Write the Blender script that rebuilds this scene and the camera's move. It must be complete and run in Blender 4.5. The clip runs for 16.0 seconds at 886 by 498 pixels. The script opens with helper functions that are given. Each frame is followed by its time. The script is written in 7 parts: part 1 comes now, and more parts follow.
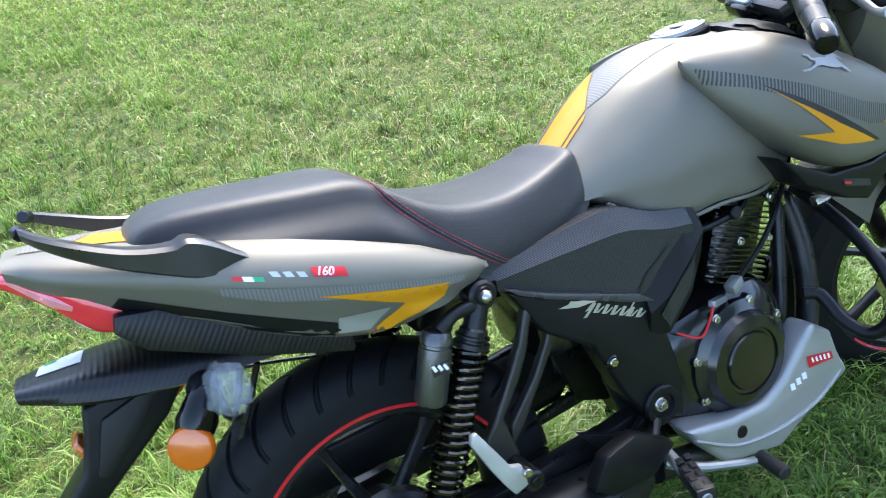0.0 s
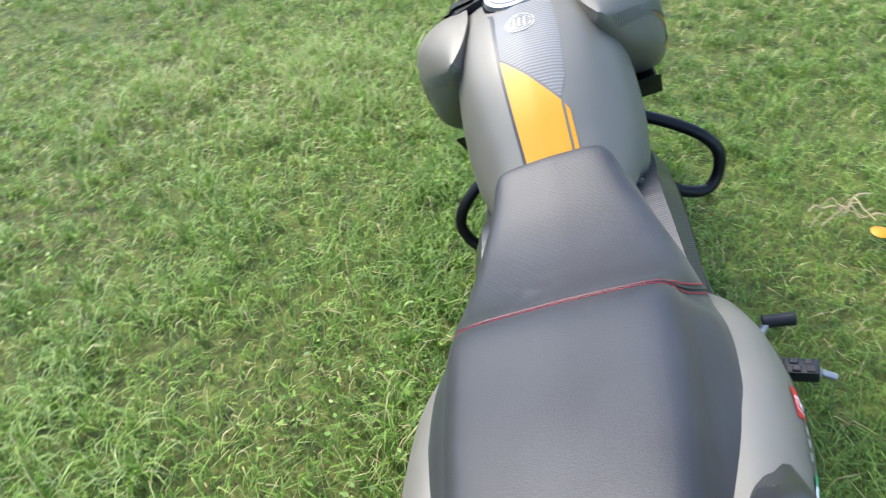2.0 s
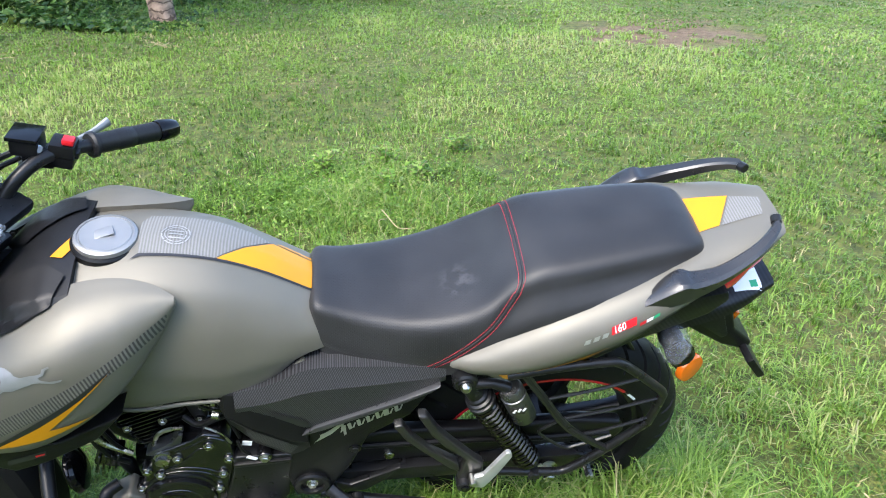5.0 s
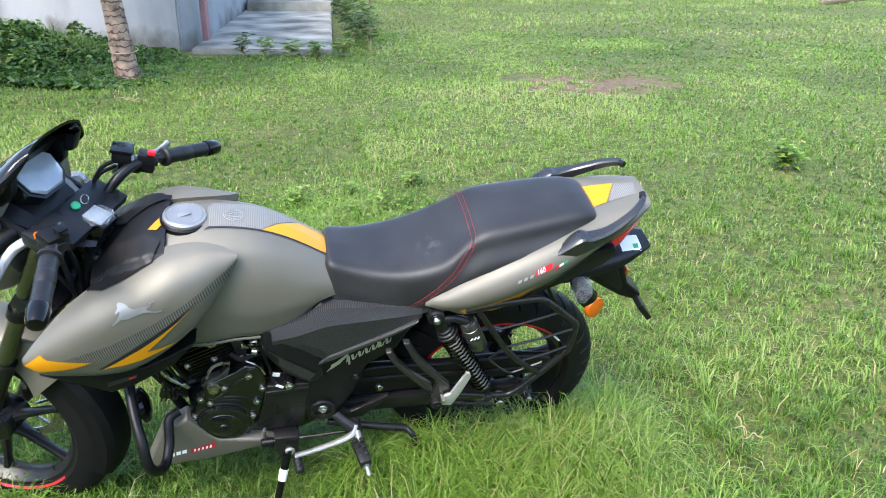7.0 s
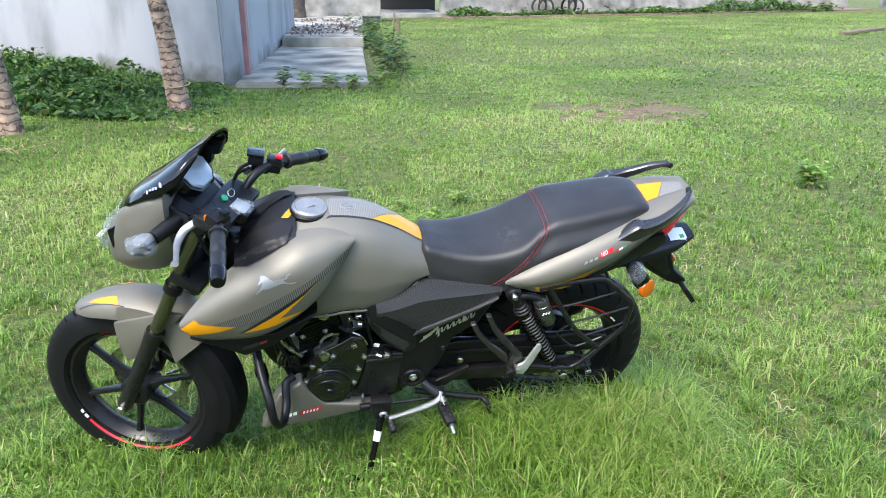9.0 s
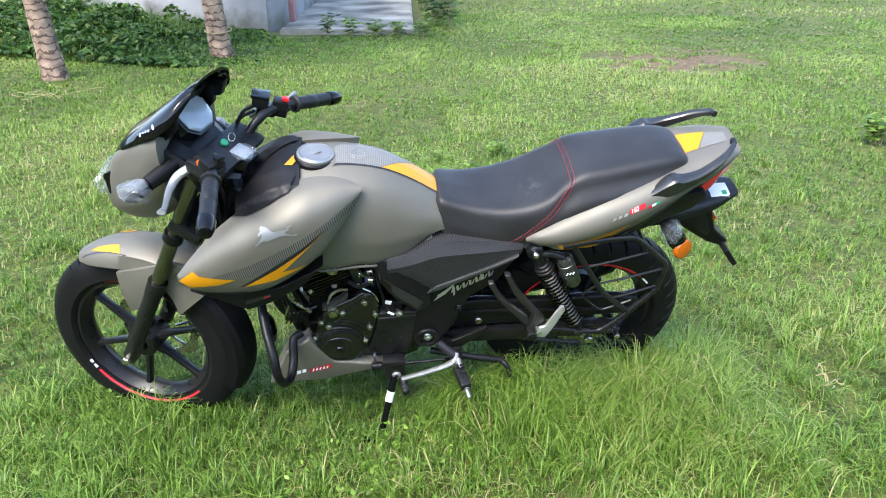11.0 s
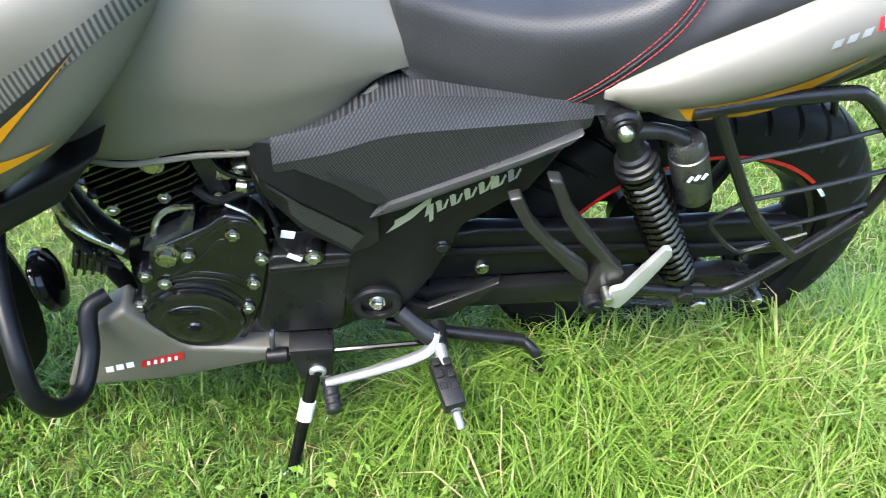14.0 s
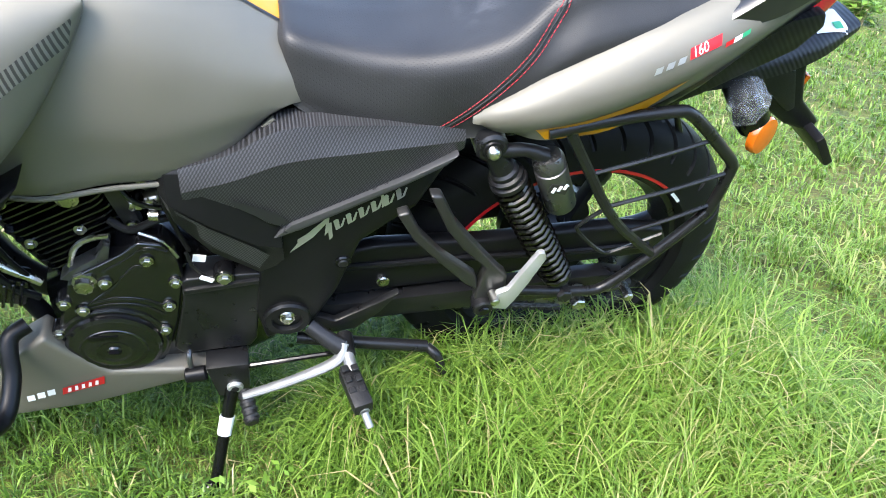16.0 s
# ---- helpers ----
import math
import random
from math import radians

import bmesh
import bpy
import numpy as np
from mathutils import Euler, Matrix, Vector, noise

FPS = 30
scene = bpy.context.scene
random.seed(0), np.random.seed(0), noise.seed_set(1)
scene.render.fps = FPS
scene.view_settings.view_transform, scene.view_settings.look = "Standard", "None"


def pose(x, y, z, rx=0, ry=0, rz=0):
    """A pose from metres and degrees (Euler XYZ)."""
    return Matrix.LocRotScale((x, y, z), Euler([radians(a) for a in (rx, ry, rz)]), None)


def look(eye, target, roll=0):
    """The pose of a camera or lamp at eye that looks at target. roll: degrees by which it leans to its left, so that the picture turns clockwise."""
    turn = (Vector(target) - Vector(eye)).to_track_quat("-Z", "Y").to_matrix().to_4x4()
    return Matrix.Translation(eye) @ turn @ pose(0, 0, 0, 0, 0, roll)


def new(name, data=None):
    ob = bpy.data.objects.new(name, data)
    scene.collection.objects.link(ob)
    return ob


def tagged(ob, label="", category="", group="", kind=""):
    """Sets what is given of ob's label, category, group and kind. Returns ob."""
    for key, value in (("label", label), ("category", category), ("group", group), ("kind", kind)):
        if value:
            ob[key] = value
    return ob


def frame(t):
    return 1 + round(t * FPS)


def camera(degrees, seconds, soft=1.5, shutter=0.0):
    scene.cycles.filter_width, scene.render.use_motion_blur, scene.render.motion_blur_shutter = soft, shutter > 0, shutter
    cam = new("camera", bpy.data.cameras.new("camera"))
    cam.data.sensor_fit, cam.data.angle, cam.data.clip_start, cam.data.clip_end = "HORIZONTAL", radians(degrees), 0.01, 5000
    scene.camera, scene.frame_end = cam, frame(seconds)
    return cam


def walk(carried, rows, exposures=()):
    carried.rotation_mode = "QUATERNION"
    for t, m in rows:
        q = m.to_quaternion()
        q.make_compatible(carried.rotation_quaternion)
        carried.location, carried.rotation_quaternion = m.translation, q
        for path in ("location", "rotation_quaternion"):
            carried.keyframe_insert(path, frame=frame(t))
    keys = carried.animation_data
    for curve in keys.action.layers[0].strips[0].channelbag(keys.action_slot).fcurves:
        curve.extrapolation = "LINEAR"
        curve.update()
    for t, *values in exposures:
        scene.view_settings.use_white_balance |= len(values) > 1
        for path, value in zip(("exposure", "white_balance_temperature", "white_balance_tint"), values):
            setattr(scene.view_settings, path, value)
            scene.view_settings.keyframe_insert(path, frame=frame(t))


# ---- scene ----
cam = camera(61.15, 16.0, soft=1.0, shutter=0.2)
PATH = [
    (0, 0.1874, 0.6369, 1.3069, 55.139, 6.126, 150.115),
    (0.5, 0.3341, 0.4595, 1.3004, 54.70, 6.646, 141.0),
    (1, 0.3309, 0.1853, 1.2769, 50.727, 6.151, 128.179),
    (1.5, 0.3495, -0.0489, 1.2840, 48.866, 4.602, 113.422),
    (2, 0.3781, -0.3142, 1.2936, 49.432, 3.861, 91.968),
    (2.5, 0.2223, -0.4514, 1.2637, 50.158, 3.378, 68.765),
    (3, 0.0368, -0.5546, 1.2590, 51.211, 0.727, 42.897),
    (3.5, -0.1484, -0.7223, 1.2726, 53.259, -0.206, 16.989),
    (4, -0.2090, -0.8938, 1.2845, 57.305, 0.111, 3.105),
    (4.5, -0.2873, -1.1475, 1.3107, 61.105, -0.233, -3.175),
    (6.8, -0.4986, -1.8230, 1.3924, 67.180, -0.511, -11.907),
    (7, -0.4968, -1.8880, 1.4010, 67.671, -0.477, -11.337),
    (7.5, -0.5375, -1.9812, 1.4129, 68.808, -0.311, -10.187),
    (8, -0.6456, -2.0928, 1.4081, 69.591, -0.094, -9.586),
    (8.5, -0.7147, -2.1896, 1.4081, 70.087, 0.102, -9.641),
    (9, -0.7179, -2.2016, 1.4094, 70.151, 0.242, -9.911),
    (9.2, -0.7145, -2.1975, 1.4106, 70.040, 0.296, -9.964),
    (11.3, -0.5509, -2.0100, 1.3541, 64.623, 1.166, -4.542),
    (11.5, -0.5180, -1.9357, 1.3796, 62.409, 1.701, -3.536),
    (12, -0.5352, -1.7303, 1.3062, 60.346, 1.885, -1.898),
    (12.5, -0.5735, -1.4248, 1.1611, 58.651, 1.702, -1.344),
    (13, -0.5570, -1.2083, 0.9574, 57.738, 1.076, -1.674),
    (13.5, -0.5224, -1.1037, 0.9009, 57.707, 0.301, -3.271),
    (14, -0.4795, -1.0820, 0.8975, 58.142, -0.470, -6.407),
    (14.5, -0.4447, -1.0905, 0.9058, 58.957, -0.823, -9.875),
    (15, -0.4426, -1.1218, 0.9212, 59.950, -0.841, -12.589),
    (15.5, -0.4468, -1.1578, 0.9214, 60.323, -0.783, -13.585),
    (16, -0.4564, -1.1927, 0.9322, 60.570, -0.623, -12.823),
]
walk(cam, [(t, pose(*p)) for t, *p in PATH],
     [(0.0, 2.75), (1.0, 2.65), (2.5, 2.31), (4.5, 2.4), (7.0, 2.42), (9.2, 2.38), (12.0, 2.52), (13.2, 2.9), (14.0, 3.06), (15.0, 2.96), (16.0, 2.88)])

# ---- world and sun ----
SUN_EL, SUN_ROT = radians(52), radians(220)
world = bpy.data.worlds.new("sky")
scene.world = world
world.use_nodes = True
wn = world.node_tree
bg = wn.nodes["Background"]
sky = wn.nodes.new("ShaderNodeTexSky")
sky.sky_type, sky.sun_disc = "NISHITA", False
sky.sun_elevation, sky.sun_rotation = SUN_EL, SUN_ROT
sky.air_density, sky.dust_density, sky.ozone_density = 1.0, 1.6, 1.5
wn.links.new(sky.outputs[0], bg.inputs[0])
bg.inputs[1].default_value = 0.15
sun = new("sun", bpy.data.lights.new("sun", "SUN"))
sun.data.energy, sun.data.angle, sun.data.color = 1.1, radians(24), (1.0, 0.96, 0.90)
# the veiled sun stands high ahead of the motorcycle, a little to its left
_az = SUN_ROT
sun.matrix_world = look((0, 0, 0), (-math.sin(_az) * math.cos(SUN_EL), -math.cos(_az) * math.cos(SUN_EL), -math.sin(SUN_EL)))
sun.location = (0, 0, 30)


# ---- materials ----
def nodes_of(m):
    m.use_nodes = True
    t = m.node_tree
    return t, t.nodes["Principled BSDF"], t.nodes, t.links


def surface(name, colour, rough=0.5, metal=0.0, vary=0.12, scale=30.0, bump=0.0, bump_scale=400.0, coat=0.0, wear=0.0, spec=0.5):
    """Principled material with large and fine variation in colour, roughness and relief."""
    m = bpy.data.materials.new(name)
    t, p, n, l = nodes_of(m)
    tc = n.new("ShaderNodeTexCoord")
    big, fine = n.new("ShaderNodeTexNoise"), n.new("ShaderNodeTexNoise")
    big.inputs["Scale"].default_value, fine.inputs["Scale"].default_value = scale, bump_scale
    big.inputs["Detail"].default_value = 5
    l.new(tc.outputs["Object"], big.inputs["Vector"])
    l.new(tc.outputs["Object"], fine.inputs["Vector"])
    ramp = n.new("ShaderNodeMapRange")
    ramp.inputs["From Min"].default_value, ramp.inputs["From Max"].default_value = 0.3, 0.7
    ramp.inputs["To Min"].default_value, ramp.inputs["To Max"].default_value = 1 - vary, 1 + vary
    l.new(big.outputs[0], ramp.inputs[0])
    mul = n.new("ShaderNodeMix")
    mul.data_type, mul.blend_type = "RGBA", "MULTIPLY"
    mul.inputs["Factor"].default_value = 1.0
    mul.inputs["A"].default_value = (*colour, 1)
    l.new(ramp.outputs[0], mul.inputs["B"])
    l.new(mul.outputs["Result"], p.inputs["Base Color"])
    rr = n.new("ShaderNodeMapRange")
    rr.inputs["From Min"].default_value, rr.inputs["From Max"].default_value = 0.25, 0.75
    rr.inputs["To Min"].default_value, rr.inputs["To Max"].default_value = max(0.02, rough - 0.06), min(1, rough + 0.1)
    l.new(big.outputs[0], rr.inputs[0])
    l.new(rr.outputs[0], p.inputs["Roughness"])
    p.inputs["Metallic"].default_value = metal
    p.inputs["Coat Weight"].default_value = coat
    p.inputs["Specular IOR Level"].default_value = spec
    if bump:
        b = n.new("ShaderNodeBump")
        b.inputs["Strength"].default_value, b.inputs["Distance"].default_value = bump, 0.002
        l.new(fine.outputs[0], b.inputs["Height"])
        l.new(b.outputs[0], p.inputs["Normal"])
    return m


def weave(name, dark, light, pitch, rough=0.35, angle=45, twill=False):
    """Printed carbon-look film: short light bars in slanted rows."""
    m = bpy.data.materials.new(name)
    t, p, n, l = nodes_of(m)
    tc, mp = n.new("ShaderNodeTexCoord"), n.new("ShaderNodeMapping")
    mp.inputs["Rotation"].default_value = (0, radians(angle), 0)
    l.new(tc.outputs["Object"], mp.inputs[0])
    w = n.new("ShaderNodeTexWave")
    w.wave_type, w.bands_direction = "BANDS", "X"
    w.inputs["Scale"].default_value = 0.314 / pitch
    w.inputs["Distortion"].default_value = 0.0
    l.new(mp.outputs[0], w.inputs[0])
    height = w.outputs[1]
    if twill:
        mq = n.new("ShaderNodeMapping")
        mq.inputs["Rotation"].default_value = (0, radians(angle + 62), 0)
        l.new(tc.outputs["Object"], mq.inputs[0])
        v = n.new("ShaderNodeTexWave")
        v.wave_type, v.bands_direction = "BANDS", "X"
        v.inputs["Scale"].default_value = 0.314 / (pitch * 1.5)
        l.new(mq.outputs[0], v.inputs[0])
        k = n.new("ShaderNodeMath")
        k.operation = "MULTIPLY_ADD"
        k.inputs[1].default_value = 0.45
        l.new(v.outputs[1], k.inputs[0])
        k2 = n.new("ShaderNodeMath")
        k2.operation = "MULTIPLY"
        k2.inputs[1].default_value = 0.8
        l.new(w.outputs[1], k2.inputs[0])
        l.new(k2.outputs[0], k.inputs[2])
        height = k.outputs[0]
    r = n.new("ShaderNodeValToRGB")
    r.color_ramp.elements[0].position, r.color_ramp.elements[1].position = (0.60, 0.86) if twill else (0.42, 0.6)
    r.color_ramp.elements[0].color, r.color_ramp.elements[1].color = (*dark, 1), (*light, 1)
    l.new(height, r.inputs[0])
    l.new(r.outputs[0], p.inputs["Base Color"])
    b = n.new("ShaderNodeBump")
    b.inputs["Strength"].default_value, b.inputs["Distance"].default_value = 0.25, 0.001
    l.new(height, b.inputs["Height"])
    l.new(b.outputs[0], p.inputs["Normal"])
    p.inputs["Roughness"].default_value = rough
    p.inputs["Specular IOR Level"].default_value = 0.33
    return m


def leatherette(name, perforated):
    m = bpy.data.materials.new(name)
    t, p, n, l = nodes_of(m)
    tc = n.new("ShaderNodeTexCoord")
    fine = n.new("ShaderNodeTexVoronoi")
    fine.inputs["Scale"].default_value = 900
    l.new(tc.outputs["Object"], fine.inputs["Vector"])
    dust = n.new("ShaderNodeTexNoise")
    dust.inputs["Scale"].default_value, dust.inputs["Detail"].default_value = 9, 6
    l.new(tc.outputs["Object"], dust.inputs["Vector"])
    r = n.new("ShaderNodeValToRGB")
    r.color_ramp.elements[0].position, r.color_ramp.elements[1].position = 0.35, 0.75
    r.color_ramp.elements[0].color, r.color_ramp.elements[1].color = (0.010, 0.010, 0.0105, 1), (0.021, 0.021, 0.022, 1)
    l.new(dust.outputs[0], r.inputs[0])
    height = fine.outputs["Distance"]
    # scuff on the seat; its sky sheen is put into the colour as a pale patch
    near, mask, mix = n.new("ShaderNodeVectorMath"), n.new("ShaderNodeMapRange"), n.new("ShaderNodeMix")
    near.operation = "DISTANCE"
    near.inputs[1].default_value = (-0.20, -0.035, 0.785)
    l.new(tc.outputs["Object"], near.inputs[0])
    mask.inputs["From Min"].default_value, mask.inputs["From Max"].default_value = 0.012, 0.045
    mask.inputs["To Min"].default_value, mask.inputs["To Max"].default_value = 1, 0
    l.new(near.outputs["Value"], mask.inputs[0])
    spot, cut, both = n.new("ShaderNodeTexNoise"), n.new("ShaderNodeMapRange"), n.new("ShaderNodeMath")
    spot.inputs["Scale"].default_value, spot.inputs["Detail"].default_value = 55, 5
    l.new(tc.outputs["Object"], spot.inputs["Vector"])
    cut.inputs["From Min"].default_value, cut.inputs["From Max"].default_value = 0.48, 0.62
    l.new(spot.outputs[0], cut.inputs[0])
    both.operation = "MULTIPLY"
    l.new(mask.outputs[0], both.inputs[0])
    l.new(cut.outputs[0], both.inputs[1])
    mix.data_type = "RGBA"
    l.new(both.outputs[0], mix.inputs["Factor"])
    l.new(r.outputs[0], mix.inputs["A"])
    mix.inputs["B"].default_value = (0.036, 0.036, 0.038, 1)
    colour = mix.outputs["Result"]
    if perforated:
        mp = n.new("ShaderNodeMapping")
        mp.inputs["Scale"].default_value = (205, 205, 1)
        mp.inputs["Rotation"].default_value = (0, 0, radians(45))
        xyz, ab, sb, cb = n.new("ShaderNodeSeparateXYZ"), n.new("ShaderNodeMath"), n.new("ShaderNodeMath"), n.new("ShaderNodeCombineXYZ")
        ab.operation, sb.operation = "ABSOLUTE", "SUBTRACT"
        l.new(tc.outputs["Object"], xyz.inputs[0])
        l.new(xyz.outputs[1], ab.inputs[0])
        l.new(ab.outputs[0], sb.inputs[0])
        l.new(xyz.outputs[2], sb.inputs[1])
        l.new(xyz.outputs[0], cb.inputs[0])
        l.new(sb.outputs[0], cb.inputs[1])
        l.new(cb.outputs[0], mp.inputs[0])
        fr = n.new("ShaderNodeVectorMath")
        fr.operation = "FRACTION"
        l.new(mp.outputs[0], fr.inputs[0])
        d = n.new("ShaderNodeVectorMath")
        d.operation = "DISTANCE"
        d.inputs[1].default_value = (0.5, 0.5, 0)
        l.new(fr.outputs[0], d.inputs[0])
        hole = n.new("ShaderNodeMapRange")
        hole.inputs["From Min"].default_value, hole.inputs["From Max"].default_value = 0.10, 0.20
        l.new(d.outputs["Value"], hole.inputs[0])
        mx = n.new("ShaderNodeMix")
        mx.data_type = "RGBA"
        mx.inputs["A"].default_value = (0.002, 0.002, 0.002, 1)
        l.new(hole.outputs[0], mx.inputs["Factor"])
        l.new(colour, mx.inputs["B"])
        colour, height = mx.outputs["Result"], hole.outputs[0]
    l.new(colour, p.inputs["Base Color"])
    b = n.new("ShaderNodeBump")
    b.inputs["Strength"].default_value, b.inputs["Distance"].default_value = (0.3 if perforated else 0.12), 0.0012
    l.new(height, b.inputs["Height"])
    l.new(b.outputs[0], p.inputs["Normal"])
    p.inputs["Roughness"].default_value = 0.48
    p.inputs["Specular IOR Level"].default_value = 0.36
    p.inputs["Sheen Weight"].default_value, p.inputs["Sheen Roughness"].default_value = 0.06, 0.45
    return m


M = {}
M["paint"] = surface("satin_grey_paint", (0.148, 0.138, 0.113), 0.52, 0.5, 0.05, 14, 0.03, 1800)
M["paint_light"] = surface("satin_silver_paint", (0.30, 0.30, 0.29), 0.42, 0.55, 0.05, 14, 0.03, 1800)
M["black"] = surface("black_plastic", (0.0055, 0.0055, 0.006), 0.34, 0.0, 0.15, 25, 0.08, 900, spec=0.19)
M["black_gloss"] = surface("gloss_black", (0.003, 0.003, 0.0035), 0.08, 0.0, 0.1, 25, 0.0, spec=0.28)
M["black_metal"] = surface("black_painted_metal", (0.0075, 0.0075, 0.008), 0.30, 0.0, 0.2, 40, 0.1, 600, spec=0.3)
M["rail"] = surface("rail_black", (0.014, 0.014, 0.0145), 0.30, 0.0, 0.1, 20, 0.02, 900, spec=0.62)
M["cover"] = surface("matte_cover_plastic", (0.006, 0.006, 0.0065), 0.45, 0.0, 0.12, 25, 0.1, 1100, spec=0.3)
# chamfer colour, paler than the black plastic to hold its sky reflection
M["ridge"] = surface("ridge_painted_glint", (0.045, 0.045, 0.047), 0.28, 0.3, 0.05, 20)
M["peg_alloy"] = surface("sandblasted_alloy", (0.46, 0.46, 0.45), 0.45, 0.7, 0.06, 40, 0.1, 900)
M["flap"] = surface("matte_flap_plastic", (0.004, 0.004, 0.0045), 0.5, 0.0, 0.15, 25, 0.08, 900, spec=0.14)
M["engine"] = surface("engine_black", (0.0045, 0.0045, 0.005), 0.16, 0.0, 0.25, 40, 0.06, 500, spec=0.65)
M["frame_grey"] = surface("charcoal_metal", (0.038, 0.037, 0.035), 0.34, 0.6, 0.15, 40, 0.1, 700)
M["rubber"] = surface("tyre_rubber", (0.0065, 0.0065, 0.007), 0.50, 0.0, 0.25, 18, 0.15, 500, spec=0.14)
M["grip_rubber"] = surface("grip_rubber", (0.009, 0.009, 0.0095), 0.42, 0.0, 0.15, 30, 0.2, 700, spec=0.3)
M["steel"] = surface("zinc_steel", (0.42, 0.41, 0.37), 0.25, 1.0, 0.2, 60, 0.05, 500)
M["chrome"] = surface("chrome", (0.75, 0.75, 0.75), 0.09, 1.0, 0.04, 40)
M["alloy"] = surface("cast_silver_alloy", (0.27, 0.275, 0.275), 0.50, 0.75, 0.08, 40, 0.1, 700)
M["silver"] = surface("silver_paint", (0.5, 0.5, 0.5), 0.32, 0.8, 0.06, 20, 0.04, 1500)
M["yellow"] = surface("yellow_film", (0.50, 0.21, 0.004), 0.38, 0.0, 0.05, 12, spec=0.4)
M["cap"] = surface("brushed_cap", (0.28, 0.28, 0.275), 0.42, 0.75, 0.06, 30, 0.05, 900)
M["red"] = surface("red_film", (0.46, 0.008, 0.014), 0.35, 0.0, 0.05, 20)
M["white"] = surface("white_film", (0.75, 0.76, 0.76), 0.4, 0.0, 0.04, 20)
M["green"] = surface("green_film", (0.02, 0.30, 0.13), 0.4, 0.0, 0.04, 20)
M["line"] = surface("dark_line_film", (0.012, 0.012, 0.014), 0.4, 0.0, 0.05, 20)
M["weave"] = weave("carbon_film", (0.012, 0.012, 0.0125), (0.044, 0.044, 0.047), 0.0031, 0.30, -38, True)
M["ribbed"] = weave("ribbed_black_plastic", (0.0035, 0.0035, 0.004), (0.0075, 0.0075, 0.008), 0.0065, 0.36, 40)
M["weave_grey"] = weave("grey_pin_stripe_film", (0.12, 0.117, 0.105), (0.165, 0.163, 0.155), 0.0046, 0.52, 0)
M["weave_dark"] = weave("dark_rib_film", (0.035, 0.034, 0.030), (0.125, 0.120, 0.103), 0.0052, 0.42, 10)
M["seat_perf"] = leatherette("perforated_leatherette", True)
M["seat"] = leatherette("plain_leatherette", False)
M["amber"] = surface("amber_lens", (0.48, 0.10, 0.004), 0.16, 0.0, 0.08, 60, coat=0.5)
M["tail_red"] = surface("tail_lens", (0.60, 0.015, 0.03), 0.12, 0.0, 0.1, 60, coat=0.5)
M["tail_pink"] = surface("tail_reflector", (0.75, 0.25, 0.27), 0.2, 0.3, 0.1, 60, coat=0.4)
M["screen"] = surface("film_covered_display", (0.30, 0.32, 0.34), 0.16, 0.2, 0.08, 30)
M["clear_lens"] = surface("clear_lamp_lens", (0.17, 0.18, 0.19), 0.12, 0.2, 0.08, 30)
M["film"] = surface("crumpled_clear_wrap", (0.36, 0.39, 0.42), 0.09, 0.0, 0.1, 60, 0.4, 90, spec=1.0)


def thin_film(m, clear):
    """Thin plastic lets most light straight through."""
    t, p, n, l = nodes_of(m)
    tr, mx = n.new("ShaderNodeBsdfTransparent"), n.new("ShaderNodeMixShader")
    tr.inputs[0].default_value = (0.93, 0.95, 0.96, 1)
    mx.inputs[0].default_value = 1 - clear
    l.new(tr.outputs[0], mx.inputs[1])
    l.new(p.outputs[0], mx.inputs[2])
    l.new(mx.outputs[0], n["Material Output"].inputs[0])


thin_film(M["film"], 0.80)
M["canister"] = surface("canister_metal", (0.10, 0.10, 0.10), 0.3, 0.8, 0.1, 40)
M["stitch"] = surface("red_thread", (0.30, 0.014, 0.026), 0.6, 0.0, 0.1, 50)
M["spring"] = surface("spring_steel", (0.050, 0.046, 0.038), 0.13, 0.95, 0.15, 60)
M["stanchion"] = surface("olive_stanchion", (0.12, 0.125, 0.085), 0.18, 0.9, 0.06, 30)
M["concrete"] = surface("weathered_concrete", (0.19, 0.18, 0.16), 0.85, 0.0, 0.6, 2.2, 0.4, 60)
M["bark"] = surface("pale_bark", (0.23, 0.16, 0.115), 0.9, 0.0, 0.7, 11, 0.8, 60)


def ring_marks(m):
    """Dark broken rings round a trunk."""
    t, p, n, l = nodes_of(m)
    tc, w, r, mx = n.new("ShaderNodeTexCoord"), n.new("ShaderNodeTexWave"), n.new("ShaderNodeValToRGB"), n.new("ShaderNodeMix")
    w.wave_type, w.bands_direction = "BANDS", "Z"
    w.inputs["Scale"].default_value, w.inputs["Distortion"].default_value = 4.2, 7.0
    w.inputs["Detail"].default_value, w.inputs["Detail Scale"].default_value = 4.0, 3.0
    l.new(tc.outputs["Object"], w.inputs[0])
    r.color_ramp.elements[0].position, r.color_ramp.elements[1].position = 0.06, 0.22
    r.color_ramp.elements[0].color, r.color_ramp.elements[1].color = (0.28, 0.25, 0.22, 1), (1, 1, 1, 1)
    l.new(w.outputs[1], r.inputs[0])
    mx.data_type, mx.blend_type = "RGBA", "MULTIPLY"
    mx.inputs["Factor"].default_value = 1
    l.new(p.inputs["Base Color"].links[0].from_socket, mx.inputs["A"])
    l.new(r.outputs[0], mx.inputs["B"])
    l.new(mx.outputs["Result"], p.inputs["Base Color"])


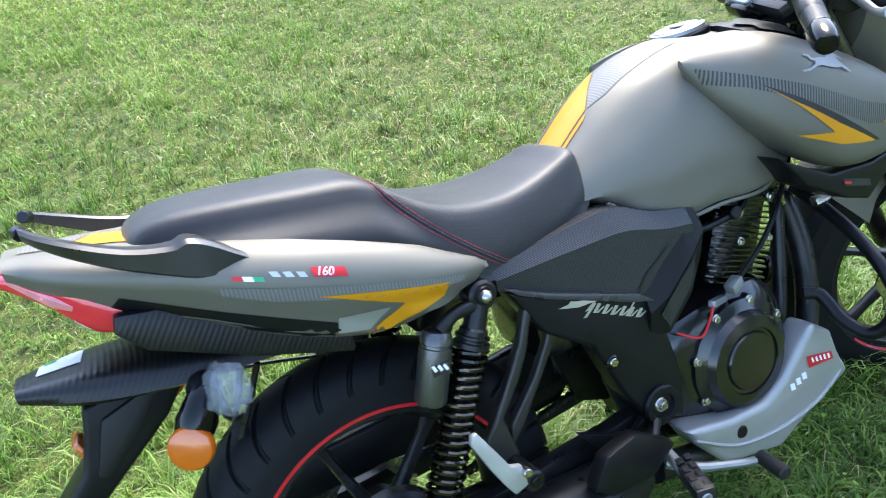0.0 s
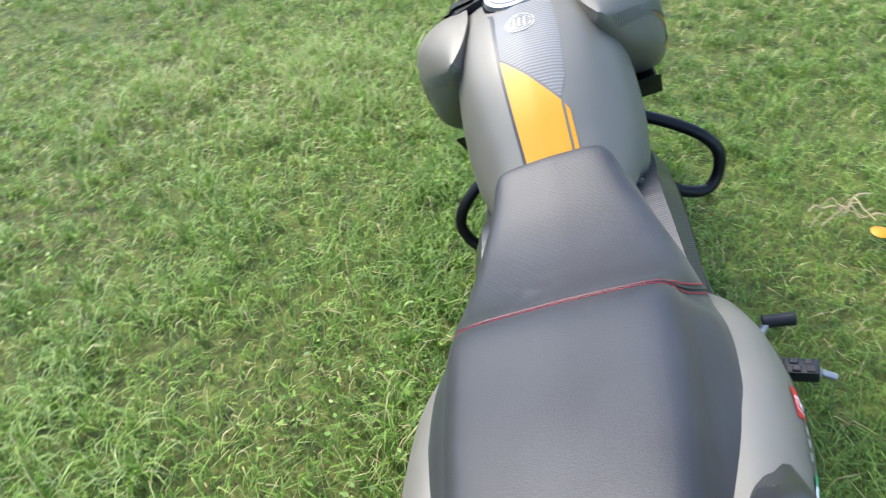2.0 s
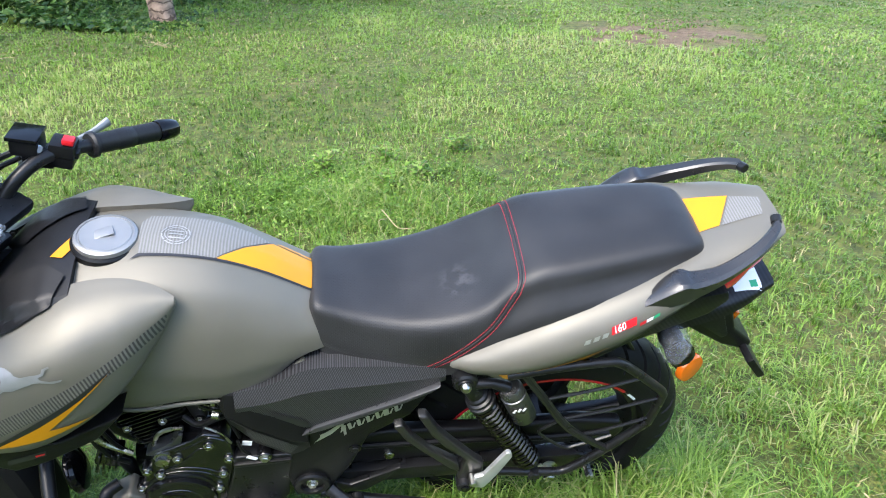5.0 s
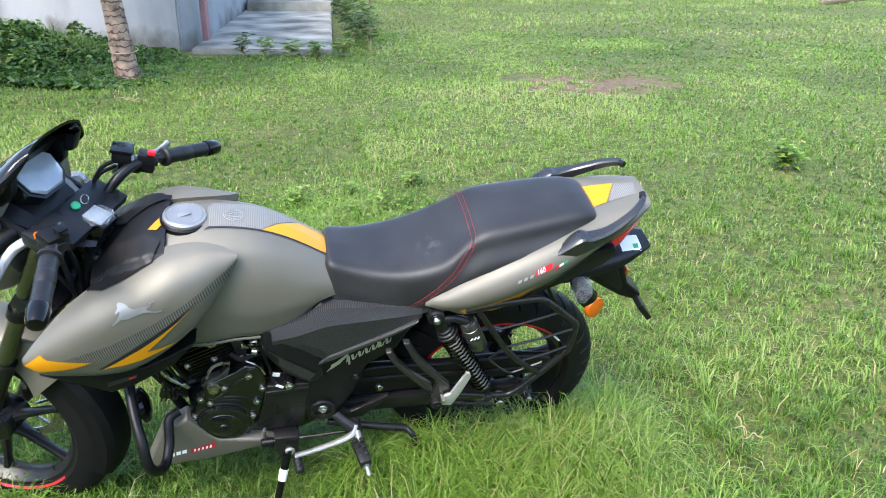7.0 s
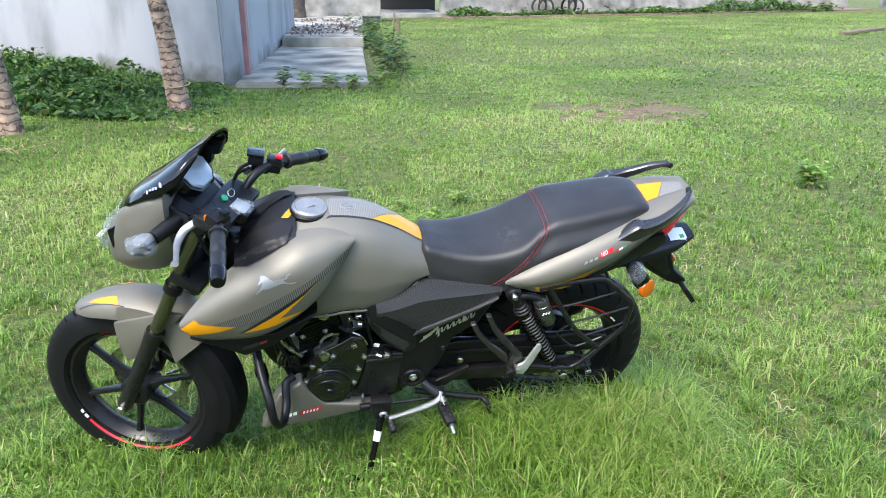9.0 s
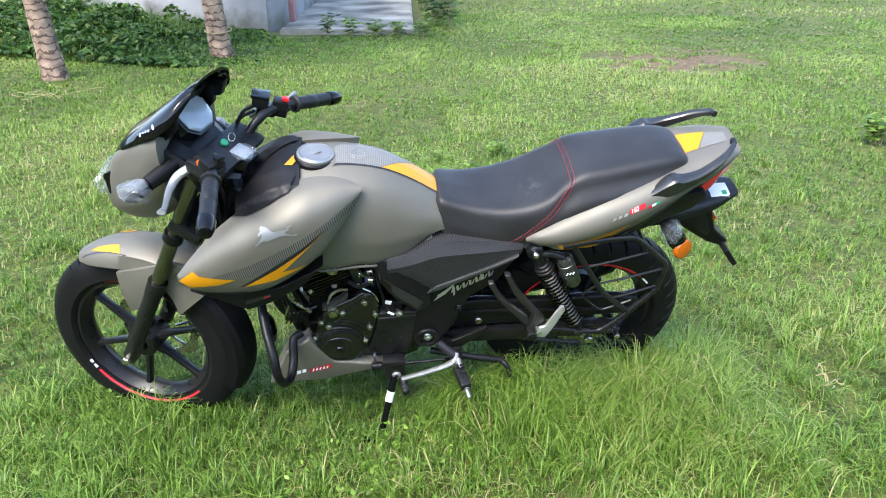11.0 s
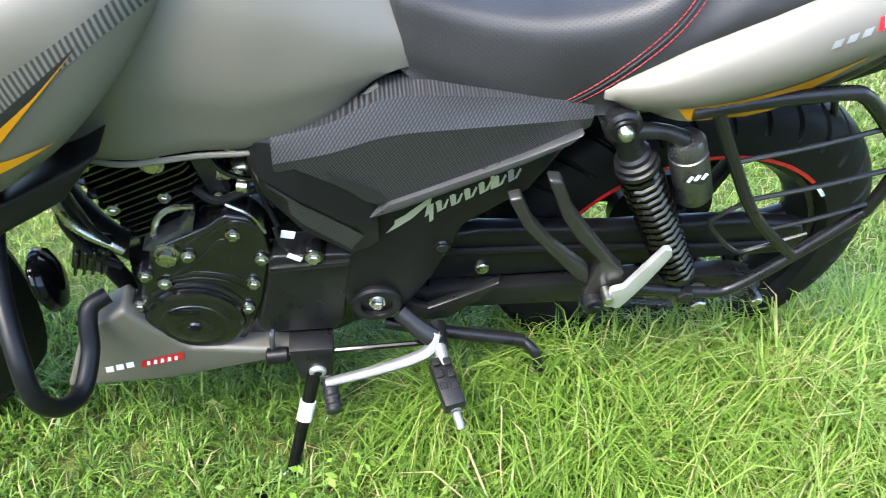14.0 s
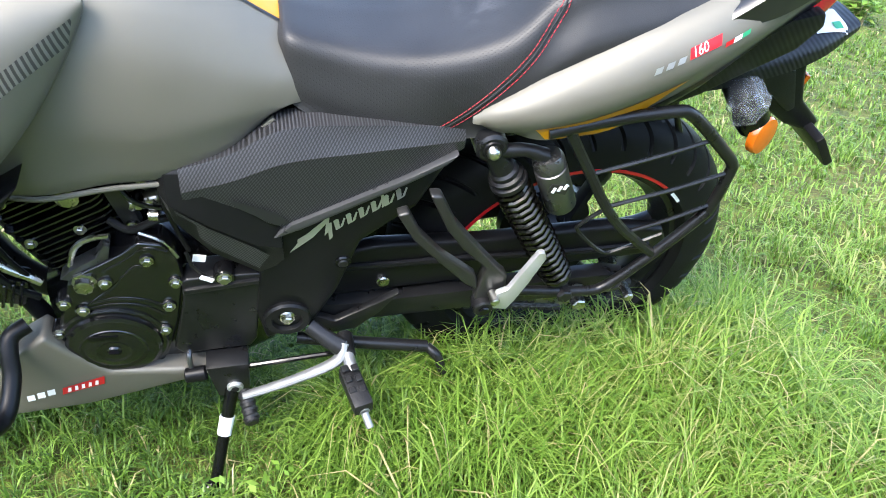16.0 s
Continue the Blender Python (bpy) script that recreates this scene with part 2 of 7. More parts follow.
ring_marks(M["bark"])
M["straw"] = surface("dry_straw", (0.34, 0.27, 0.15), 0.8, 0.0, 0.2, 40)
M["walk"] = surface("mossy_concrete", (0.23, 0.22, 0.185), 0.85, 0.0, 0.75, 1.6, 0.4, 40)
M["old_bark"] = surface("dark_bark", (0.06, 0.045, 0.035), 0.9, 0.0, 0.5, 6, 0.8, 30)
M["pink"] = surface("pink_paint", (0.27, 0.13, 0.125), 0.7, 0.0, 0.2, 4, 0.2, 60)
# near black: the cart's dark wood, and shade painted on the porch back
M["dark"] = surface("dark_wood_and_porch_shade", (0.02, 0.018, 0.016), 0.8, 0.0, 0.3, 4)
M["wood"] = surface("weathered_wood", (0.16, 0.11, 0.08), 0.8, 0.0, 0.35, 12, 0.3, 90)


def wall_paint():
    """Whitewash with grey weather stains and dark damp towards the foot."""
    m = bpy.data.materials.new("stained_whitewash")
    t, p, n, l = nodes_of(m)
    tc, mp = n.new("ShaderNodeTexCoord"), n.new("ShaderNodeMapping")
    mp.inputs["Scale"].default_value = (1.3, 1.3, 0.55)
    l.new(tc.outputs["Object"], mp.inputs[0])
    a, c = n.new("ShaderNodeTexNoise"), n.new("ShaderNodeTexNoise")
    a.inputs["Scale"].default_value, a.inputs["Detail"].default_value = 1.2, 8
    c.inputs["Scale"].default_value, c.inputs["Detail"].default_value = 2.2, 9
    l.new(mp.outputs[0], a.inputs["Vector"])
    l.new(tc.outputs["Object"], c.inputs["Vector"])
    r = n.new("ShaderNodeValToRGB")
    r.color_ramp.elements[0].position, r.color_ramp.elements[1].position = 0.3, 0.56
    r.color_ramp.elements[0].color, r.color_ramp.elements[1].color = (0.16, 0.165, 0.17, 1), (0.27, 0.275, 0.285, 1)
    l.new(a.outputs[0], r.inputs[0])
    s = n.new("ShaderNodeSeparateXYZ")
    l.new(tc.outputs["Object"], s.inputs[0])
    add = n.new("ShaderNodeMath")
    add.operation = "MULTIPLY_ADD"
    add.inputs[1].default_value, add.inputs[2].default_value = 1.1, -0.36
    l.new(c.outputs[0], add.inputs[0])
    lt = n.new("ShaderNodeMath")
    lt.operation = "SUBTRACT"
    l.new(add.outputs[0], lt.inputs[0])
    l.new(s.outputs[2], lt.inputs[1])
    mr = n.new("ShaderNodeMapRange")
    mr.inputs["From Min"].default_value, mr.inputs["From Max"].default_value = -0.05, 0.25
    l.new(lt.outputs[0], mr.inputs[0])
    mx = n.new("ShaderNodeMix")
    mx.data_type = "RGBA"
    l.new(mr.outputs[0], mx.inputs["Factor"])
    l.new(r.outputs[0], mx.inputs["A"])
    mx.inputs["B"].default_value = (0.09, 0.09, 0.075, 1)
    l.new(mx.outputs["Result"], p.inputs["Base Color"])
    p.inputs["Roughness"].default_value = 0.85
    return m


M["wall"] = wall_paint()


def lawn_soil():
    """Soil with moss and thatch, seen between the blades."""
    m = bpy.data.materials.new("lawn_soil")
    t, p, n, l = nodes_of(m)
    tc = n.new("ShaderNodeTexCoord")
    a, c, d = (n.new("ShaderNodeTexNoise") for _ in range(3))
    for k, s in ((a, 0.9), (c, 14), (d, 120)):
        k.inputs["Scale"].default_value, k.inputs["Detail"].default_value = s, 7
        l.new(tc.outputs["Object"], k.inputs["Vector"])
    r1, r2 = n.new("ShaderNodeValToRGB"), n.new("ShaderNodeValToRGB")
    r1.color_ramp.elements[0].position, r1.color_ramp.elements[1].position = 0.32, 0.68
    r1.color_ramp.elements[0].color, r1.color_ramp.elements[1].color = (0.040, 0.054, 0.008, 1), (0.140, 0.155, 0.030, 1)
    l.new(c.outputs[0], r1.inputs[0])
    r2.color_ramp.elements[0].position, r2.color_ramp.elements[1].position = 0.35, 0.7
    r2.color_ramp.elements[0].color, r2.color_ramp.elements[1].color = (0.55, 0.6, 0.5, 1), (1.25, 1.2, 1.1, 1)
    l.new(d.outputs[0], r2.inputs[0])
    mul = n.new("ShaderNodeMix")
    mul.data_type, mul.blend_type = "RGBA", "MULTIPLY"
    mul.inputs["Factor"].default_value = 1
    l.new(r1.outputs[0], mul.inputs["A"])
    l.new(r2.outputs[0], mul.inputs["B"])
    # bare earth where the turf is worn
    att = n.new("ShaderNodeAttribute")
    att.attribute_name = "bare"
    earth = n.new("ShaderNodeMix")
    earth.data_type = "RGBA"
    l.new(att.outputs["Fac"], earth.inputs["Factor"])
    l.new(mul.outputs["Result"], earth.inputs["A"])
    r3 = n.new("ShaderNodeValToRGB")
    r3.color_ramp.elements[0].position, r3.color_ramp.elements[1].position = 0.3, 0.7
    r3.color_ramp.elements[0].color, r3.color_ramp.elements[1].color = (0.070, 0.044, 0.022, 1), (0.180, 0.120, 0.068, 1)
    l.new(c.outputs[0], r3.inputs[0])
    l.new(r3.outputs[0], earth.inputs["B"])
    l.new(earth.outputs["Result"], p.inputs["Base Color"])
    p.inputs["Roughness"].default_value = 0.95
    b = n.new("ShaderNodeBump")
    b.inputs["Strength"].default_value, b.inputs["Distance"].default_value = 0.8, 0.02
    l.new(d.outputs[0], b.inputs["Height"])
    l.new(b.outputs[0], p.inputs["Normal"])
    return m


def blades(name, lo, mid, hi, dry):
    """Grass blades, tinted blade by blade, letting some light through."""
    m = bpy.data.materials.new(name)
    t, p, n, l = nodes_of(m)
    att = n.new("ShaderNodeAttribute")
    att.attribute_name = "tint"
    r = n.new("ShaderNodeValToRGB")
    e = r.color_ramp.elements
    e[0].position, e[0].color = 0.0, (*lo, 1)
    e[1].position, e[1].color = 0.45, (*mid, 1)
    k = e.new(0.8)
    k.color = (*hi, 1)
    k = e.new(0.97)
    k.color = (*dry, 1)
    l.new(att.outputs["Fac"], r.inputs[0])
    l.new(r.outputs[0], p.inputs["Base Color"])
    p.inputs["Roughness"].default_value = 0.45
    p.inputs["Specular IOR Level"].default_value = 0.38
    tr = n.new("ShaderNodeBsdfTranslucent")
    l.new(r.outputs[0], tr.inputs[0])
    mx = n.new("ShaderNodeMixShader")
    mx.inputs[0].default_value = 0.40
    l.new(p.outputs[0], mx.inputs[1])
    l.new(tr.outputs[0], mx.inputs[2])
    l.new(mx.outputs[0], n["Material Output"].inputs[0])
    return m


M["soil"] = lawn_soil()
M["grass"] = blades("grass_blade", (0.040, 0.094, 0.012), (0.132, 0.238, 0.029), (0.258, 0.378, 0.074), (0.40, 0.35, 0.17))
M["herb"] = blades("fresh_leaf", (0.07, 0.15, 0.016), (0.14, 0.26, 0.030), (0.23, 0.37, 0.06), (0.30, 0.38, 0.10))
M["leaf"] = blades("broad_leaf", (0.022, 0.058, 0.011), (0.050, 0.115, 0.020), (0.095, 0.18, 0.034), (0.16, 0.20, 0.05))


# ---- mesh helpers ----
def mesh_of(name, bm, smooth=True, sharp=38):
    bmesh.ops.recalc_face_normals(bm, faces=bm.faces[:])
    me = bpy.data.meshes.new(name)
    bm.to_mesh(me)
    bm.free()
    if smooth and len(me.polygons):
        me.shade_smooth()
        me.set_sharp_from_angle(angle=radians(sharp))
    return me


def part(name, bm, material, parent, label="", smooth=True, sharp=38):
    me = bm if isinstance(bm, bpy.types.Mesh) else mesh_of(name, bm, smooth, sharp)
    if material:
        me.materials.clear()
        me.materials.append(M[material])
    ob = new(name, me)
    ob.parent = parent
    if label:
        ob["label"] = label
    return ob


def thing(name, label, category, group="", kind="", at=(0, 0, 0)):
    ob = new(name)
    ob.location = at
    return tagged(ob, label, category, group, kind)


def spline(pts, per=6, closed=False):
    """Catmull-Rom through the points."""
    p = [Vector(q) for q in pts]
    n = len(p)
    out = []
    for i in range(n if closed else n - 1):
        a = p[i - 1] if (i or closed) else p[0] * 2 - p[1]
        b, c = p[i], p[(i + 1) % n]
        d = p[(i + 2) % n] if (closed or i + 2 < n) else c * 2 - b
        for k in range(per):
            t = k / per
            out.append(0.5 * (2 * b + (c - a) * t + (2 * a - 5 * b + 4 * c - d) * t * t + (3 * b - 3 * c + d - a) * t ** 3))
    if not closed:
        out.append(p[-1])
    return out


def tube(pts, r, n=10, smooth=6, closed=False, bm=None, flat=1.0):
    """A round bar along a path; r may be a list that is spread over the path."""
    bm = bm or bmesh.new()
    path = spline(pts, smooth, closed) if smooth > 1 and len(pts) > 2 else [Vector(p) for p in pts]
    rr = r if isinstance(r, (list, tuple)) else [r, r]
    up = None
    rings = []
    m = len(path)
    for i, c in enumerate(path):
        d = (path[(i + 1) % m] - path[i - 1]) if (closed or 0 < i < m - 1) else (path[1] - path[0] if i == 0 else path[-1] - path[-2])
        d.normalize()
        if up is None:
            up = d.orthogonal().normalized()
        up = (up - d * up.dot(d)).normalized()
        side = d.cross(up)
        f = i / (m - 1) * (len(rr) - 1)
        k = min(int(f), len(rr) - 2)
        rad = rr[k] + (rr[k + 1] - rr[k]) * (f - k)
        rings.append([bm.verts.new(c + rad * (math.cos(2 * math.pi * j / n) * up + flat * math.sin(2 * math.pi * j / n) * side)) for j in range(n)])
    for i in range(m if closed else m - 1):
        a, b = rings[i], rings[(i + 1) % m]
        for j in range(n):
            bm.faces.new((a[j], a[(j + 1) % n], b[(j + 1) % n], b[j]))
    if not closed:
        bm.faces.new(rings[0][::-1])
        bm.faces.new(rings[-1])
    return bm


def lathe(p0, p1, profile, n=24, bm=None):
    """A turned body between two points; profile: (share of the length, radius)."""
    bm = bm or bmesh.new()
    p0, p1 = Vector(p0), Vector(p1)
    d = (p1 - p0)
    length = d.length
    d.normalize()
    u = d.orthogonal().normalized()
    v = d.cross(u)
    rings = []
    for s, r in profile:
        rings.append([bm.verts.new(p0 + d * length * s + max(r, 1e-4) * (math.cos(2 * math.pi * j / n) * u + math.sin(2 * math.pi * j / n) * v)) for j in range(n)])
    for a, b in zip(rings, rings[1:]):
        for j in range(n):
            bm.faces.new((a[j], a[(j + 1) % n], b[(j + 1) % n], b[j]))
    bm.faces.new(rings[0][::-1])
    bm.faces.new(rings[-1])
    return bm


def rod(p0, p1, r, n=16, edge=0.0, bm=None):
    """A bar with eased ends."""
    length = (Vector(p1) - Vector(p0)).length
    e = min(edge or r * 0.18, length * 0.3)
    return lathe(p0, p1, [(0, r - e), (e / length, r), (1 - e / length, r), (1, r - e)], n, bm)


def prism(poly, y0, y1, bevel=0.004, segments=2, bm=None, taper=1.0):
    """A plate with the outline poly (x, z), from y0 to y1, with eased edges."""
    own = bmesh.new()
    cx = sum(p[0] for p in poly) / len(poly)
    cz = sum(p[1] for p in poly) / len(poly)
    a = [own.verts.new((x, y0, z)) for x, z in poly]
    b = [own.verts.new((cx + (x - cx) * taper, y1, cz + (z - cz) * taper)) for x, z in poly]
    own.faces.new(a)
    own.faces.new(b[::-1])
    n = len(poly)
    for i in range(n):
        own.faces.new((a[i], b[i], b[(i + 1) % n], a[(i + 1) % n]))
    bmesh.ops.recalc_face_normals(own, faces=own.faces[:])
    if bevel:
        bmesh.ops.bevel(own, geom=own.edges[:], offset=bevel, segments=segments, affect="EDGES", profile=0.6, clamp_overlap=True)
    return join(bm, own)


def join(bm, own):
    if bm is None:
        return own
    me = bpy.data.meshes.new("tmp")
    own.to_mesh(me)
    own.free()
    bm.from_mesh(me)
    bpy.data.meshes.remove(me)
    return bm


def box(centre, size, bevel=0.004, rot=None, bm=None, segments=2):
    own = bmesh.new()
    bmesh.ops.create_cube(own, size=1)
    bmesh.ops.scale(own, vec=size, verts=own.verts[:])
    if bevel:
        bmesh.ops.bevel(own, geom=own.edges[:], offset=bevel, segments=segments, affect="EDGES", profile=0.6, clamp_overlap=True)
    m = Matrix.Translation(centre) @ (Euler([radians(a) for a in rot]).to_matrix().to_4x4() if rot else Matrix())
    bmesh.ops.transform(own, matrix=m, verts=own.verts[:])
    return join(bm, own)


def resample(pts, n, per=8):
    q = spline(pts, per)
    acc = [0.0]
    for a, b in zip(q, q[1:]):
        acc.append(acc[-1] + (b - a).length)
    out, k = [], 0
    for i in range(n):
        s = acc[-1] * i / (n - 1)
        while k < len(q) - 2 and acc[k + 1] < s:
            k += 1
        f = (s - acc[k]) / max(acc[k + 1] - acc[k], 1e-9)
        out.append(q[k].lerp(q[k + 1], min(max(f, 0), 1)))
    return out


def skin(stations, nu=20, per=6, mirror=True, round_ends=0.0):
    """A body through cross-sections. stations: (x, outline), the outline (y, z) running from the top to the bottom of one half
    (mirror) or once around. Carries UVs in metres."""
    rings = []
    for x, outline in stations:
        h = resample([(x, y, z) for y, z in outline], nu)
        if mirror:
            h = h + [Vector((p.x, -p.y, p.z)) for p in h[-2:0:-1]]
        rings.append(h)
    n = len(rings[0])
    cols = [spline([r[j] for r in rings], per) for j in range(n)]
    bm = bmesh.new()
    uv = bm.loops.layers.uv.new("UVMap")
    m = len(cols[0])
    grid = [[bm.verts.new(cols[j][i]) for j in range(n)] for i in range(m)]
    mid = n // 4
    along = [0.0]
    for i in range(1, m):
        along.append(along[-1] + (cols[mid][i] - cols[mid][i - 1]).length)
    around = []
    for i in range(m):
        a = [0.0]
        for j in range(1, n + 1):
            a.append(a[-1] + (cols[j % n][i] - cols[j - 1][i]).length)
        around.append(a)
    for i in range(m - 1):
        for j in range(n):
            k = (j + 1) % n
            f = bm.faces.new((grid[i][j], grid[i][k], grid[i + 1][k], grid[i + 1][j]))
            vals = ((along[i], around[i][j]), (along[i], around[i][j + 1]), (along[i + 1], around[i + 1][j + 1]), (along[i + 1], around[i + 1][j]))
            for loop, w in zip(f.loops, vals):
                loop[uv].uv = w
    bm.faces.new(grid[0][::-1])
    bm.faces.new(grid[-1])
    return bm


def loft(stations, per=5):
    """A body with straight facets between the corners of its sections (x, [(y, z), ...]), eased along x."""
    cols = [spline([(x, o[j][0], o[j][1]) for x, o in stations], per) for j in range(len(stations[0][1]))]
    bm = bmesh.new()
    rows = [[bm.verts.new(c[i]) for c in cols] for i in range(len(cols[0]))]
    n = len(cols)
    for a, b in zip(rows, rows[1:]):
        for j in range(n):
            k = (j + 1) % n
            bm.faces.new((a[j], a[k], b[k], b[j]))
    bm.faces.new(rows[0][::-1])
    bm.faces.new(rows[-1])
    return bm


def crumple(centre, size, seed, rough=0.2):
    """A loose bag of clear film with flat creased facets."""
    bm = bmesh.new()
    bmesh.ops.create_icosphere(bm, subdivisions=3, radius=1)
    rg = random.Random(seed)
    for v in bm.verts:
        k = 1 + rough * noise.noise(v.co * 2.1 + Vector((seed, 0, 0))) * 1.6 + rg.uniform(-0.10, 0.10)
        v.co = Vector(centre) + Vector((v.co.x * size[0], v.co.y * size[1], v.co.z * size[2])) * k
    return bm


from mathutils.bvhtree import BVHTree


def decal_mesh(flat, targets, axis, sign, lift, cell):
    """Lays a flat bmesh (drawn in x and z, or x and y) on the bodies along an axis."""
    trees = [BVHTree.FromPolygons([v.co[:] for v in t.vertices], [p.vertices[:] for p in t.polygons]) for t in targets]
    for _ in range(7):
        long = [e for e in flat.edges if e.calc_length() > cell]
        if not long:
            break
        bmesh.ops.subdivide_edges(flat, edges=long, cuts=1)
        flat.normal_update()
        bmesh.ops.triangulate(flat, faces=flat.faces[:])
    drop = []
    for v in flat.verts:
        o = v.co.copy()
        way = Vector((0, 0, 0))
        o[axis], way[axis] = sign * 1.5, -sign
        best = None
        for t in trees:
            hit, normal, _, dist = t.ray_cast(o, way)
            if hit is not None and (best is None or dist < best[1]):
                best = (hit, dist)
        if best is None:
            drop.append(v)
        else:
            v.co = best[0] - way * lift
    if drop:
        bmesh.ops.delete(flat, geom=drop, context="VERTS")
    return flat


def decal(name, poly, material, parent, targets, side=-1, axis=1, lift=0.0012, label="", cell=0.012, thick=0.0):
    flat = bmesh.new()
    vs = [flat.verts.new((p[0], 0, p[1]) if axis == 1 else (p[0], p[1], 0)) for p in poly]
    f = flat.faces.new(vs)
    f.normal_update()
    bmesh.ops.triangulate(flat, faces=[f])
    flat.normal_update()
    decal_mesh(flat, targets, axis, side, lift, cell)
    if not flat.faces:
        flat.free()
        return None
    return part(name, flat, material, parent, label)


def prism_top(poly):
    """A flat face with the outline poly (x, y)."""
    bm = bmesh.new()
    f = bm.faces.new([bm.verts.new((x, y, 0)) for x, y in poly])
    f.normal_update()
    bmesh.ops.triangulate(bm, faces=[f])
    return bm


def letters(name, text, size, at, slope, material, parent, targets, side=-1, lift=0.002, shear=0.2):
    """Raised lettering laid on a flank; at: (x, z) of its start, slope in degrees."""
    cu = bpy.data.curves.new("text", "FONT")
    cu.body, cu.size, cu.shear = text, size, shear
    ob = new("text", cu)
    dg = bpy.context.evaluated_depsgraph_get()
    me = bpy.data.meshes.new_from_object(ob.evaluated_get(dg))
    bpy.data.objects.remove(ob)
    bm = bmesh.new()
    bm.from_mesh(me)
    bpy.data.meshes.remove(me)
    c, s = math.cos(radians(slope)), math.sin(radians(slope))
    for v in bm.verts:
        u, w = v.co.x, v.co.y
        # the left flank reads towards the rear (+x), the right flank towards the front
        v.co = (at[0] + (u * c - w * s) * (1 if side < 0 else -1), 0, at[1] + u * s + w * c)
    bmesh.ops.triangulate(bm, faces=bm.faces[:])
    decal_mesh(bm, targets, 1, side, lift, 0.02)
    return part(name, bm, material, parent)


# ---- ground ----
LEAN = 18.0
UP = math.tan(radians(LEAN))


def ground_z(x, y):
    z = -0.012 + 0.02 * noise.noise((x * 0.35, y * 0.35, 0.3)) + 0.008 * noise.noise((x * 1.7, y * 1.7, 4))
    far = max(0.0, min(1.0, (math.hypot(x + 0.5, y) - 1.5) / 4))
    return -0.012 * (1 - far) + z * far


def bare_at(x, y):
    """How bare the turf is: one worn patch of reddish earth, and thin spots."""
    d = math.hypot((x - 2.75) / 1.05, (y - 5.8) / 0.85)
    d += 0.6 * noise.noise((x * 1.6, y * 1.6, 9)) + 0.35 * noise.noise((x * 5, y * 5, 3))
    worn = max(0.0, min(1.0, (1.05 - d) * 2.5))
    thin = max(0.0, min(1.0, (noise.noise((x * 0.9, y * 0.9, 2)) - 0.38) * 3)) * 0.5
    return max(worn, thin)


def build_ground():
    def axis(lo, hi, near_lo, near_hi, step):
        near = np.arange(near_lo, near_hi + step / 2, step)
        out = [*near]
        d, v = step * 1.5, near_hi
        while v < hi:
            v += d
            d *= 1.35
            out.append(min(v, hi))
        d, v = step * 1.5, near_lo
        while v > lo:
            v -= d
            d *= 1.35
            out.insert(0, max(v, lo))
        return out
    xs, ys = axis(-900, 900, -4.5, 5.5, 0.12), axis(-900, 900, -3.5, 8.5, 0.12)
    verts = [(x, y, ground_z(x, y) if max(abs(x), abs(y)) < 60 else -0.012) for y in ys for x in xs]
    n = len(xs)
    faces = [(j * n + i, j * n + i + 1, (j + 1) * n + i + 1, (j + 1) * n + i) for j in range(len(ys) - 1) for i in range(n - 1)]
    me = bpy.data.meshes.new("ground")
    me.from_pydata(verts, [], faces)
    at = me.attributes.new("bare", "FLOAT", "POINT")
    at.data.foreach_set("value", [bare_at(x, y) if abs(x) < 30 and abs(y) < 40 else 0.0 for x, y, _ in verts])
    me.shade_smooth()
    me.materials.append(M["soil"])
    return tagged(new("ground", me), "uneven lawn soil with thatch and worn earth", "ground", kind="structure")


build_ground()


# ---- the motorcycle ----
bike = thing("motorcycle", "matte grey motorcycle with yellow stripes leaning on its side stand", "motorcycle")
bike.rotation_euler = (radians(LEAN), 0, 0)

# the front end is turned to the right about the raked steering head
RAKE = Vector((math.sin(radians(25.5)), 0, math.cos(radians(25.5))))
HEAD = Vector((-1.22, 0, 0.292))
STEER = Matrix.Translation(HEAD) @ Matrix.Rotation(radians(-21), 4, RAKE) @ Matrix.Translation(-HEAD)


def steered(bm):
    bmesh.ops.transform(bm, matrix=STEER, verts=bm.verts[:])
    return bm


def ring_mesh(centre, profile, n, shape=None):
    """Turns an outline (radius, y) about the axle; shape(angle, k) may move a point's radius."""
    bm = bmesh.new()
    rows = []
    for i in range(n):
        a = 2 * math.pi * i / n
        row = []
        for k, (r, y) in enumerate(profile):
            d = shape(a, k, y) if shape else 0
            dr, dy, da = d if isinstance(d, tuple) else (d, 0.0, 0.0)
            q = r + dr
            row.append(bm.verts.new((centre[0] + q * math.cos(a + da), centre[1] + y + dy, centre[2] + q * math.sin(a + da))))
        rows.append(row)
    m = len(profile)
    for i in range(n):
        a, b = rows[i], rows[(i + 1) % n]
        for k in range(m):
            j = (k + 1) % m
            bm.faces.new((a[k], a[j], b[j], b[k]))
    return bm


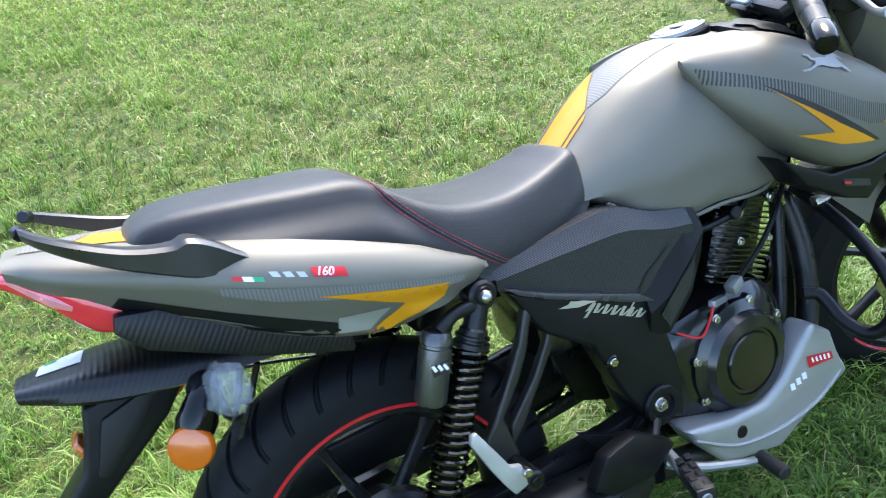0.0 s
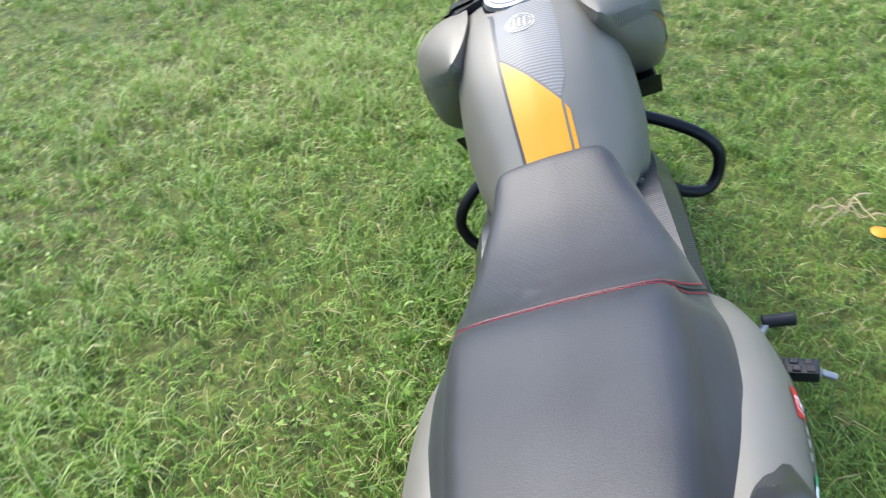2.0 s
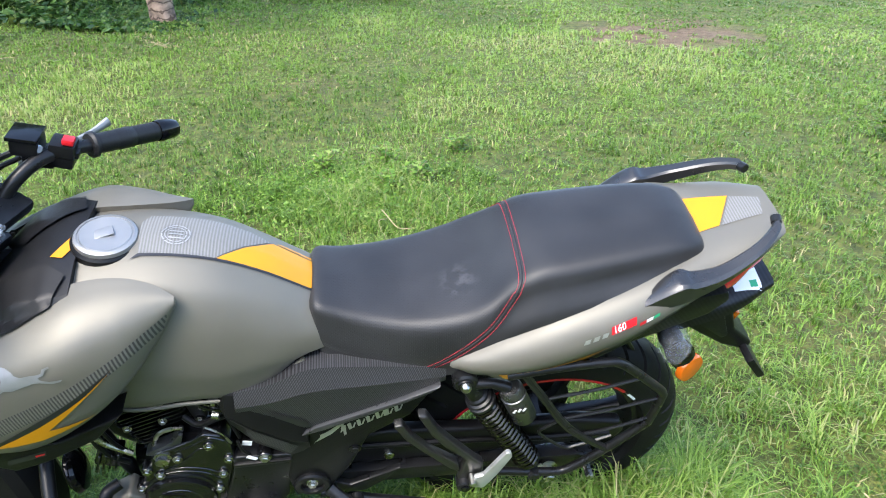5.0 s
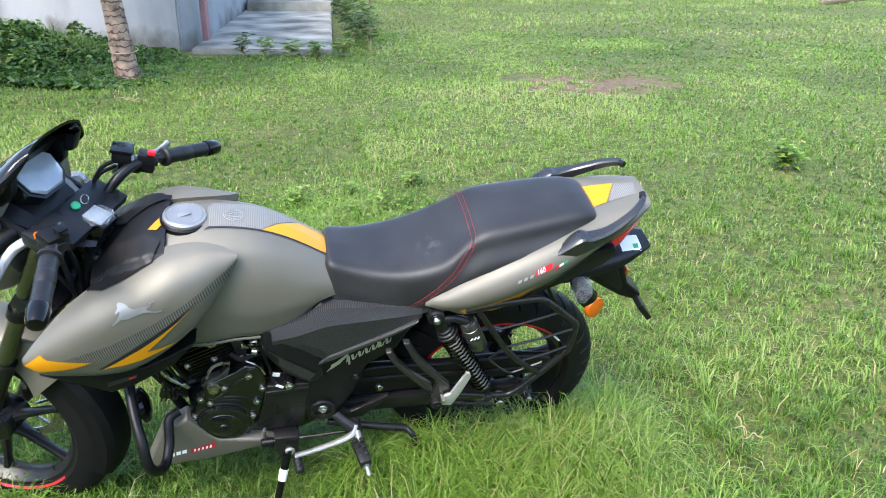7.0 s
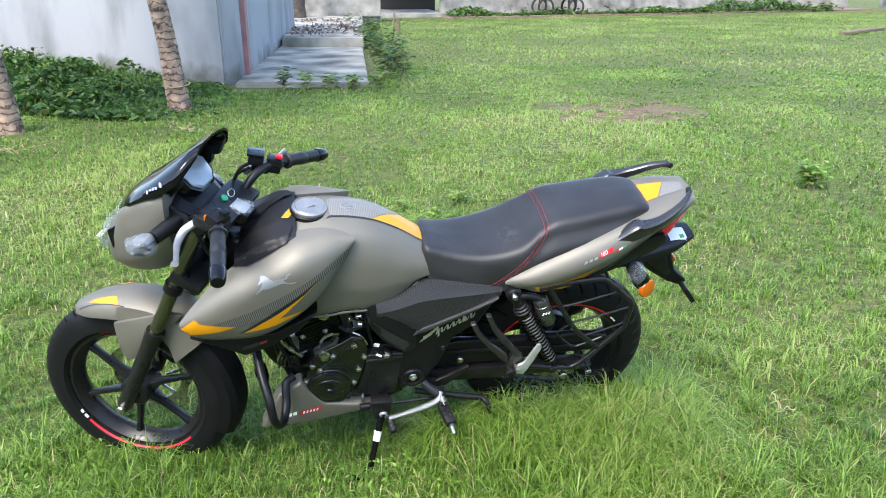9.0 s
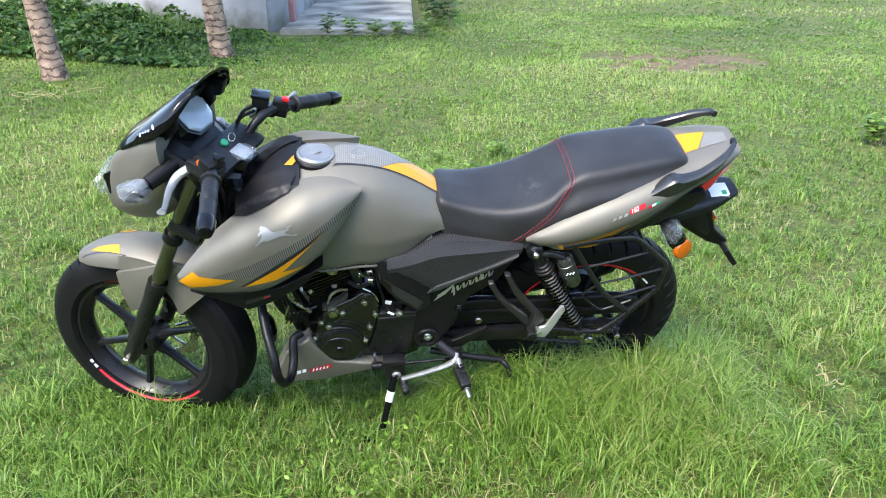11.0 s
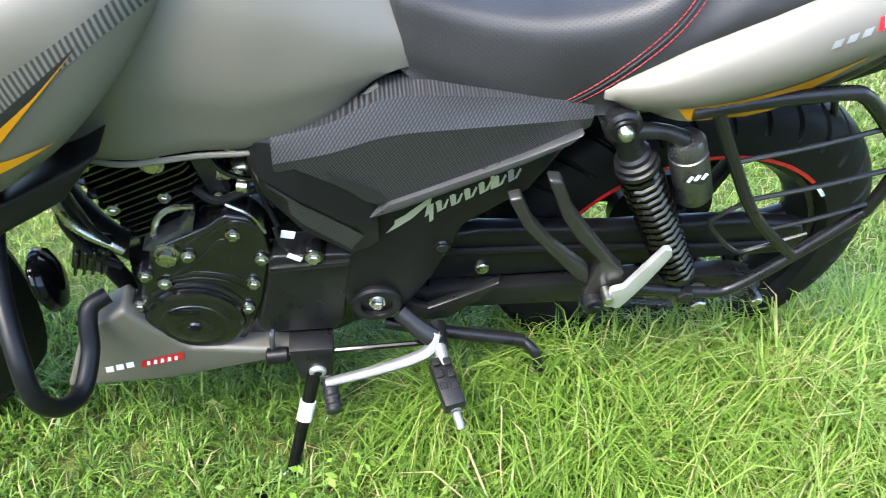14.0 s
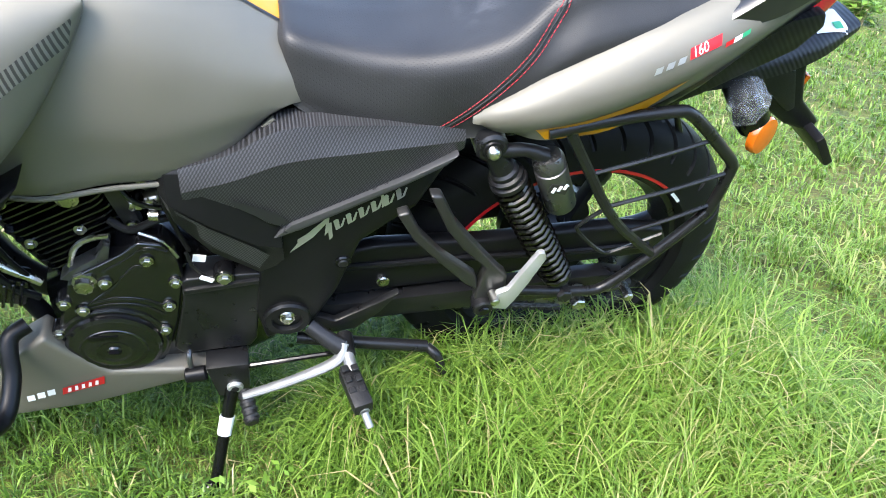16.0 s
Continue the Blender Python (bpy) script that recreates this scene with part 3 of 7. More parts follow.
def wheel(name, c, radius, half, rim, spokes, turn, move, grooves, disc_side, tapes, flank=False):
    """Cast wheel: tyre with cut tread, rim with red tape, spokes, hub, brake disc."""
    w = part(name, ring_mesh(c, [(0.040, -0.045), (0.046, -0.04), (0.046, 0.04), (0.040, 0.045), (0.02, 0.045), (0.02, -0.045)], 32), "black_metal", bike)
    move(w)
    prof = []
    for i in range(25):
        a = math.pi * (i / 24)
        y = -half * math.cos(a)
        r = rim + 0.006 + (radius - rim - 0.006) * math.sin(a) ** 0.62
        prof.append((r, y))
    prof += [(rim - 0.004, half * 0.78), (rim - 0.004, -half * 0.78)]

    def cut(a, k, y):
        """Slanting grooves; the mesh itself slants with them, so their edges stay clean."""
        if k > 24:
            return 0
        u = y / half
        turn_ = -abs(u) * 0.95 * 2 * math.pi / grooves
        side = round(a / (2 * math.pi) * grooves * 16) % 16 in (7, 8) and 0.12 < abs(u) < (0.93 if grooves < 40 else 0.70)
        b = math.pi * k / 24
        return (-0.006 * math.sin(b), 0.006 * math.cos(b), turn_) if side else (0.0, 0.0, turn_)
    ob = part("tyre", ring_mesh(c, prof, grooves * 16, cut), "rubber", w, sharp=28)
    move(ob)
    hw = half * 0.62
    rimp = [(rim + 0.006, -hw - 0.004), (rim + 0.006, -hw), (rim - 0.012, -hw + 0.006), (rim - 0.022, -hw * 0.3), (rim - 0.024, 0), (rim - 0.022, hw * 0.3),
            (rim - 0.012, hw - 0.006), (rim + 0.006, hw), (rim + 0.006, hw + 0.004), (rim - 0.014, hw + 0.005), (rim - 0.032, hw * 0.35), (rim - 0.034, 0),
            (rim - 0.032, -hw * 0.35), (rim - 0.014, -hw - 0.005)]
    move(part("rim", ring_mesh(c, rimp, 96), "black_metal", w))
    for s in (-1, 1):
        y = s * (half * 0.80)
        band = [(rim - 0.0016, s * (half * 0.83 + 0.002)), (rim + 0.0026, s * (half * 0.92 + 0.002)), (rim + 0.0026, s * (half * 0.92 - 0.003)), (rim - 0.0016, s * (half * 0.83 - 0.003))]
        if flank:
            band = [(rim + 0.003, s * (half + 0.0010)), (rim + 0.0085, s * (half + 0.0012)), (rim + 0.0085, s * (half - 0.003)), (rim + 0.003, s * (half - 0.004))]
        for lo, hi, col in tapes:
            bm = bmesh.new()
            m = 60
            a0, a1 = radians(lo), radians(hi)
            pr = None
            for i in range(m + 1):
                a = a0 + (a1 - a0) * i / m
                q = [bm.verts.new((c[0] + r * math.cos(a), c[1] + yy, c[2] + r * math.sin(a))) for r, yy in band]
                if pr:
                    for k in range(4):
                        bm.faces.new((pr[k], pr[(k + 1) % 4], q[(k + 1) % 4], q[k]))
                pr = q
            move(part("rim_tape", bm, col, w, "red rim tape"))
    for i in range(spokes):
        a = turn + 2 * math.pi * i / spokes
        d = Vector((math.cos(a), 0, math.sin(a)))
        t = Vector((-d.z, 0, d.x))
        bm = bmesh.new()
        rings = []
        for r, wd, dp in ((0.030, 0.014, 0.024), (0.075, 0.0095, 0.014), (rim - 0.06, 0.0078, 0.011), (rim - 0.02, 0.012, 0.014)):
            o = Vector(c) + d * r
            rings.append([bm.verts.new(o + t * (wd * px) + Vector((0, dp * py, 0))) for px, py in ((-1, -0.5), (-0.6, -1), (0.6, -1), (1, -0.5), (1, 0.5), (0.6, 1), (-0.6, 1), (-1, 0.5))])
        for p, q in zip(rings, rings[1:]):
            for k in range(8):
                bm.faces.new((p[k], p[(k + 1) % 8], q[(k + 1) % 8], q[k]))
        move(part("spoke", bm, "black_metal", w))
    yd = disc_side * 0.062
    if disc_side:
        def petal(a, k, y):
            return 0.006 * math.cos(9 * a) if k in (0, 3) else 0
        bm = ring_mesh((c[0], yd, c[2]), [(0.128, -0.002), (0.098, -0.002), (0.098, 0.002), (0.128, 0.002)], 108, petal)
        for i in range(6):
            a = i * math.pi / 3
            rod((c[0] + 0.05 * math.cos(a), yd, c[2] + 0.05 * math.sin(a)), (c[0] + 0.104 * math.cos(a + 0.25), yd, c[2] + 0.104 * math.sin(a + 0.25)), 0.005, 8, bm=bm)
        move(part("brake_disc", bm, "steel", w, "petal brake disc"))
    move(part("axle", rod((c[0], -0.10, c[2]), (c[0], 0.10, c[2]), 0.009), "steel", w))
    return w


def stay(ob):
    return ob


def turned(ob):
    ob.data.transform(STEER)
    return ob


FW, RW = (-1.283, 0, 0.262), (0, 0, 0.304)
front_wheel = wheel("front_wheel", FW, 0.297, 0.046, 0.216, 6, 0.35, turned, 44, 1, ((-141, -42, "red"), (-147, -143.5, "white"), (-152, -149, "white"), (60, 110, "red")))
rear_wheel = wheel("rear_wheel", RW, 0.304, 0.062, 0.214, 6, 0.2, stay, 34, 0, ((48, 178, "red"), (38, 45, "white")), True)
part("drum_brake", lathe((0, 0.045, 0.304), (0, 0.088, 0.304), [(0, 0.085), (0.5, 0.085), (0.8, 0.07), (1, 0.03)], 32), "black_metal", rear_wheel)
part("sprocket", ring_mesh((0, -0.075, 0.304), [(0.088, -0.003), (0.06, -0.003), (0.06, 0.003), (0.088, 0.003)], 84, lambda a, k, y: 0.005 * math.cos(42 * a) if k in (0, 3) else 0), "steel", rear_wheel)

# ---- tank and body ----
def crisp(stations, f):
    """Keeps the sides of each outline straight and its corners tight."""
    out = []
    for x, o in stations:
        q = [o[0]]
        for (a, b), (c, d) in zip(o, o[1:]):
            q += [(a + (c - a) * f, b + (d - b) * f), (c + (a - c) * f, d + (b - d) * f)]
        out.append((x, q + [o[-1]]))
    return out


tank_bm = skin(crisp([
    (-0.425, [(0, 0.768), (0.045, 0.764), (0.075, 0.745), (0.092, 0.715), (0.09, 0.70), (0, 0.70)]),
    (-0.45, [(0, 0.788), (0.045, 0.783), (0.083, 0.755), (0.103, 0.715), (0.098, 0.695), (0, 0.69)]),
    (-0.51, [(0, 0.832), (0.05, 0.825), (0.095, 0.785), (0.122, 0.72), (0.116, 0.676), (0.113, 0.656), (0.096, 0.651), (0, 0.655)]),
    (-0.58, [(0, 0.868), (0.055, 0.86), (0.102, 0.825), (0.135, 0.73), (0.129, 0.650), (0.125, 0.627), (0.100, 0.622), (0, 0.64)]),
    (-0.66, [(0, 0.885), (0.06, 0.877), (0.108, 0.845), (0.14, 0.74), (0.133, 0.650), (0.129, 0.625), (0.102, 0.620), (0, 0.64)]),
    (-0.74, [(0, 0.884), (0.06, 0.878), (0.112, 0.85), (0.14, 0.75), (0.133, 0.640), (0.129, 0.616), (0.102, 0.612), (0, 0.64)]),
    (-0.82, [(0, 0.868), (0.06, 0.862), (0.11, 0.835), (0.135, 0.75), (0.121, 0.652), (0.117, 0.629), (0.095, 0.626), (0, 0.65)]),
    (-0.88, [(0, 0.83), (0.05, 0.825), (0.09, 0.80), (0.11, 0.74), (0.09, 0.66), (0, 0.68)]),
], 0.30), 34, 6)
tank = part("fuel_tank", tank_bm, "paint", bike, "satin grey fuel tank")
for s in (-1, 1):
    part("tank_lip", tube([(-0.80, s * 0.116, 0.622), (-0.74, s * 0.128, 0.614), (-0.66, s * 0.128, 0.622), (-0.58, s * 0.124, 0.624), (-0.51, s * 0.114, 0.652), (-0.46, s * 0.101, 0.690)], 0.0036, 8, 6), "paint", tank)
shrouds = {}
for s in (-1, 1):
    st = [
        (-0.632, [(0.108, 0.862), (0.112, 0.861), (0.116, 0.857), (0.117, 0.852), (0.113, 0.847), (0.106, 0.852)]),
        (-0.665, [(0.09, 0.872), (0.115, 0.868), (0.135, 0.85), (0.143, 0.828), (0.135, 0.79), (0.09, 0.80)]),
        (-0.72, [(0.08, 0.878), (0.125, 0.872), (0.165, 0.845), (0.183, 0.79), (0.174, 0.726), (0.10, 0.73)]),
        (-0.79, [(0.085, 0.870), (0.145, 0.862), (0.193, 0.83), (0.207, 0.752), (0.193, 0.664), (0.10, 0.67)]),
        (-0.88, [(0.10, 0.832), (0.16, 0.82), (0.201, 0.785), (0.211, 0.705), (0.198, 0.612), (0.11, 0.622)]),
        (-0.98, [(0.125, 0.77), (0.175, 0.757), (0.203, 0.72), (0.206, 0.660), (0.185, 0.602), (0.13, 0.61)]),
        (-1.05, [(0.16, 0.71), (0.182, 0.70), (0.195, 0.68), (0.196, 0.650), (0.187, 0.622), (0.165, 0.63)]),
        (-1.085, [(0.178, 0.673), (0.183, 0.671), (0.186, 0.667), (0.187, 0.660), (0.184, 0.654), (0.178, 0.658)]),
    ]
    st = [(x, [(s * y, z) for y, z in o + o[:1]]) for x, o in st]
    shrouds[s] = part("tank_shroud", skin(crisp(st, 0.24), 40, 6, mirror=False), "paint", bike, "satin grey tank shroud with stripes", sharp=50)
# black cover between tank and handlebar
cover = part("tank_front_cover", loft([
    (-0.778, [(0, 0.884), (0.05, 0.883), (0.102, 0.872), (0.124, 0.855), (0.118, 0.84), (0, 0.83), (-0.118, 0.84), (-0.124, 0.855), (-0.102, 0.872), (-0.05, 0.883)]),
    (-0.82, [(0, 0.881), (0.052, 0.880), (0.112, 0.868), (0.138, 0.838), (0.122, 0.80), (0, 0.80), (-0.122, 0.80), (-0.138, 0.838), (-0.112, 0.868), (-0.052, 0.880)]),
    (-0.875, [(0, 0.858), (0.055, 0.860), (0.108, 0.845), (0.136, 0.795), (0.115, 0.74), (0, 0.74), (-0.115, 0.74), (-0.136, 0.795), (-0.108, 0.845), (-0.055, 0.860)]),
    (-0.94, [(0, 0.795), (0.05, 0.805), (0.09, 0.79), (0.122, 0.73), (0.10, 0.67), (0, 0.67), (-0.10, 0.67), (-0.122, 0.73), (-0.09, 0.79), (-0.05, 0.805)]),
], 5), "cover", bike, "matte black tank cover", sharp=18)
# filler cap
cap = part("fuel_cap", lathe((-0.742, -0.002, 0.872), (-0.740, -0.002, 0.8955), [(0, 0.047), (0.6, 0.047), (0.86, 0.0455), (0.93, 0.041), (0.87, 0.0405), (0.88, 0.0385), (0.96, 0.037), (0.97, 0.0)], 40), "cap", bike, "brushed silver fuel cap")
part("cap_gasket", lathe((-0.742, -0.002, 0.870), (-0.7405, -0.002, 0.8865), [(0, 0.052), (0.8, 0.052), (1, 0.049)], 40), "black", cap)
part("key_flap", box((-0.745, -0.002, 0.8955), (0.034, 0.020, 0.0024), 0.001, (0, -4, 20)), "cap", cap)
T = [tank.data]
# stripes on the tank's back
decal("tank_stripe", [(-0.432, -0.030), (-0.580, -0.036), (-0.501, 0.033), (-0.43, 0.031)], "yellow", bike, T, 1, 2, 0.0016, "yellow tank stripe")
decal("tank_stripe", [(-0.43, 0.0345), (-0.497, 0.0365), (-0.489, 0.0415), (-0.43, 0.0405)], "yellow", bike, T, 1, 2, 0.0016, "thin yellow line")
decal("carbon_panel", [(-0.583, -0.036), (-0.505, 0.034), (-0.535, 0.046), (-0.60, 0.052), (-0.683, 0.050), (-0.695, 0.03), (-0.690, -0.036)], "weave_grey", bike, T, 1, 2, 0.0012, "grey pin-striped film")
decal("tank_line", [(-0.43, -0.0345), (-0.575, -0.040), (-0.685, -0.042), (-0.70, -0.047), (-0.69, -0.037), (-0.575, -0.0355), (-0.43, -0.031)], "line", bike, T, 1, 2, 0.002, "dark pin line", cell=0.006)
EX, EY = -0.640, 0.002
for r0, r1 in ((0.0215, 0.0195), (0.0165, 0.0150)):
    for k in range(8):
        a0, a1 = 2 * math.pi * k / 8, 2 * math.pi * (k + 0.86) / 8
        decal("badge_ring", [(EX + r * math.cos(a), EY + r * math.sin(a)) for r, a in ((r0, a0), (r0, (a0 + a1) / 2), (r0, a1), (r1, a1), (r1, (a0 + a1) / 2), (r1, a0))], "paint_light", bike, T, 1, 2, 0.0024, cell=0.008)
for k in range(3):
    decal("badge_mark", [(EX - 0.010, EY - 0.009 + 0.0075 * k), (EX + 0.011, EY - 0.010 + 0.0075 * k), (EX + 0.011, EY - 0.0075 + 0.0075 * k), (EX - 0.010, EY - 0.0065 + 0.0075 * k)], "paint_light", bike, T, 1, 2, 0.0024, cell=0.008)
decal("cap_stripe", [(-0.815, -0.036), (-0.796, -0.040), (-0.782, -0.014), (-0.780, 0.006), (-0.792, 0.004)], "yellow", bike, [tank.data, cover.data], 1, 2, 0.0018, "small yellow mark")
for s in (-1, 1):
    part("cover_wing", decal_mesh(prism_top([(-0.868, s * 0.010), (-0.832, s * 0.040), (-0.786, s * 0.074), (-0.801, s * 0.122), (-0.850, s * 0.138), (-0.905, s * 0.142), (-0.94, s * 0.12), (-0.95, s * 0.08)]), [tank.data, cover.data, shrouds[s].data], 2, 1, 0.0045, 0.010), "cover", cover, sharp=30)
# stripes and emblem on the shrouds
for s in (-1, 1):
    SH = [shrouds[s].data]
    decal("front_stripe", [(-1.083, 0.662), (-1.045, 0.692), (-1.03, 0.682), (-0.945, 0.672), (-0.985, 0.655), (-1.06, 0.642)], "yellow", bike, SH, s, 1, 0.0014, "yellow nose stripe")
    decal("arrow_edge", [(-0.7170, 0.8000), (-0.7640, 0.7690), (-0.8450, 0.7130), (-0.9390, 0.6450), (-0.9290, 0.6450), (-0.8420, 0.7010), (-0.7630, 0.7580)], "line", bike, SH, s, 1, 0.0013, "dark stripe edge")
    decal("arrow_stripe", [(-0.7230, 0.7940), (-0.7630, 0.7600), (-0.8420, 0.7020), (-0.9280, 0.6460), (-0.8890, 0.6540), (-0.8450, 0.6660), (-0.7630, 0.7050), (-0.8020, 0.6960), (-0.8320, 0.6900), (-0.7750, 0.7460)], "yellow", bike, SH, s, 1, 0.0016, "yellow arrow stripe")
    decal("rib_film", [(-0.642, 0.846), (-0.69, 0.825), (-0.79, 0.778), (-0.90, 0.720), (-1.0, 0.682), (-1.0, 0.655), (-0.91, 0.680), (-0.80, 0.745), (-0.70, 0.80), (-0.652, 0.818)], "weave_dark", bike, SH, s, 1, 0.0009, "ribbed dark film")
    # sweeping metal badge, kept as a plain shape
    decal("metal_badge", [(-0.8836, 0.7712), (-0.8852, 0.7730), (-0.8751, 0.7837), (-0.8690, 0.7921), (-0.8664, 0.7985), (-0.8691, 0.8002), (-0.8727, 0.7957), (-0.8767, 0.7940), (-0.8760, 0.7974), (-0.8711, 0.8039), (-0.8720, 0.8095), (-0.8690, 0.8126), (-0.8600, 0.8136), (-0.8511, 0.8118), (-0.8468, 0.8083), (-0.8374, 0.8070), (-0.8459, 0.8046), (-0.8345, 0.8082), (-0.8242, 0.8112), (-0.8163, 0.8122), (-0.8084, 0.8146), (-0.8058, 0.8209), (-0.7966, 0.8244), (-0.7956, 0.8221), (-0.8025, 0.8188), (-0.8051, 0.8124), (-0.8137, 0.8085), (-0.8111, 0.8049), (-0.8001, 0.8018), (-0.7822, 0.8025), (-0.7857, 0.7989), (-0.7970, 0.7977), (-0.8125, 0.8005), (-0.8227, 0.7994), (-0.8410, 0.7916), (-0.8525, 0.7865), (-0.8661, 0.7847), (-0.8754, 0.7775)], "alloy", bike, SH, s, 1, 0.0026, "raised silver badge", cell=0.008)
# black lower fairing under the shrouds
for s in (-1, 1):
    fair = part("lower_fairing", prism([(-1.07, 0.615), (-0.95, 0.600), (-0.85, 0.612), (-0.765, 0.658), (-0.735, 0.678), (-0.79, 0.612), (-0.88, 0.558), (-0.935, 0.538), (-1.0, 0.578)], s * 0.12, s * 0.180, 0.008, 3), "black", bike, "black lower fairing")
    decal("small_label", [(-0.94, 0.560), (-0.875, 0.582), (-0.872, 0.596), (-0.937, 0.574)], "line", bike, [fair.data], s, 1, 0.0015)
    decal("small_label", [(-0.892, 0.580), (-0.876, 0.5855), (-0.875, 0.590), (-0.891, 0.585)], "red", bike, [fair.data], s, 1, 0.0022, "red label")

# ---- seat ----
def seat_section(x, top, w, shoulder, bottom, wb):
    w *= 0.95 if x < -0.15 else 0.86
    return (x, [(0, top), (w * 0.72, top - 0.003), (w * 0.95, top - 0.011), (w * 1.06, top - 0.012 - shoulder * 0.55), (max(wb, w * 1.1) * 1.005, (top - 0.012 - shoulder * 0.55 + bottom) / 2), (wb, bottom + 0.012), (wb * 0.96, bottom), (0, bottom)])


front_st = [
    seat_section(-0.446, 0.778, 0.070, 0.05, 0.712, 0.080),
    seat_section(-0.432, 0.786, 0.082, 0.045, 0.694, 0.090),
    seat_section(-0.39, 0.776, 0.092, 0.045, 0.676, 0.102),
    seat_section(-0.33, 0.768, 0.108, 0.05, 0.668, 0.115),
    seat_section(-0.27, 0.770, 0.122, 0.055, 0.664, 0.126),
    seat_section(-0.21, 0.784, 0.130, 0.06, 0.668, 0.134),
    seat_section(-0.165, 0.806, 0.130, 0.055, 0.70, 0.138),
]
rear_st = [
    seat_section(-0.125, 0.838, 0.126, 0.045, 0.735, 0.138),
    seat_section(-0.085, 0.862, 0.122, 0.04, 0.755, 0.138),
    seat_section(-0.02, 0.873, 0.120, 0.04, 0.775, 0.136),
    seat_section(0.07, 0.886, 0.112, 0.042, 0.80, 0.128),
    seat_section(0.14, 0.892, 0.102, 0.045, 0.822, 0.112),
    seat_section(0.18, 0.884, 0.090, 0.04, 0.832, 0.097),
    seat_section(0.198, 0.866, 0.075, 0.02, 0.838, 0.08),
]


def seam_x(z):
    """Where the seam crosses the height z: it sweeps forward down the flanks."""
    return -0.106 - 1.92 * max(0.0, 0.862 - z) ** 1.5


def seat_mesh(lo_keep):
    """The whole seat is one body; the panels part along a slanted seam."""
    bm = skin(front_st + rear_st, 30, 6)
    def seam(v):
        # the seam runs across the top and slopes forward down the flanks
        return v.x - seam_x(v.z)
    kill = [f for f in bm.faces if (seam(f.calc_center_median()) > 0) == lo_keep]
    bmesh.ops.delete(bm, geom=kill, context="FACES")
    return bm


seat = part("seat", seat_mesh(True), "seat_perf", bike, "black seat with perforated rider panel", sharp=60)
pillion = part("pillion_panel", seat_mesh(False), "seat", seat, "smooth black pillion panel", sharp=60)
part("seat_base", box((-0.1, 0, 0.70), (0.5, 0.16, 0.05), 0.01, (0, -14, 0)), "black", seat)
SE = [seat.data, pillion.data]
# double red stitching on either side of the seam, with a raised piping between
for off, mat, r in ((-0.0036, "stitch", 0.0006), (0.0036, "stitch", 0.0006), (0.0, "seat", 0.0013)):
    bm = bmesh.new()
    for s in (-1, 1):
        pts = []
        tree = [BVHTree.FromPolygons([v.co[:] for v in t.vertices], [p.vertices[:] for p in t.polygons]) for t in SE]
        last = None
        for k in range(24):
            y = 0.104 * k / 23
            z = 0.85
            for _ in range(5):
                o = Vector((seam_x(z) + off, s * y, 1.5))
                hits = [h for h in (t.ray_cast(o, Vector((0, 0, -1))) for t in tree) if h[0] is not None]
                if not hits:
                    break
                h = min(hits, key=lambda q: q[3])
                z = h[0].z
            if hits and z > 0.80:
                pts.append(h[0] + h[1] * 0.0004)
                last = z
        for k in range(24):
            z = last - 0.006 - (last - 0.682) * k / 23
            o = Vector((seam_x(z) + off, s * 1.0, z - off * 0.9))
            hits = [h for h in (t.ray_cast(o, Vector((0, -s, 0))) for t in tree) if h[0] is not None]
            if hits:
                h = min(hits, key=lambda q: q[3])
                if abs(h[0].y) > 0.06:
                    pts.append(h[0] + h[1] * 0.0004)
        if mat == "stitch":
            fine = resample(pts, max(8, int(sum((q - p).length for p, q in zip(pts, pts[1:])) / 0.0016)), 3)
            for k in range(0, len(fine) - 3, 4):
                tube(fine[k:k + 4], r, 5, 1, bm=bm)
        else:
            tube(pts, r, 6, 1, bm=bm)
    part("seam_stitching" if mat == "stitch" else "seam_piping", bm, mat, seat, "red seam stitching" if mat == "stitch" else "")

# ---- tail ----
tail = part("tail_fairing", skin([
    (-0.222, [(0, 0.70), (0.10, 0.702), (0.130, 0.702), (0.137, 0.699), (0.135, 0.695), (0.130, 0.690), (0, 0.69)]),
    (-0.19, [(0, 0.715), (0.12, 0.722), (0.150, 0.717), (0.158, 0.702), (0.150, 0.689), (0.135, 0.680), (0, 0.68)]),
    (-0.13, [(0, 0.735), (0.125, 0.758), (0.160, 0.748), (0.174, 0.715), (0.160, 0.690), (0.145, 0.668), (0, 0.675)]),
    (-0.05, [(0, 0.765), (0.12, 0.797), (0.162, 0.782), (0.178, 0.742), (0.158, 0.700), (0.135, 0.665), (0, 0.68)]),
    (0.05, [(0, 0.80), (0.112, 0.832), (0.150, 0.818), (0.168, 0.782), (0.150, 0.740), (0.125, 0.702), (0, 0.715)]),
    (0.14, [(0, 0.842), (0.10, 0.858), (0.126, 0.846), (0.143, 0.818), (0.128, 0.785), (0.105, 0.755), (0, 0.76)]),
    (0.20, [(0, 0.872), (0.07, 0.872), (0.103, 0.862), (0.120, 0.840), (0.108, 0.812), (0.09, 0.788), (0, 0.79)]),
    (0.27, [(0, 0.888), (0.055, 0.886), (0.085, 0.877), (0.096, 0.862), (0.087, 0.846), (0.07, 0.826), (0, 0.83)]),
    (0.325, [(0, 0.896), (0.035, 0.895), (0.055, 0.890), (0.060, 0.884), (0.056, 0.879), (0.05, 0.873), (0, 0.873)]),
], 24, 6), "paint", bike, "satin grey tail fairing", sharp=50)
TL = [tail.data]
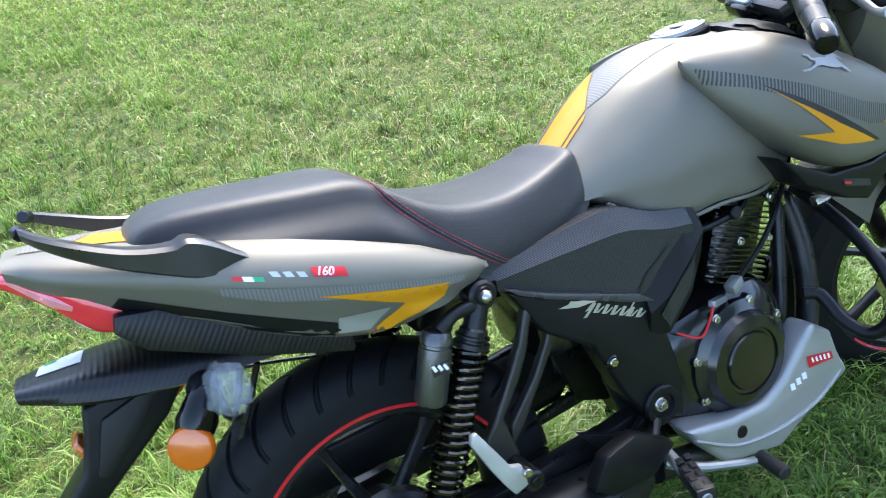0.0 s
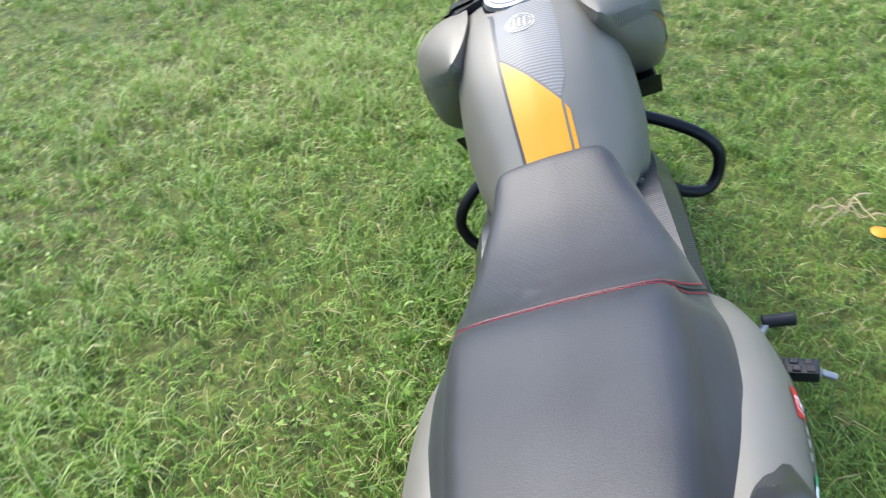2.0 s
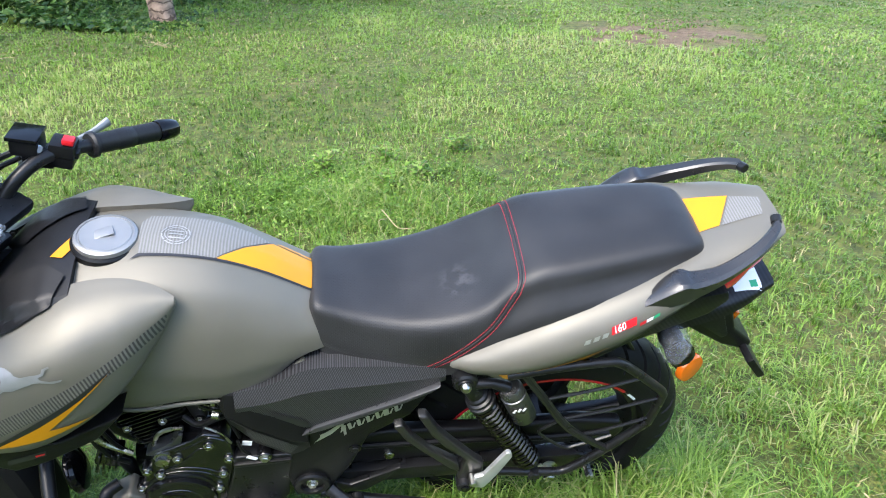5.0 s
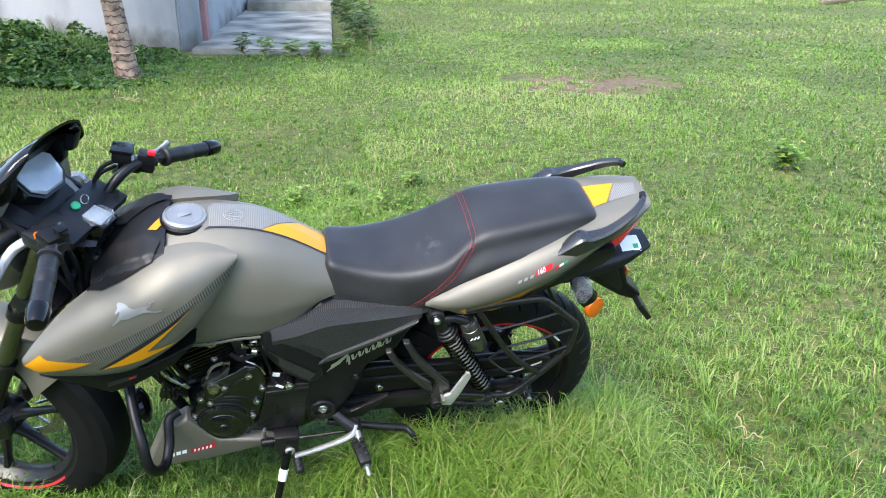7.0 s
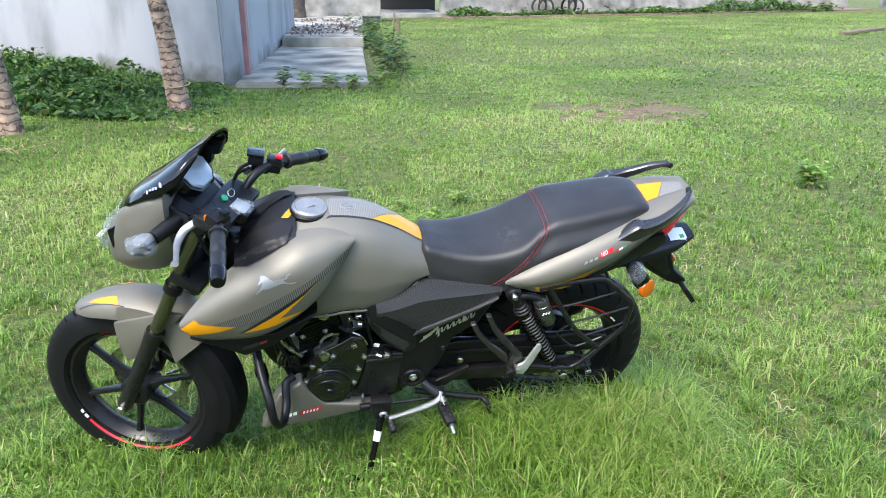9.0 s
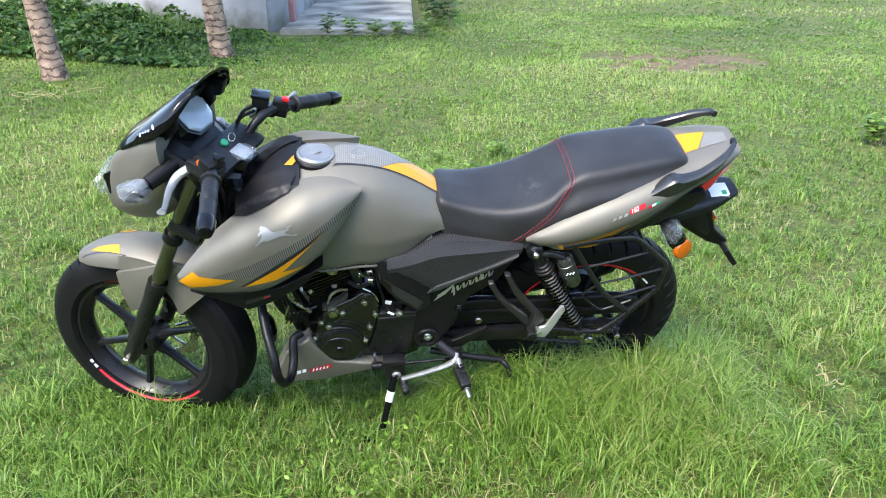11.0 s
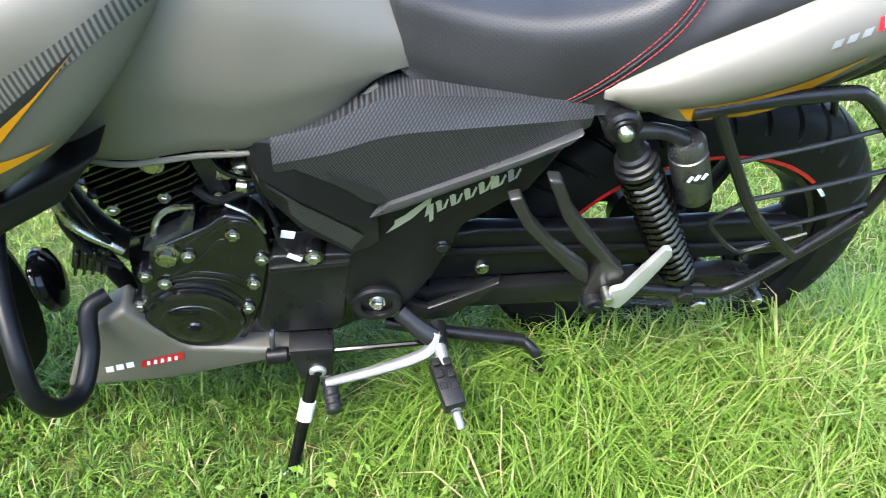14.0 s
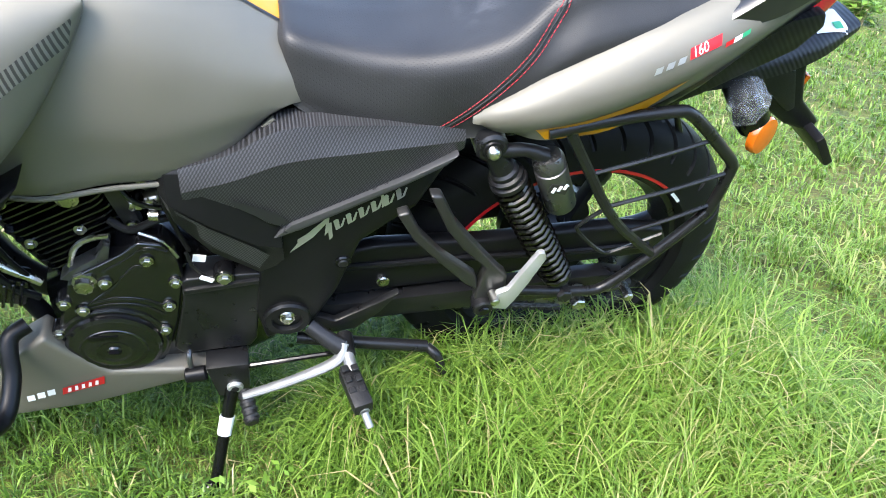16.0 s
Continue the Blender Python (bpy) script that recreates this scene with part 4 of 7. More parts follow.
for s in (-1, 1):
    decal("tail_under_panel", [(0.222, 0.822), (0.175, 0.797), (0.119, 0.767), (0.059, 0.737), (-0.006, 0.703), (0.02, 0.672), (0.09, 0.700), (0.16, 0.740), (0.25, 0.800)], "black", tail, TL, s, 1, 0.0009, "black lower half of the tail")
decal("tail_stripe", [(0.185, -0.035), (0.185, 0.05), (0.262, 0.035), (0.225, -0.03)], "yellow", bike, TL, 1, 2, 0.0014, "yellow tail stripe")
decal("carbon_panel", [(0.229, -0.03), (0.264, 0.033), (0.31, 0.02), (0.30, -0.02)], "weave_grey", bike, TL, 1, 2, 0.0014, "grey pin-striped film")
for s in (-1, 1):
    decal("tail_arrow", [(0.035, 0.757), (-0.03, 0.728), (-0.09, 0.708), (-0.150, 0.694), (-0.130, 0.672), (-0.06, 0.666), (-0.02, 0.690), (0.008, 0.720)] if s < 0 else [(0.018, 0.754), (-0.07, 0.728), (-0.150, 0.704), (-0.140, 0.686), (-0.048, 0.670), (-0.030, 0.676), (-0.085, 0.701)], "yellow", bike, TL, s, 1, 0.0014, "yellow tail arrow")
    if s > 0:
        decal("rib_film", [(-0.18, 0.703), (-0.05, 0.745), (0.06, 0.782), (0.12, 0.803), (0.12, 0.792), (0.06, 0.762), (-0.05, 0.726), (-0.17, 0.694)], "weave_grey", bike, TL, s, 1, 0.0010, "ribbed grey film")
    if s > 0:
        decal("silver_patch", [(0.005, 0.692), (0.0, 0.713), (-0.066, 0.703), (-0.034, 0.682)], "paint_light", bike, TL, s, 1, 0.0012, "silver patch")
    # model number with its tricolour; it sits further back on the left flank
    ox, oz = (0.018, 0.012) if s < 0 else (-0.028, -0.009)
    decal("number_panel", [(x + ox, z + oz) for x, z in ((0.005, 0.775), (0.044, 0.789), (0.044, 0.801), (0.005, 0.787))], "red", bike, TL, s, 1, 0.0014, "red number panel")
    letters("number", "160", 0.0142, ((0.0078 + ox, 0.7782 + oz) if s < 0 else (0.0415 + ox, 0.7905 + oz)), 20 if s < 0 else -20, "white", bike, TL, s, 0.0024)
    for k in range(3):
        x = (-0.038 + 0.0138 * k if s < 0 else 0.050 + 0.0145 * k) + ox
        z = 0.772 + (x - ox - 0.005) * 0.37 + oz
        decal("name_bar", [(x, z + 0.003), (x + 0.009, z + 0.0060), (x + 0.0115, z + 0.0135), (x + 0.0025, z + 0.0105)], "silver", bike, TL, s, 1, 0.0014)
    for k, c in enumerate(("red", "white", "green") if s < 0 else ("green", "white", "red")):
        x = (0.050 if s < 0 else 0.098) + 0.011 * k
        z = 0.786 + (x - 0.052) * 0.37 + oz
        x += ox
        decal("flag_bar", [(x, z), (x + 0.0105, z + 0.004), (x + 0.0105, z + 0.010), (x, z + 0.006)], c, bike, TL, s, 1, 0.0014)
    part("side_reflector_panel", prism([(-0.02, 0.676), (0.06, 0.722), (0.19, 0.796), (0.235, 0.806), (0.242, 0.785), (0.215, 0.752), (0.10, 0.690), (-0.02, 0.642)], s * 0.062, s * 0.111, 0.006), "ribbed", bike, "black ribbed under panel")
# tail lamp wrapping the end
for s in (-1, 1):
    lamp = part("tail_lamp", skin([
        (0.225, [(s * y * 0.87, z) for y, z in ((0.098, 0.816), (0.107, 0.808), (0.105, 0.782), (0.094, 0.776), (0.09, 0.79), (0.098, 0.816))]),
        (0.26, [(s * y * 0.87, z) for y, z in ((0.088, 0.848), (0.101, 0.836), (0.097, 0.796), (0.08, 0.790), (0.076, 0.815), (0.088, 0.848))]),
        (0.30, [(s * y * 0.87, z) for y, z in ((0.06, 0.872), (0.075, 0.862), (0.07, 0.838), (0.05, 0.832), (0.046, 0.85), (0.06, 0.872))]),
        (0.338, [(s * y * 0.87, z) for y, z in ((0.02, 0.879), (0.035, 0.874), (0.032, 0.864), (0.015, 0.860), (0.01, 0.87), (0.02, 0.879))]),
    ], 20, 5, mirror=False), "tail_red", bike, "red tail lamp lens")
    part("reflector", tube([(0.25, s * 0.082, 0.812), (0.285, s * 0.067, 0.838), (0.325, s * 0.037, 0.872)], [0.006, 0.011, 0.006], 8, 5), "tail_pink", lamp)
part("tail_lamp_centre", box((0.326, 0, 0.870), (0.02, 0.05, 0.018), 0.005, (0, -20, 0)), "tail_red", bike)
# rear mudguard, plate holder, plate, stickers
guard = part("rear_mudguard", skin([
    (-0.05, [(0, 0.675), (0.06, 0.672), (0.072, 0.655), (0.066, 0.645), (0, 0.66)]),
    (0.07, [(0, 0.708), (0.07, 0.700), (0.084, 0.675), (0.075, 0.668), (0, 0.69)]),
    (0.18, [(0, 0.726), (0.072, 0.718), (0.088, 0.690), (0.078, 0.682), (0, 0.706)]),
    (0.29, [(0, 0.738), (0.060, 0.733), (0.072, 0.708), (0.064, 0.700), (0, 0.718)]),
    (0.372, [(0, 0.742), (0.030, 0.740), (0.036, 0.732), (0.03, 0.724), (0, 0.726)]),
], 16, 5), "ribbed", bike, "black plastic rear mudguard with ribbed texture")
decal("registration_sticker", [(0.292, -0.05), (0.345, -0.048), (0.348, 0.004), (0.296, 0.006)], "white", guard, [guard.data], 1, 2, 0.0012, "white paper sticker")
decal("sticker_mark", [(0.324, -0.044), (0.338, -0.043), (0.339, -0.028), (0.325, -0.029)], "green", guard, [guard.data], 1, 2, 0.002)
part("plate_holder", prism([(0.185, 0.705), (0.315, 0.690), (0.325, 0.655), (0.345, 0.606), (0.394, 0.562), (0.384, 0.540), (0.330, 0.562), (0.275, 0.600), (0.225, 0.635), (0.195, 0.668)], -0.034, 0.034, 0.008, 3), "black", bike, "black plastic plate carrier arm")
part("holder_rib", prism([(0.215, 0.690), (0.30, 0.668), (0.330, 0.598), (0.318, 0.590), (0.26, 0.635)], -0.040, 0.040, 0.006, 2), "cover", bike)
plate = part("number_plate", box((0.394, 0, 0.532), (0.016, 0.15, 0.070), 0.005, (0, -38, 0)), "black", bike, "blank black plate carrier")
part("rear_reflector", box((0.332, 0, 0.622), (0.010, 0.050, 0.052), 0.004, (0, 18, 0)), "amber", bike, "orange reflector")
for s in (-1, 1):
    part("plate_stay", tube([(0.10, s * 0.05, 0.66), (0.14, s * 0.03, 0.58), (0.17, s * 0.02, 0.53)], 0.005, 8, 4), "black_metal", bike)
    stem = part("rear_indicator", lathe((0.16, s * 0.03, 0.690), (0.178, s * 0.112, 0.672), [(0, 0.014), (0.5, 0.016), (0.8, 0.022), (1, 0.018)], 16), "black", bike)
    part("indicator_lens", lathe((0.210, s * 0.116, 0.622), (0.217, s * 0.131, 0.624), [(0, 0.023), (0.2, 0.0285), (0.7, 0.0285), (0.9, 0.0265), (1, 0.020)], 32), "amber", stem, "orange indicator lens")
    if s > 0:
        part("spare_wrap", crumple((0.150, 0.139, 0.680), (0.020, 0.023, 0.026), 9, 0.16), "film", stem, "inner fold of the clear wrap", smooth=False)
    part("lamp_body", lathe((0.170, s * 0.108, 0.684), (0.206, s * 0.108, 0.630), [(0, 0.012), (0.2, 0.020), (0.7, 0.026), (1, 0.023)], 16), "black_gloss", stem)
    part("plastic_wrap", crumple((0.174, -0.112, 0.676) if s < 0 else (0.150, 0.140, 0.680), (0.027, 0.030, 0.034), 4 + s, 0.12), "film", stem, "crumpled clear plastic wrap", smooth=False)
# grab rails
RAIL = ((0.050, 0.138, 0.144, 0.815, 0.808), (0.078, 0.128, 0.147, 0.832, 0.810), (0.110, 0.114, 0.150, 0.858, 0.814), (0.132, 0.110, 0.150, 0.870, 0.820), (0.150, 0.114, 0.149, 0.868, 0.828),
        (0.185, 0.116, 0.144, 0.876, 0.846), (0.215, 0.110, 0.136, 0.888, 0.862), (0.250, 0.098, 0.122, 0.906, 0.884), (0.275, 0.082, 0.105, 0.920, 0.902), (0.290, 0.064, 0.088, 0.930, 0.914))
for s in (-1, 1):
    rail = part("grab_rail", loft([(x, [(s * yi, zt - 0.003), (s * (yi + 0.004), zt), (s * (yo - 0.006), zt - 0.001), (s * yo, zt - 0.006), (s * (yo - 0.003), zb + 0.003), (s * (yo - 0.007), zb), (s * (yi + 0.004), zb + 0.001)]) for x, yi, yo, zt, zb in RAIL], 4), "rail", bike, "gloss black pillion grab rail", sharp=35)
    part("rail_tip", rod((0.289, s * 0.074, 0.921), (0.293, s * 0.060, 0.924), 0.0085, 12), "black_metal", rail)

# ---- side panels ----
for s in (-1, 1):
    # upper panel with a sloping crease, wrapped in carbon-look film
    PANEL = ((-0.578, 0.645, 0.130, 0.640, 0.134, 0.620, 0.144, 0.600), (-0.517, 0.661, 0.129, 0.655, 0.133, 0.634, 0.146, 0.578), (-0.45, 0.690, 0.125, 0.682, 0.130, 0.656, 0.146, 0.545),
             (-0.36, 0.690, 0.127, 0.680, 0.132, 0.662, 0.145, 0.588), (-0.28, 0.684, 0.129, 0.676, 0.134, 0.664, 0.142, 0.625), (-0.228, 0.680, 0.130, 0.673, 0.134, 0.664, 0.138, 0.648))
    upper = part("side_panel", loft([(x, [(s * 0.085, zt), (s * yt, zt), (s * yc, zc), (s * yb, zb), (s * (yb - 0.004), zl), (s * 0.085, zl)]) for x, zt, yt, zc, yc, zb, yb, zl in PANEL], 5), "weave", bike, "black side panel with carbon-look film", sharp=24)
    lower = part("frame_cover", prism([(-0.475, 0.532), (-0.30, 0.612), (-0.24, 0.642), (-0.285, 0.555), (-0.36, 0.498), (-0.395, 0.40), (-0.43, 0.335), (-0.505, 0.30), (-0.515, 0.37), (-0.50, 0.46)], s * 0.09, s * 0.138, 0.008, 3), "black", bike, "matte black frame cover")
    # bevelled edge; the light it reflects is painted in as a paler tone
    part("cover_ridge", prism([(-0.478, 0.530), (-0.452, 0.553), (-0.30, 0.618), (-0.236, 0.650), (-0.252, 0.634), (-0.30, 0.608), (-0.44, 0.543)], s * 0.13, s * 0.149, 0.003), "ridge", bike, "side panel edge with its sky glint in the pale colour")
    horn = part("side_scoop", loft([(x, [(s * 0.09, zt), (s * yt, zt), (s * (yt + 0.003), zt - 0.004), (s * yc, zc), (s * (yc + 0.001), zc - 0.004), (s * (yc - 0.012), zb), (s * 0.09, zb)]) for x, zt, zc, zb, yt, yc in
                                    ((-0.606, 0.634, 0.616, 0.594, 0.118, 0.130), (-0.596, 0.643, 0.607, 0.562, 0.126, 0.144), (-0.556, 0.644, 0.577, 0.508, 0.132, 0.153), (-0.500, 0.592, 0.534, 0.462, 0.136, 0.154), (-0.466, 0.556, 0.516, 0.470, 0.132, 0.148))], 1), "black", bike, "black side scoop", sharp=14)
    P_ = [upper.data, lower.data, horn.data]
    decal("vent_slot", [(-0.525, 0.606), (-0.47, 0.575), (-0.455, 0.556), (-0.47, 0.552), (-0.515, 0.588)], "line", bike, P_, s, 1, 0.0026)
    decal("scoop_film", [(-0.590, 0.596), (-0.552, 0.566), (-0.500, 0.524), (-0.484, 0.502), (-0.500, 0.474), (-0.549, 0.518), (-0.588, 0.566)], "weave", bike, P_, s, 1, 0.0014, "carbon-look film")
    decal("name_tag", [(-0.578, 0.485), (-0.552, 0.468), (-0.566, 0.462), (-0.588, 0.478)], "white", bike, P_, s, 1, 0.001)
    # name drawn as plain slanted shapes behind a long pointed stroke
    (ax0, az0), (ax1, az1) = ((-0.458, 0.492), (-0.294, 0.583)) if s < 0 else ((-0.312, 0.585), (-0.458, 0.506))
    ux, uz = ax1 - ax0, az1 - az0
    nx, nz = (-uz, ux) if s < 0 else (uz, -ux)
    shapes = [[(0.0, 0.0), (0.10, 0.028), (0.12, 0.046), (0.20, 0.050), (0.425, 0.084), (0.40, 0.062), (0.22, 0.020), (0.10, 0.008)],
              [(0.385, 0.070), (0.425, 0.084), (0.335, 0.010), (0.295, 0.0)], [(0.300, -0.032), (0.335, -0.026), (0.405, 0.050), (0.370, 0.050)], [(0.765, 0.0), (0.795, 0.002), (0.855, 0.090), (0.832, 0.084)]]
    for k in range(6):
        c0 = 0.385 + 0.100 * k
        # heavy down stroke, hooked foot and thin link up to the next
        shapes.append([(c0 + 0.004, 0.0), (c0 + 0.040, 0.001), (c0 + 0.074, 0.046), (c0 + 0.066, 0.053), (c0 + 0.036, 0.051)])
        shapes.append([(c0 + 0.036, 0.001), (c0 + 0.066, 0.004), (c0 + 0.118, 0.036), (c0 + 0.112, 0.043), (c0 + 0.058, 0.013)])
    for shape in shapes:
        decal("name_stroke", [(ax0 + ux * u + nx * w * 1.8, az0 + uz * u + nz * w * 1.8) for u, w in shape], "silver", bike, P_, s, 1, 0.0018, cell=0.005)
    pz, px = (0.352, -0.471) if s < 0 else (0.348, -0.458)
    pv = part("pivot_cover", lathe((px, s * 0.10, pz), (px, s * 0.147, pz), [(0, 0.035), (0.92, 0.035), (1, 0.032), (1, 0.023), (0.86, 0.021), (0.86, 0.0)], 32), "black", bike)
    part("pivot_bolt", rod((px, s * 0.125, pz), (px, s * 0.149, pz), 0.0085, 6), "steel", pv)
    part("washer", rod((px, s * 0.125, pz), (px, s * 0.1425, pz), 0.0135, 20), "steel", pv)
    bx = part("panel_bolt", rod((-0.386, s * 0.13, 0.461), (-0.386, s * 0.1415, 0.461), 0.012, 16), "black_gloss", bike)
    part("bolt_head", rod((-0.386, s * 0.135, 0.461), (-0.386, s * 0.1435, 0.461), 0.0075, 12), "black_metal" if s < 0 else "steel", bx)

# ---- frame and tubes ----
for s in (-1, 1):
    part("frame_tube", tube([(-0.90, s * 0.03, 0.72), (-0.70, s * 0.07, 0.67), (-0.52, s * 0.08, 0.64), (-0.38, s * 0.085, 0.66), (-0.15, s * 0.085, 0.69), (0.10, s * 0.07, 0.74)], 0.014, 10, 5), "black_metal", bike)
    part("pivot_plate", prism([(-0.52, 0.60), (-0.45, 0.60), (-0.40, 0.40), (-0.43, 0.28), (-0.50, 0.25), (-0.53, 0.30)], s * 0.07, s * 0.09, 0.004), "black_metal", bike)
    part("down_tube", tube([(-0.93, s * 0.02, 0.72), (-0.885, s * 0.03, 0.55), (-0.84, s * 0.05, 0.36), (-0.80, s * 0.06, 0.26)], 0.014, 10, 5), "black_metal", bike)
part("steering_head", rod((-1.0, 0, 0.65), (-0.925, 0, 0.81), 0.034, 20), "black_metal", bike)
part("air_box", box((-0.42, 0, 0.56), (0.24, 0.16, 0.18), 0.03), "engine", bike)
part("battery_box", box((-0.20, 0, 0.635), (0.16, 0.14, 0.06), 0.015), "engine", bike)

# ---- engine ----
motor = part("engine_block", skin([
    (-0.495, [(0, 0.43), (0.08, 0.43), (0.10, 0.40), (0.10, 0.27), (0.08, 0.235), (0, 0.235)]),
    (-0.56, [(0, 0.45), (0.09, 0.45), (0.115, 0.42), (0.115, 0.26), (0.09, 0.225), (0, 0.225)]),
    (-0.66, [(0, 0.46), (0.09, 0.46), (0.12, 0.42), (0.12, 0.27), (0.09, 0.23), (0, 0.23)]),
    (-0.74, [(0, 0.45), (0.09, 0.45), (0.118, 0.40), (0.118, 0.29), (0.09, 0.245), (0, 0.245)]),
    (-0.80, [(0, 0.40), (0.06, 0.40), (0.08, 0.37), (0.08, 0.31), (0.06, 0.28), (0, 0.28)]),
], 18, 4), "engine", bike, "black engine block", sharp=30)
# cylinder leans forward, its thin fins square to its axis
axis = Vector((-0.40, 0, 0.917)).normalized()
lean_m = Matrix.Rotation(math.atan2(axis.x, axis.z), 4, "Y")


def fin(k, sx, sy, r=0.018, th=0.0026):
    bm = bmesh.new()
    out = []
    for cx, cy, a0 in ((sx - r, sy - r, 0), (-sx + r, sy - r, 90), (-sx + r, -sy + r, 180), (sx - r, -sy + r, 270)):
        for j in range(4):
            a = radians(a0 + 30 * j)
            out.append((cx + r * math.cos(a), cy + r * math.sin(a)))
    lo = [bm.verts.new((x, y, -th / 2)) for x, y in out]
    hi = [bm.verts.new((x, y, th / 2)) for x, y in out]
    bm.faces.new(lo[::-1])
    bm.faces.new(hi)
    for i in range(len(out)):
        j = (i + 1) % len(out)
        bm.faces.new((lo[i], lo[j], hi[j], hi[i]))
    bmesh.ops.transform(bm, matrix=Matrix.Translation(Vector((-0.703, 0, 0.452)) + axis * (0.0098 * k)) @ lean_m, verts=bm.verts[:])
    return bm


core = part("cylinder", box(Vector((-0.703, 0, 0.452)) + axis * 0.08, (0.118, 0.140, 0.17), 0.012, (0, math.degrees(math.atan2(axis.x, axis.z)), 0)), "engine", motor)
for k in range(17):
    part("fin", fin(k, 0.074 - 0.006 * (k % 2 == 0), 0.092 if k < 12 else 0.086), "engine", core, smooth=True, sharp=30)
part("cylinder_head", box(Vector((-0.703, 0, 0.452)) + axis * 0.195, (0.150, 0.165, 0.06), 0.014, (0, math.degrees(math.atan2(axis.x, axis.z)), 0)), "engine", motor)


def hex_bolt(x, y0, z, s, parent, r=0.0068, up=0.005, boss=0.0105, name="cover_bolt"):
    """A flanged hexagon bolt standing on a cast boss."""
    if boss:
        part("bolt_boss", lathe((x, s * (y0 - 0.02), z), (x, s * (y0 + 0.001), z), [(0, boss), (0.85, boss), (1, boss - 0.0015)], 14), "engine", parent)
    b = part(name, lathe((x, s * y0, z), (x, s * (y0 + 0.0025), z), [(0, r * 1.3), (0.7, r * 1.3), (1, r)], 16), "steel", parent)
    part("bolt_head", rod((x, s * (y0 + 0.001), z), (x, s * (y0 + 0.002 + up), z), r, 6), "steel", b)


for s in (-1, 1):
    for x, z, r in ((-0.722, 0.580, 0.011), (-0.784, 0.508, 0.006), (-0.720, 0.525, 0.006), (-0.80, 0.58, 0.007)):
        hex_bolt(x, 0.092, z, s, motor, r, 0.005, 0, "head_bolt")
# left: one cast cover with a domed round lid, ribs and bolts
COVER = [(-0.750, 0.456), (-0.782, 0.375), (-0.788, 0.310), (-0.765, 0.252), (-0.720, 0.232), (-0.675, 0.245), (-0.648, 0.290), (-0.625, 0.358), (-0.603, 0.452), (-0.605, 0.492), (-0.620, 0.518), (-0.648, 0.526), (-0.672, 0.507), (-0.705, 0.490), (-0.735, 0.475)]
lcov = part("crankcase_cover", prism(COVER, -0.085, -0.129, 0.005, 3), "engine", motor, "glossy black engine cover")
part("cover_lid", lathe((-0.718, -0.12, 0.330), (-0.718, -0.152, 0.330), [(0, 0.074), (0.32, 0.074), (0.40, 0.071), (0.42, 0.066), (0.62, 0.065), (0.72, 0.060), (0.80, 0.046), (0.84, 0.045), (0.80, 0.040), (0.86, 0.036), (0.92, 0.024), (0.86, 0.020), (0.86, 0.010), (0.95, 0.008), (0.95, 0.0)], 48), "engine", lcov, sharp=22)
part("lid_mark", box((-0.726, -0.1475, 0.362), (0.040, 0.004, 0.010), 0.0015, (0, 6, 0)), "black_gloss", lcov)
part("lid_slot", box((-0.718, -0.152, 0.330), (0.014, 0.004, 0.004), 0.001, (0, 10, 0)), "black_gloss", lcov)
for pts in ([(-0.752, 0.405), (-0.728, 0.420), (-0.690, 0.452), (-0.662, 0.482), (-0.650, 0.482)], [(-0.735, 0.408), (-0.70, 0.412), (-0.665, 0.402), (-0.640, 0.378)], [(-0.728, 0.420), (-0.695, 0.424), (-0.66, 0.414), (-0.632, 0.392)], [(-0.615, 0.505), (-0.64, 0.516), (-0.668, 0.497), (-0.70, 0.480)]):
    part("cover_rib", tube([(x, -0.1285, z) for x, z in pts], 0.0026, 8, 5), "engine", lcov)
for x, z in ((-0.702, 0.459), (-0.642, 0.495), (-0.614, 0.446), (-0.631, 0.398), (-0.646, 0.345), (-0.762, 0.425), (-0.784, 0.364), (-0.742, 0.408), (-0.690, 0.250)):
    hex_bolt(x, 0.131, z, -1, lcov)
part("plug", lathe((-0.727, -0.125, 0.463), (-0.727, -0.142, 0.463), [(0, 0.016), (0.3, 0.016), (0.4, 0.0125), (0.9, 0.0125), (1, 0.010)], 8), "steel", lcov)
strap = part("cover_strap", prism([(-0.757, 0.466), (-0.742, 0.480), (-0.705, 0.500), (-0.690, 0.522), (-0.683, 0.520), (-0.690, 0.496), (-0.708, 0.484), (-0.745, 0.462)], -0.10, -0.124, 0.002), "canister", motor, "bare metal strap")
part("strap_rim", tube([(-0.742, -0.112, 0.480), (-0.728, -0.112, 0.512), (-0.706, -0.112, 0.526), (-0.683, -0.112, 0.528)], 0.004, 8, 5), "steel", strap)
scov = part("sprocket_cover", prism([(-0.606, 0.446), (-0.60, 0.452), (-0.50, 0.450), (-0.496, 0.43), (-0.508, 0.387), (-0.519, 0.302), (-0.53, 0.285), (-0.63, 0.285), (-0.640, 0.30), (-0.612, 0.400)], -0.09, -0.134, 0.007, 3), "black_metal", motor, "satin black sprocket cover")
for z, w in ((0.432, 0.104),):
    part("cover_step", prism([(-0.555 - w / 2, z - 0.006), (-0.555 + w / 2, z + 0.002), (-0.555 + w / 2, z + 0.010), (-0.555 - w / 2, z + 0.004)], -0.13, -0.140, 0.003), "black_metal", scov)
hex_bolt(-0.549, 0.136, 0.450, -1, scov, 0.008, 0.005, 0.015)
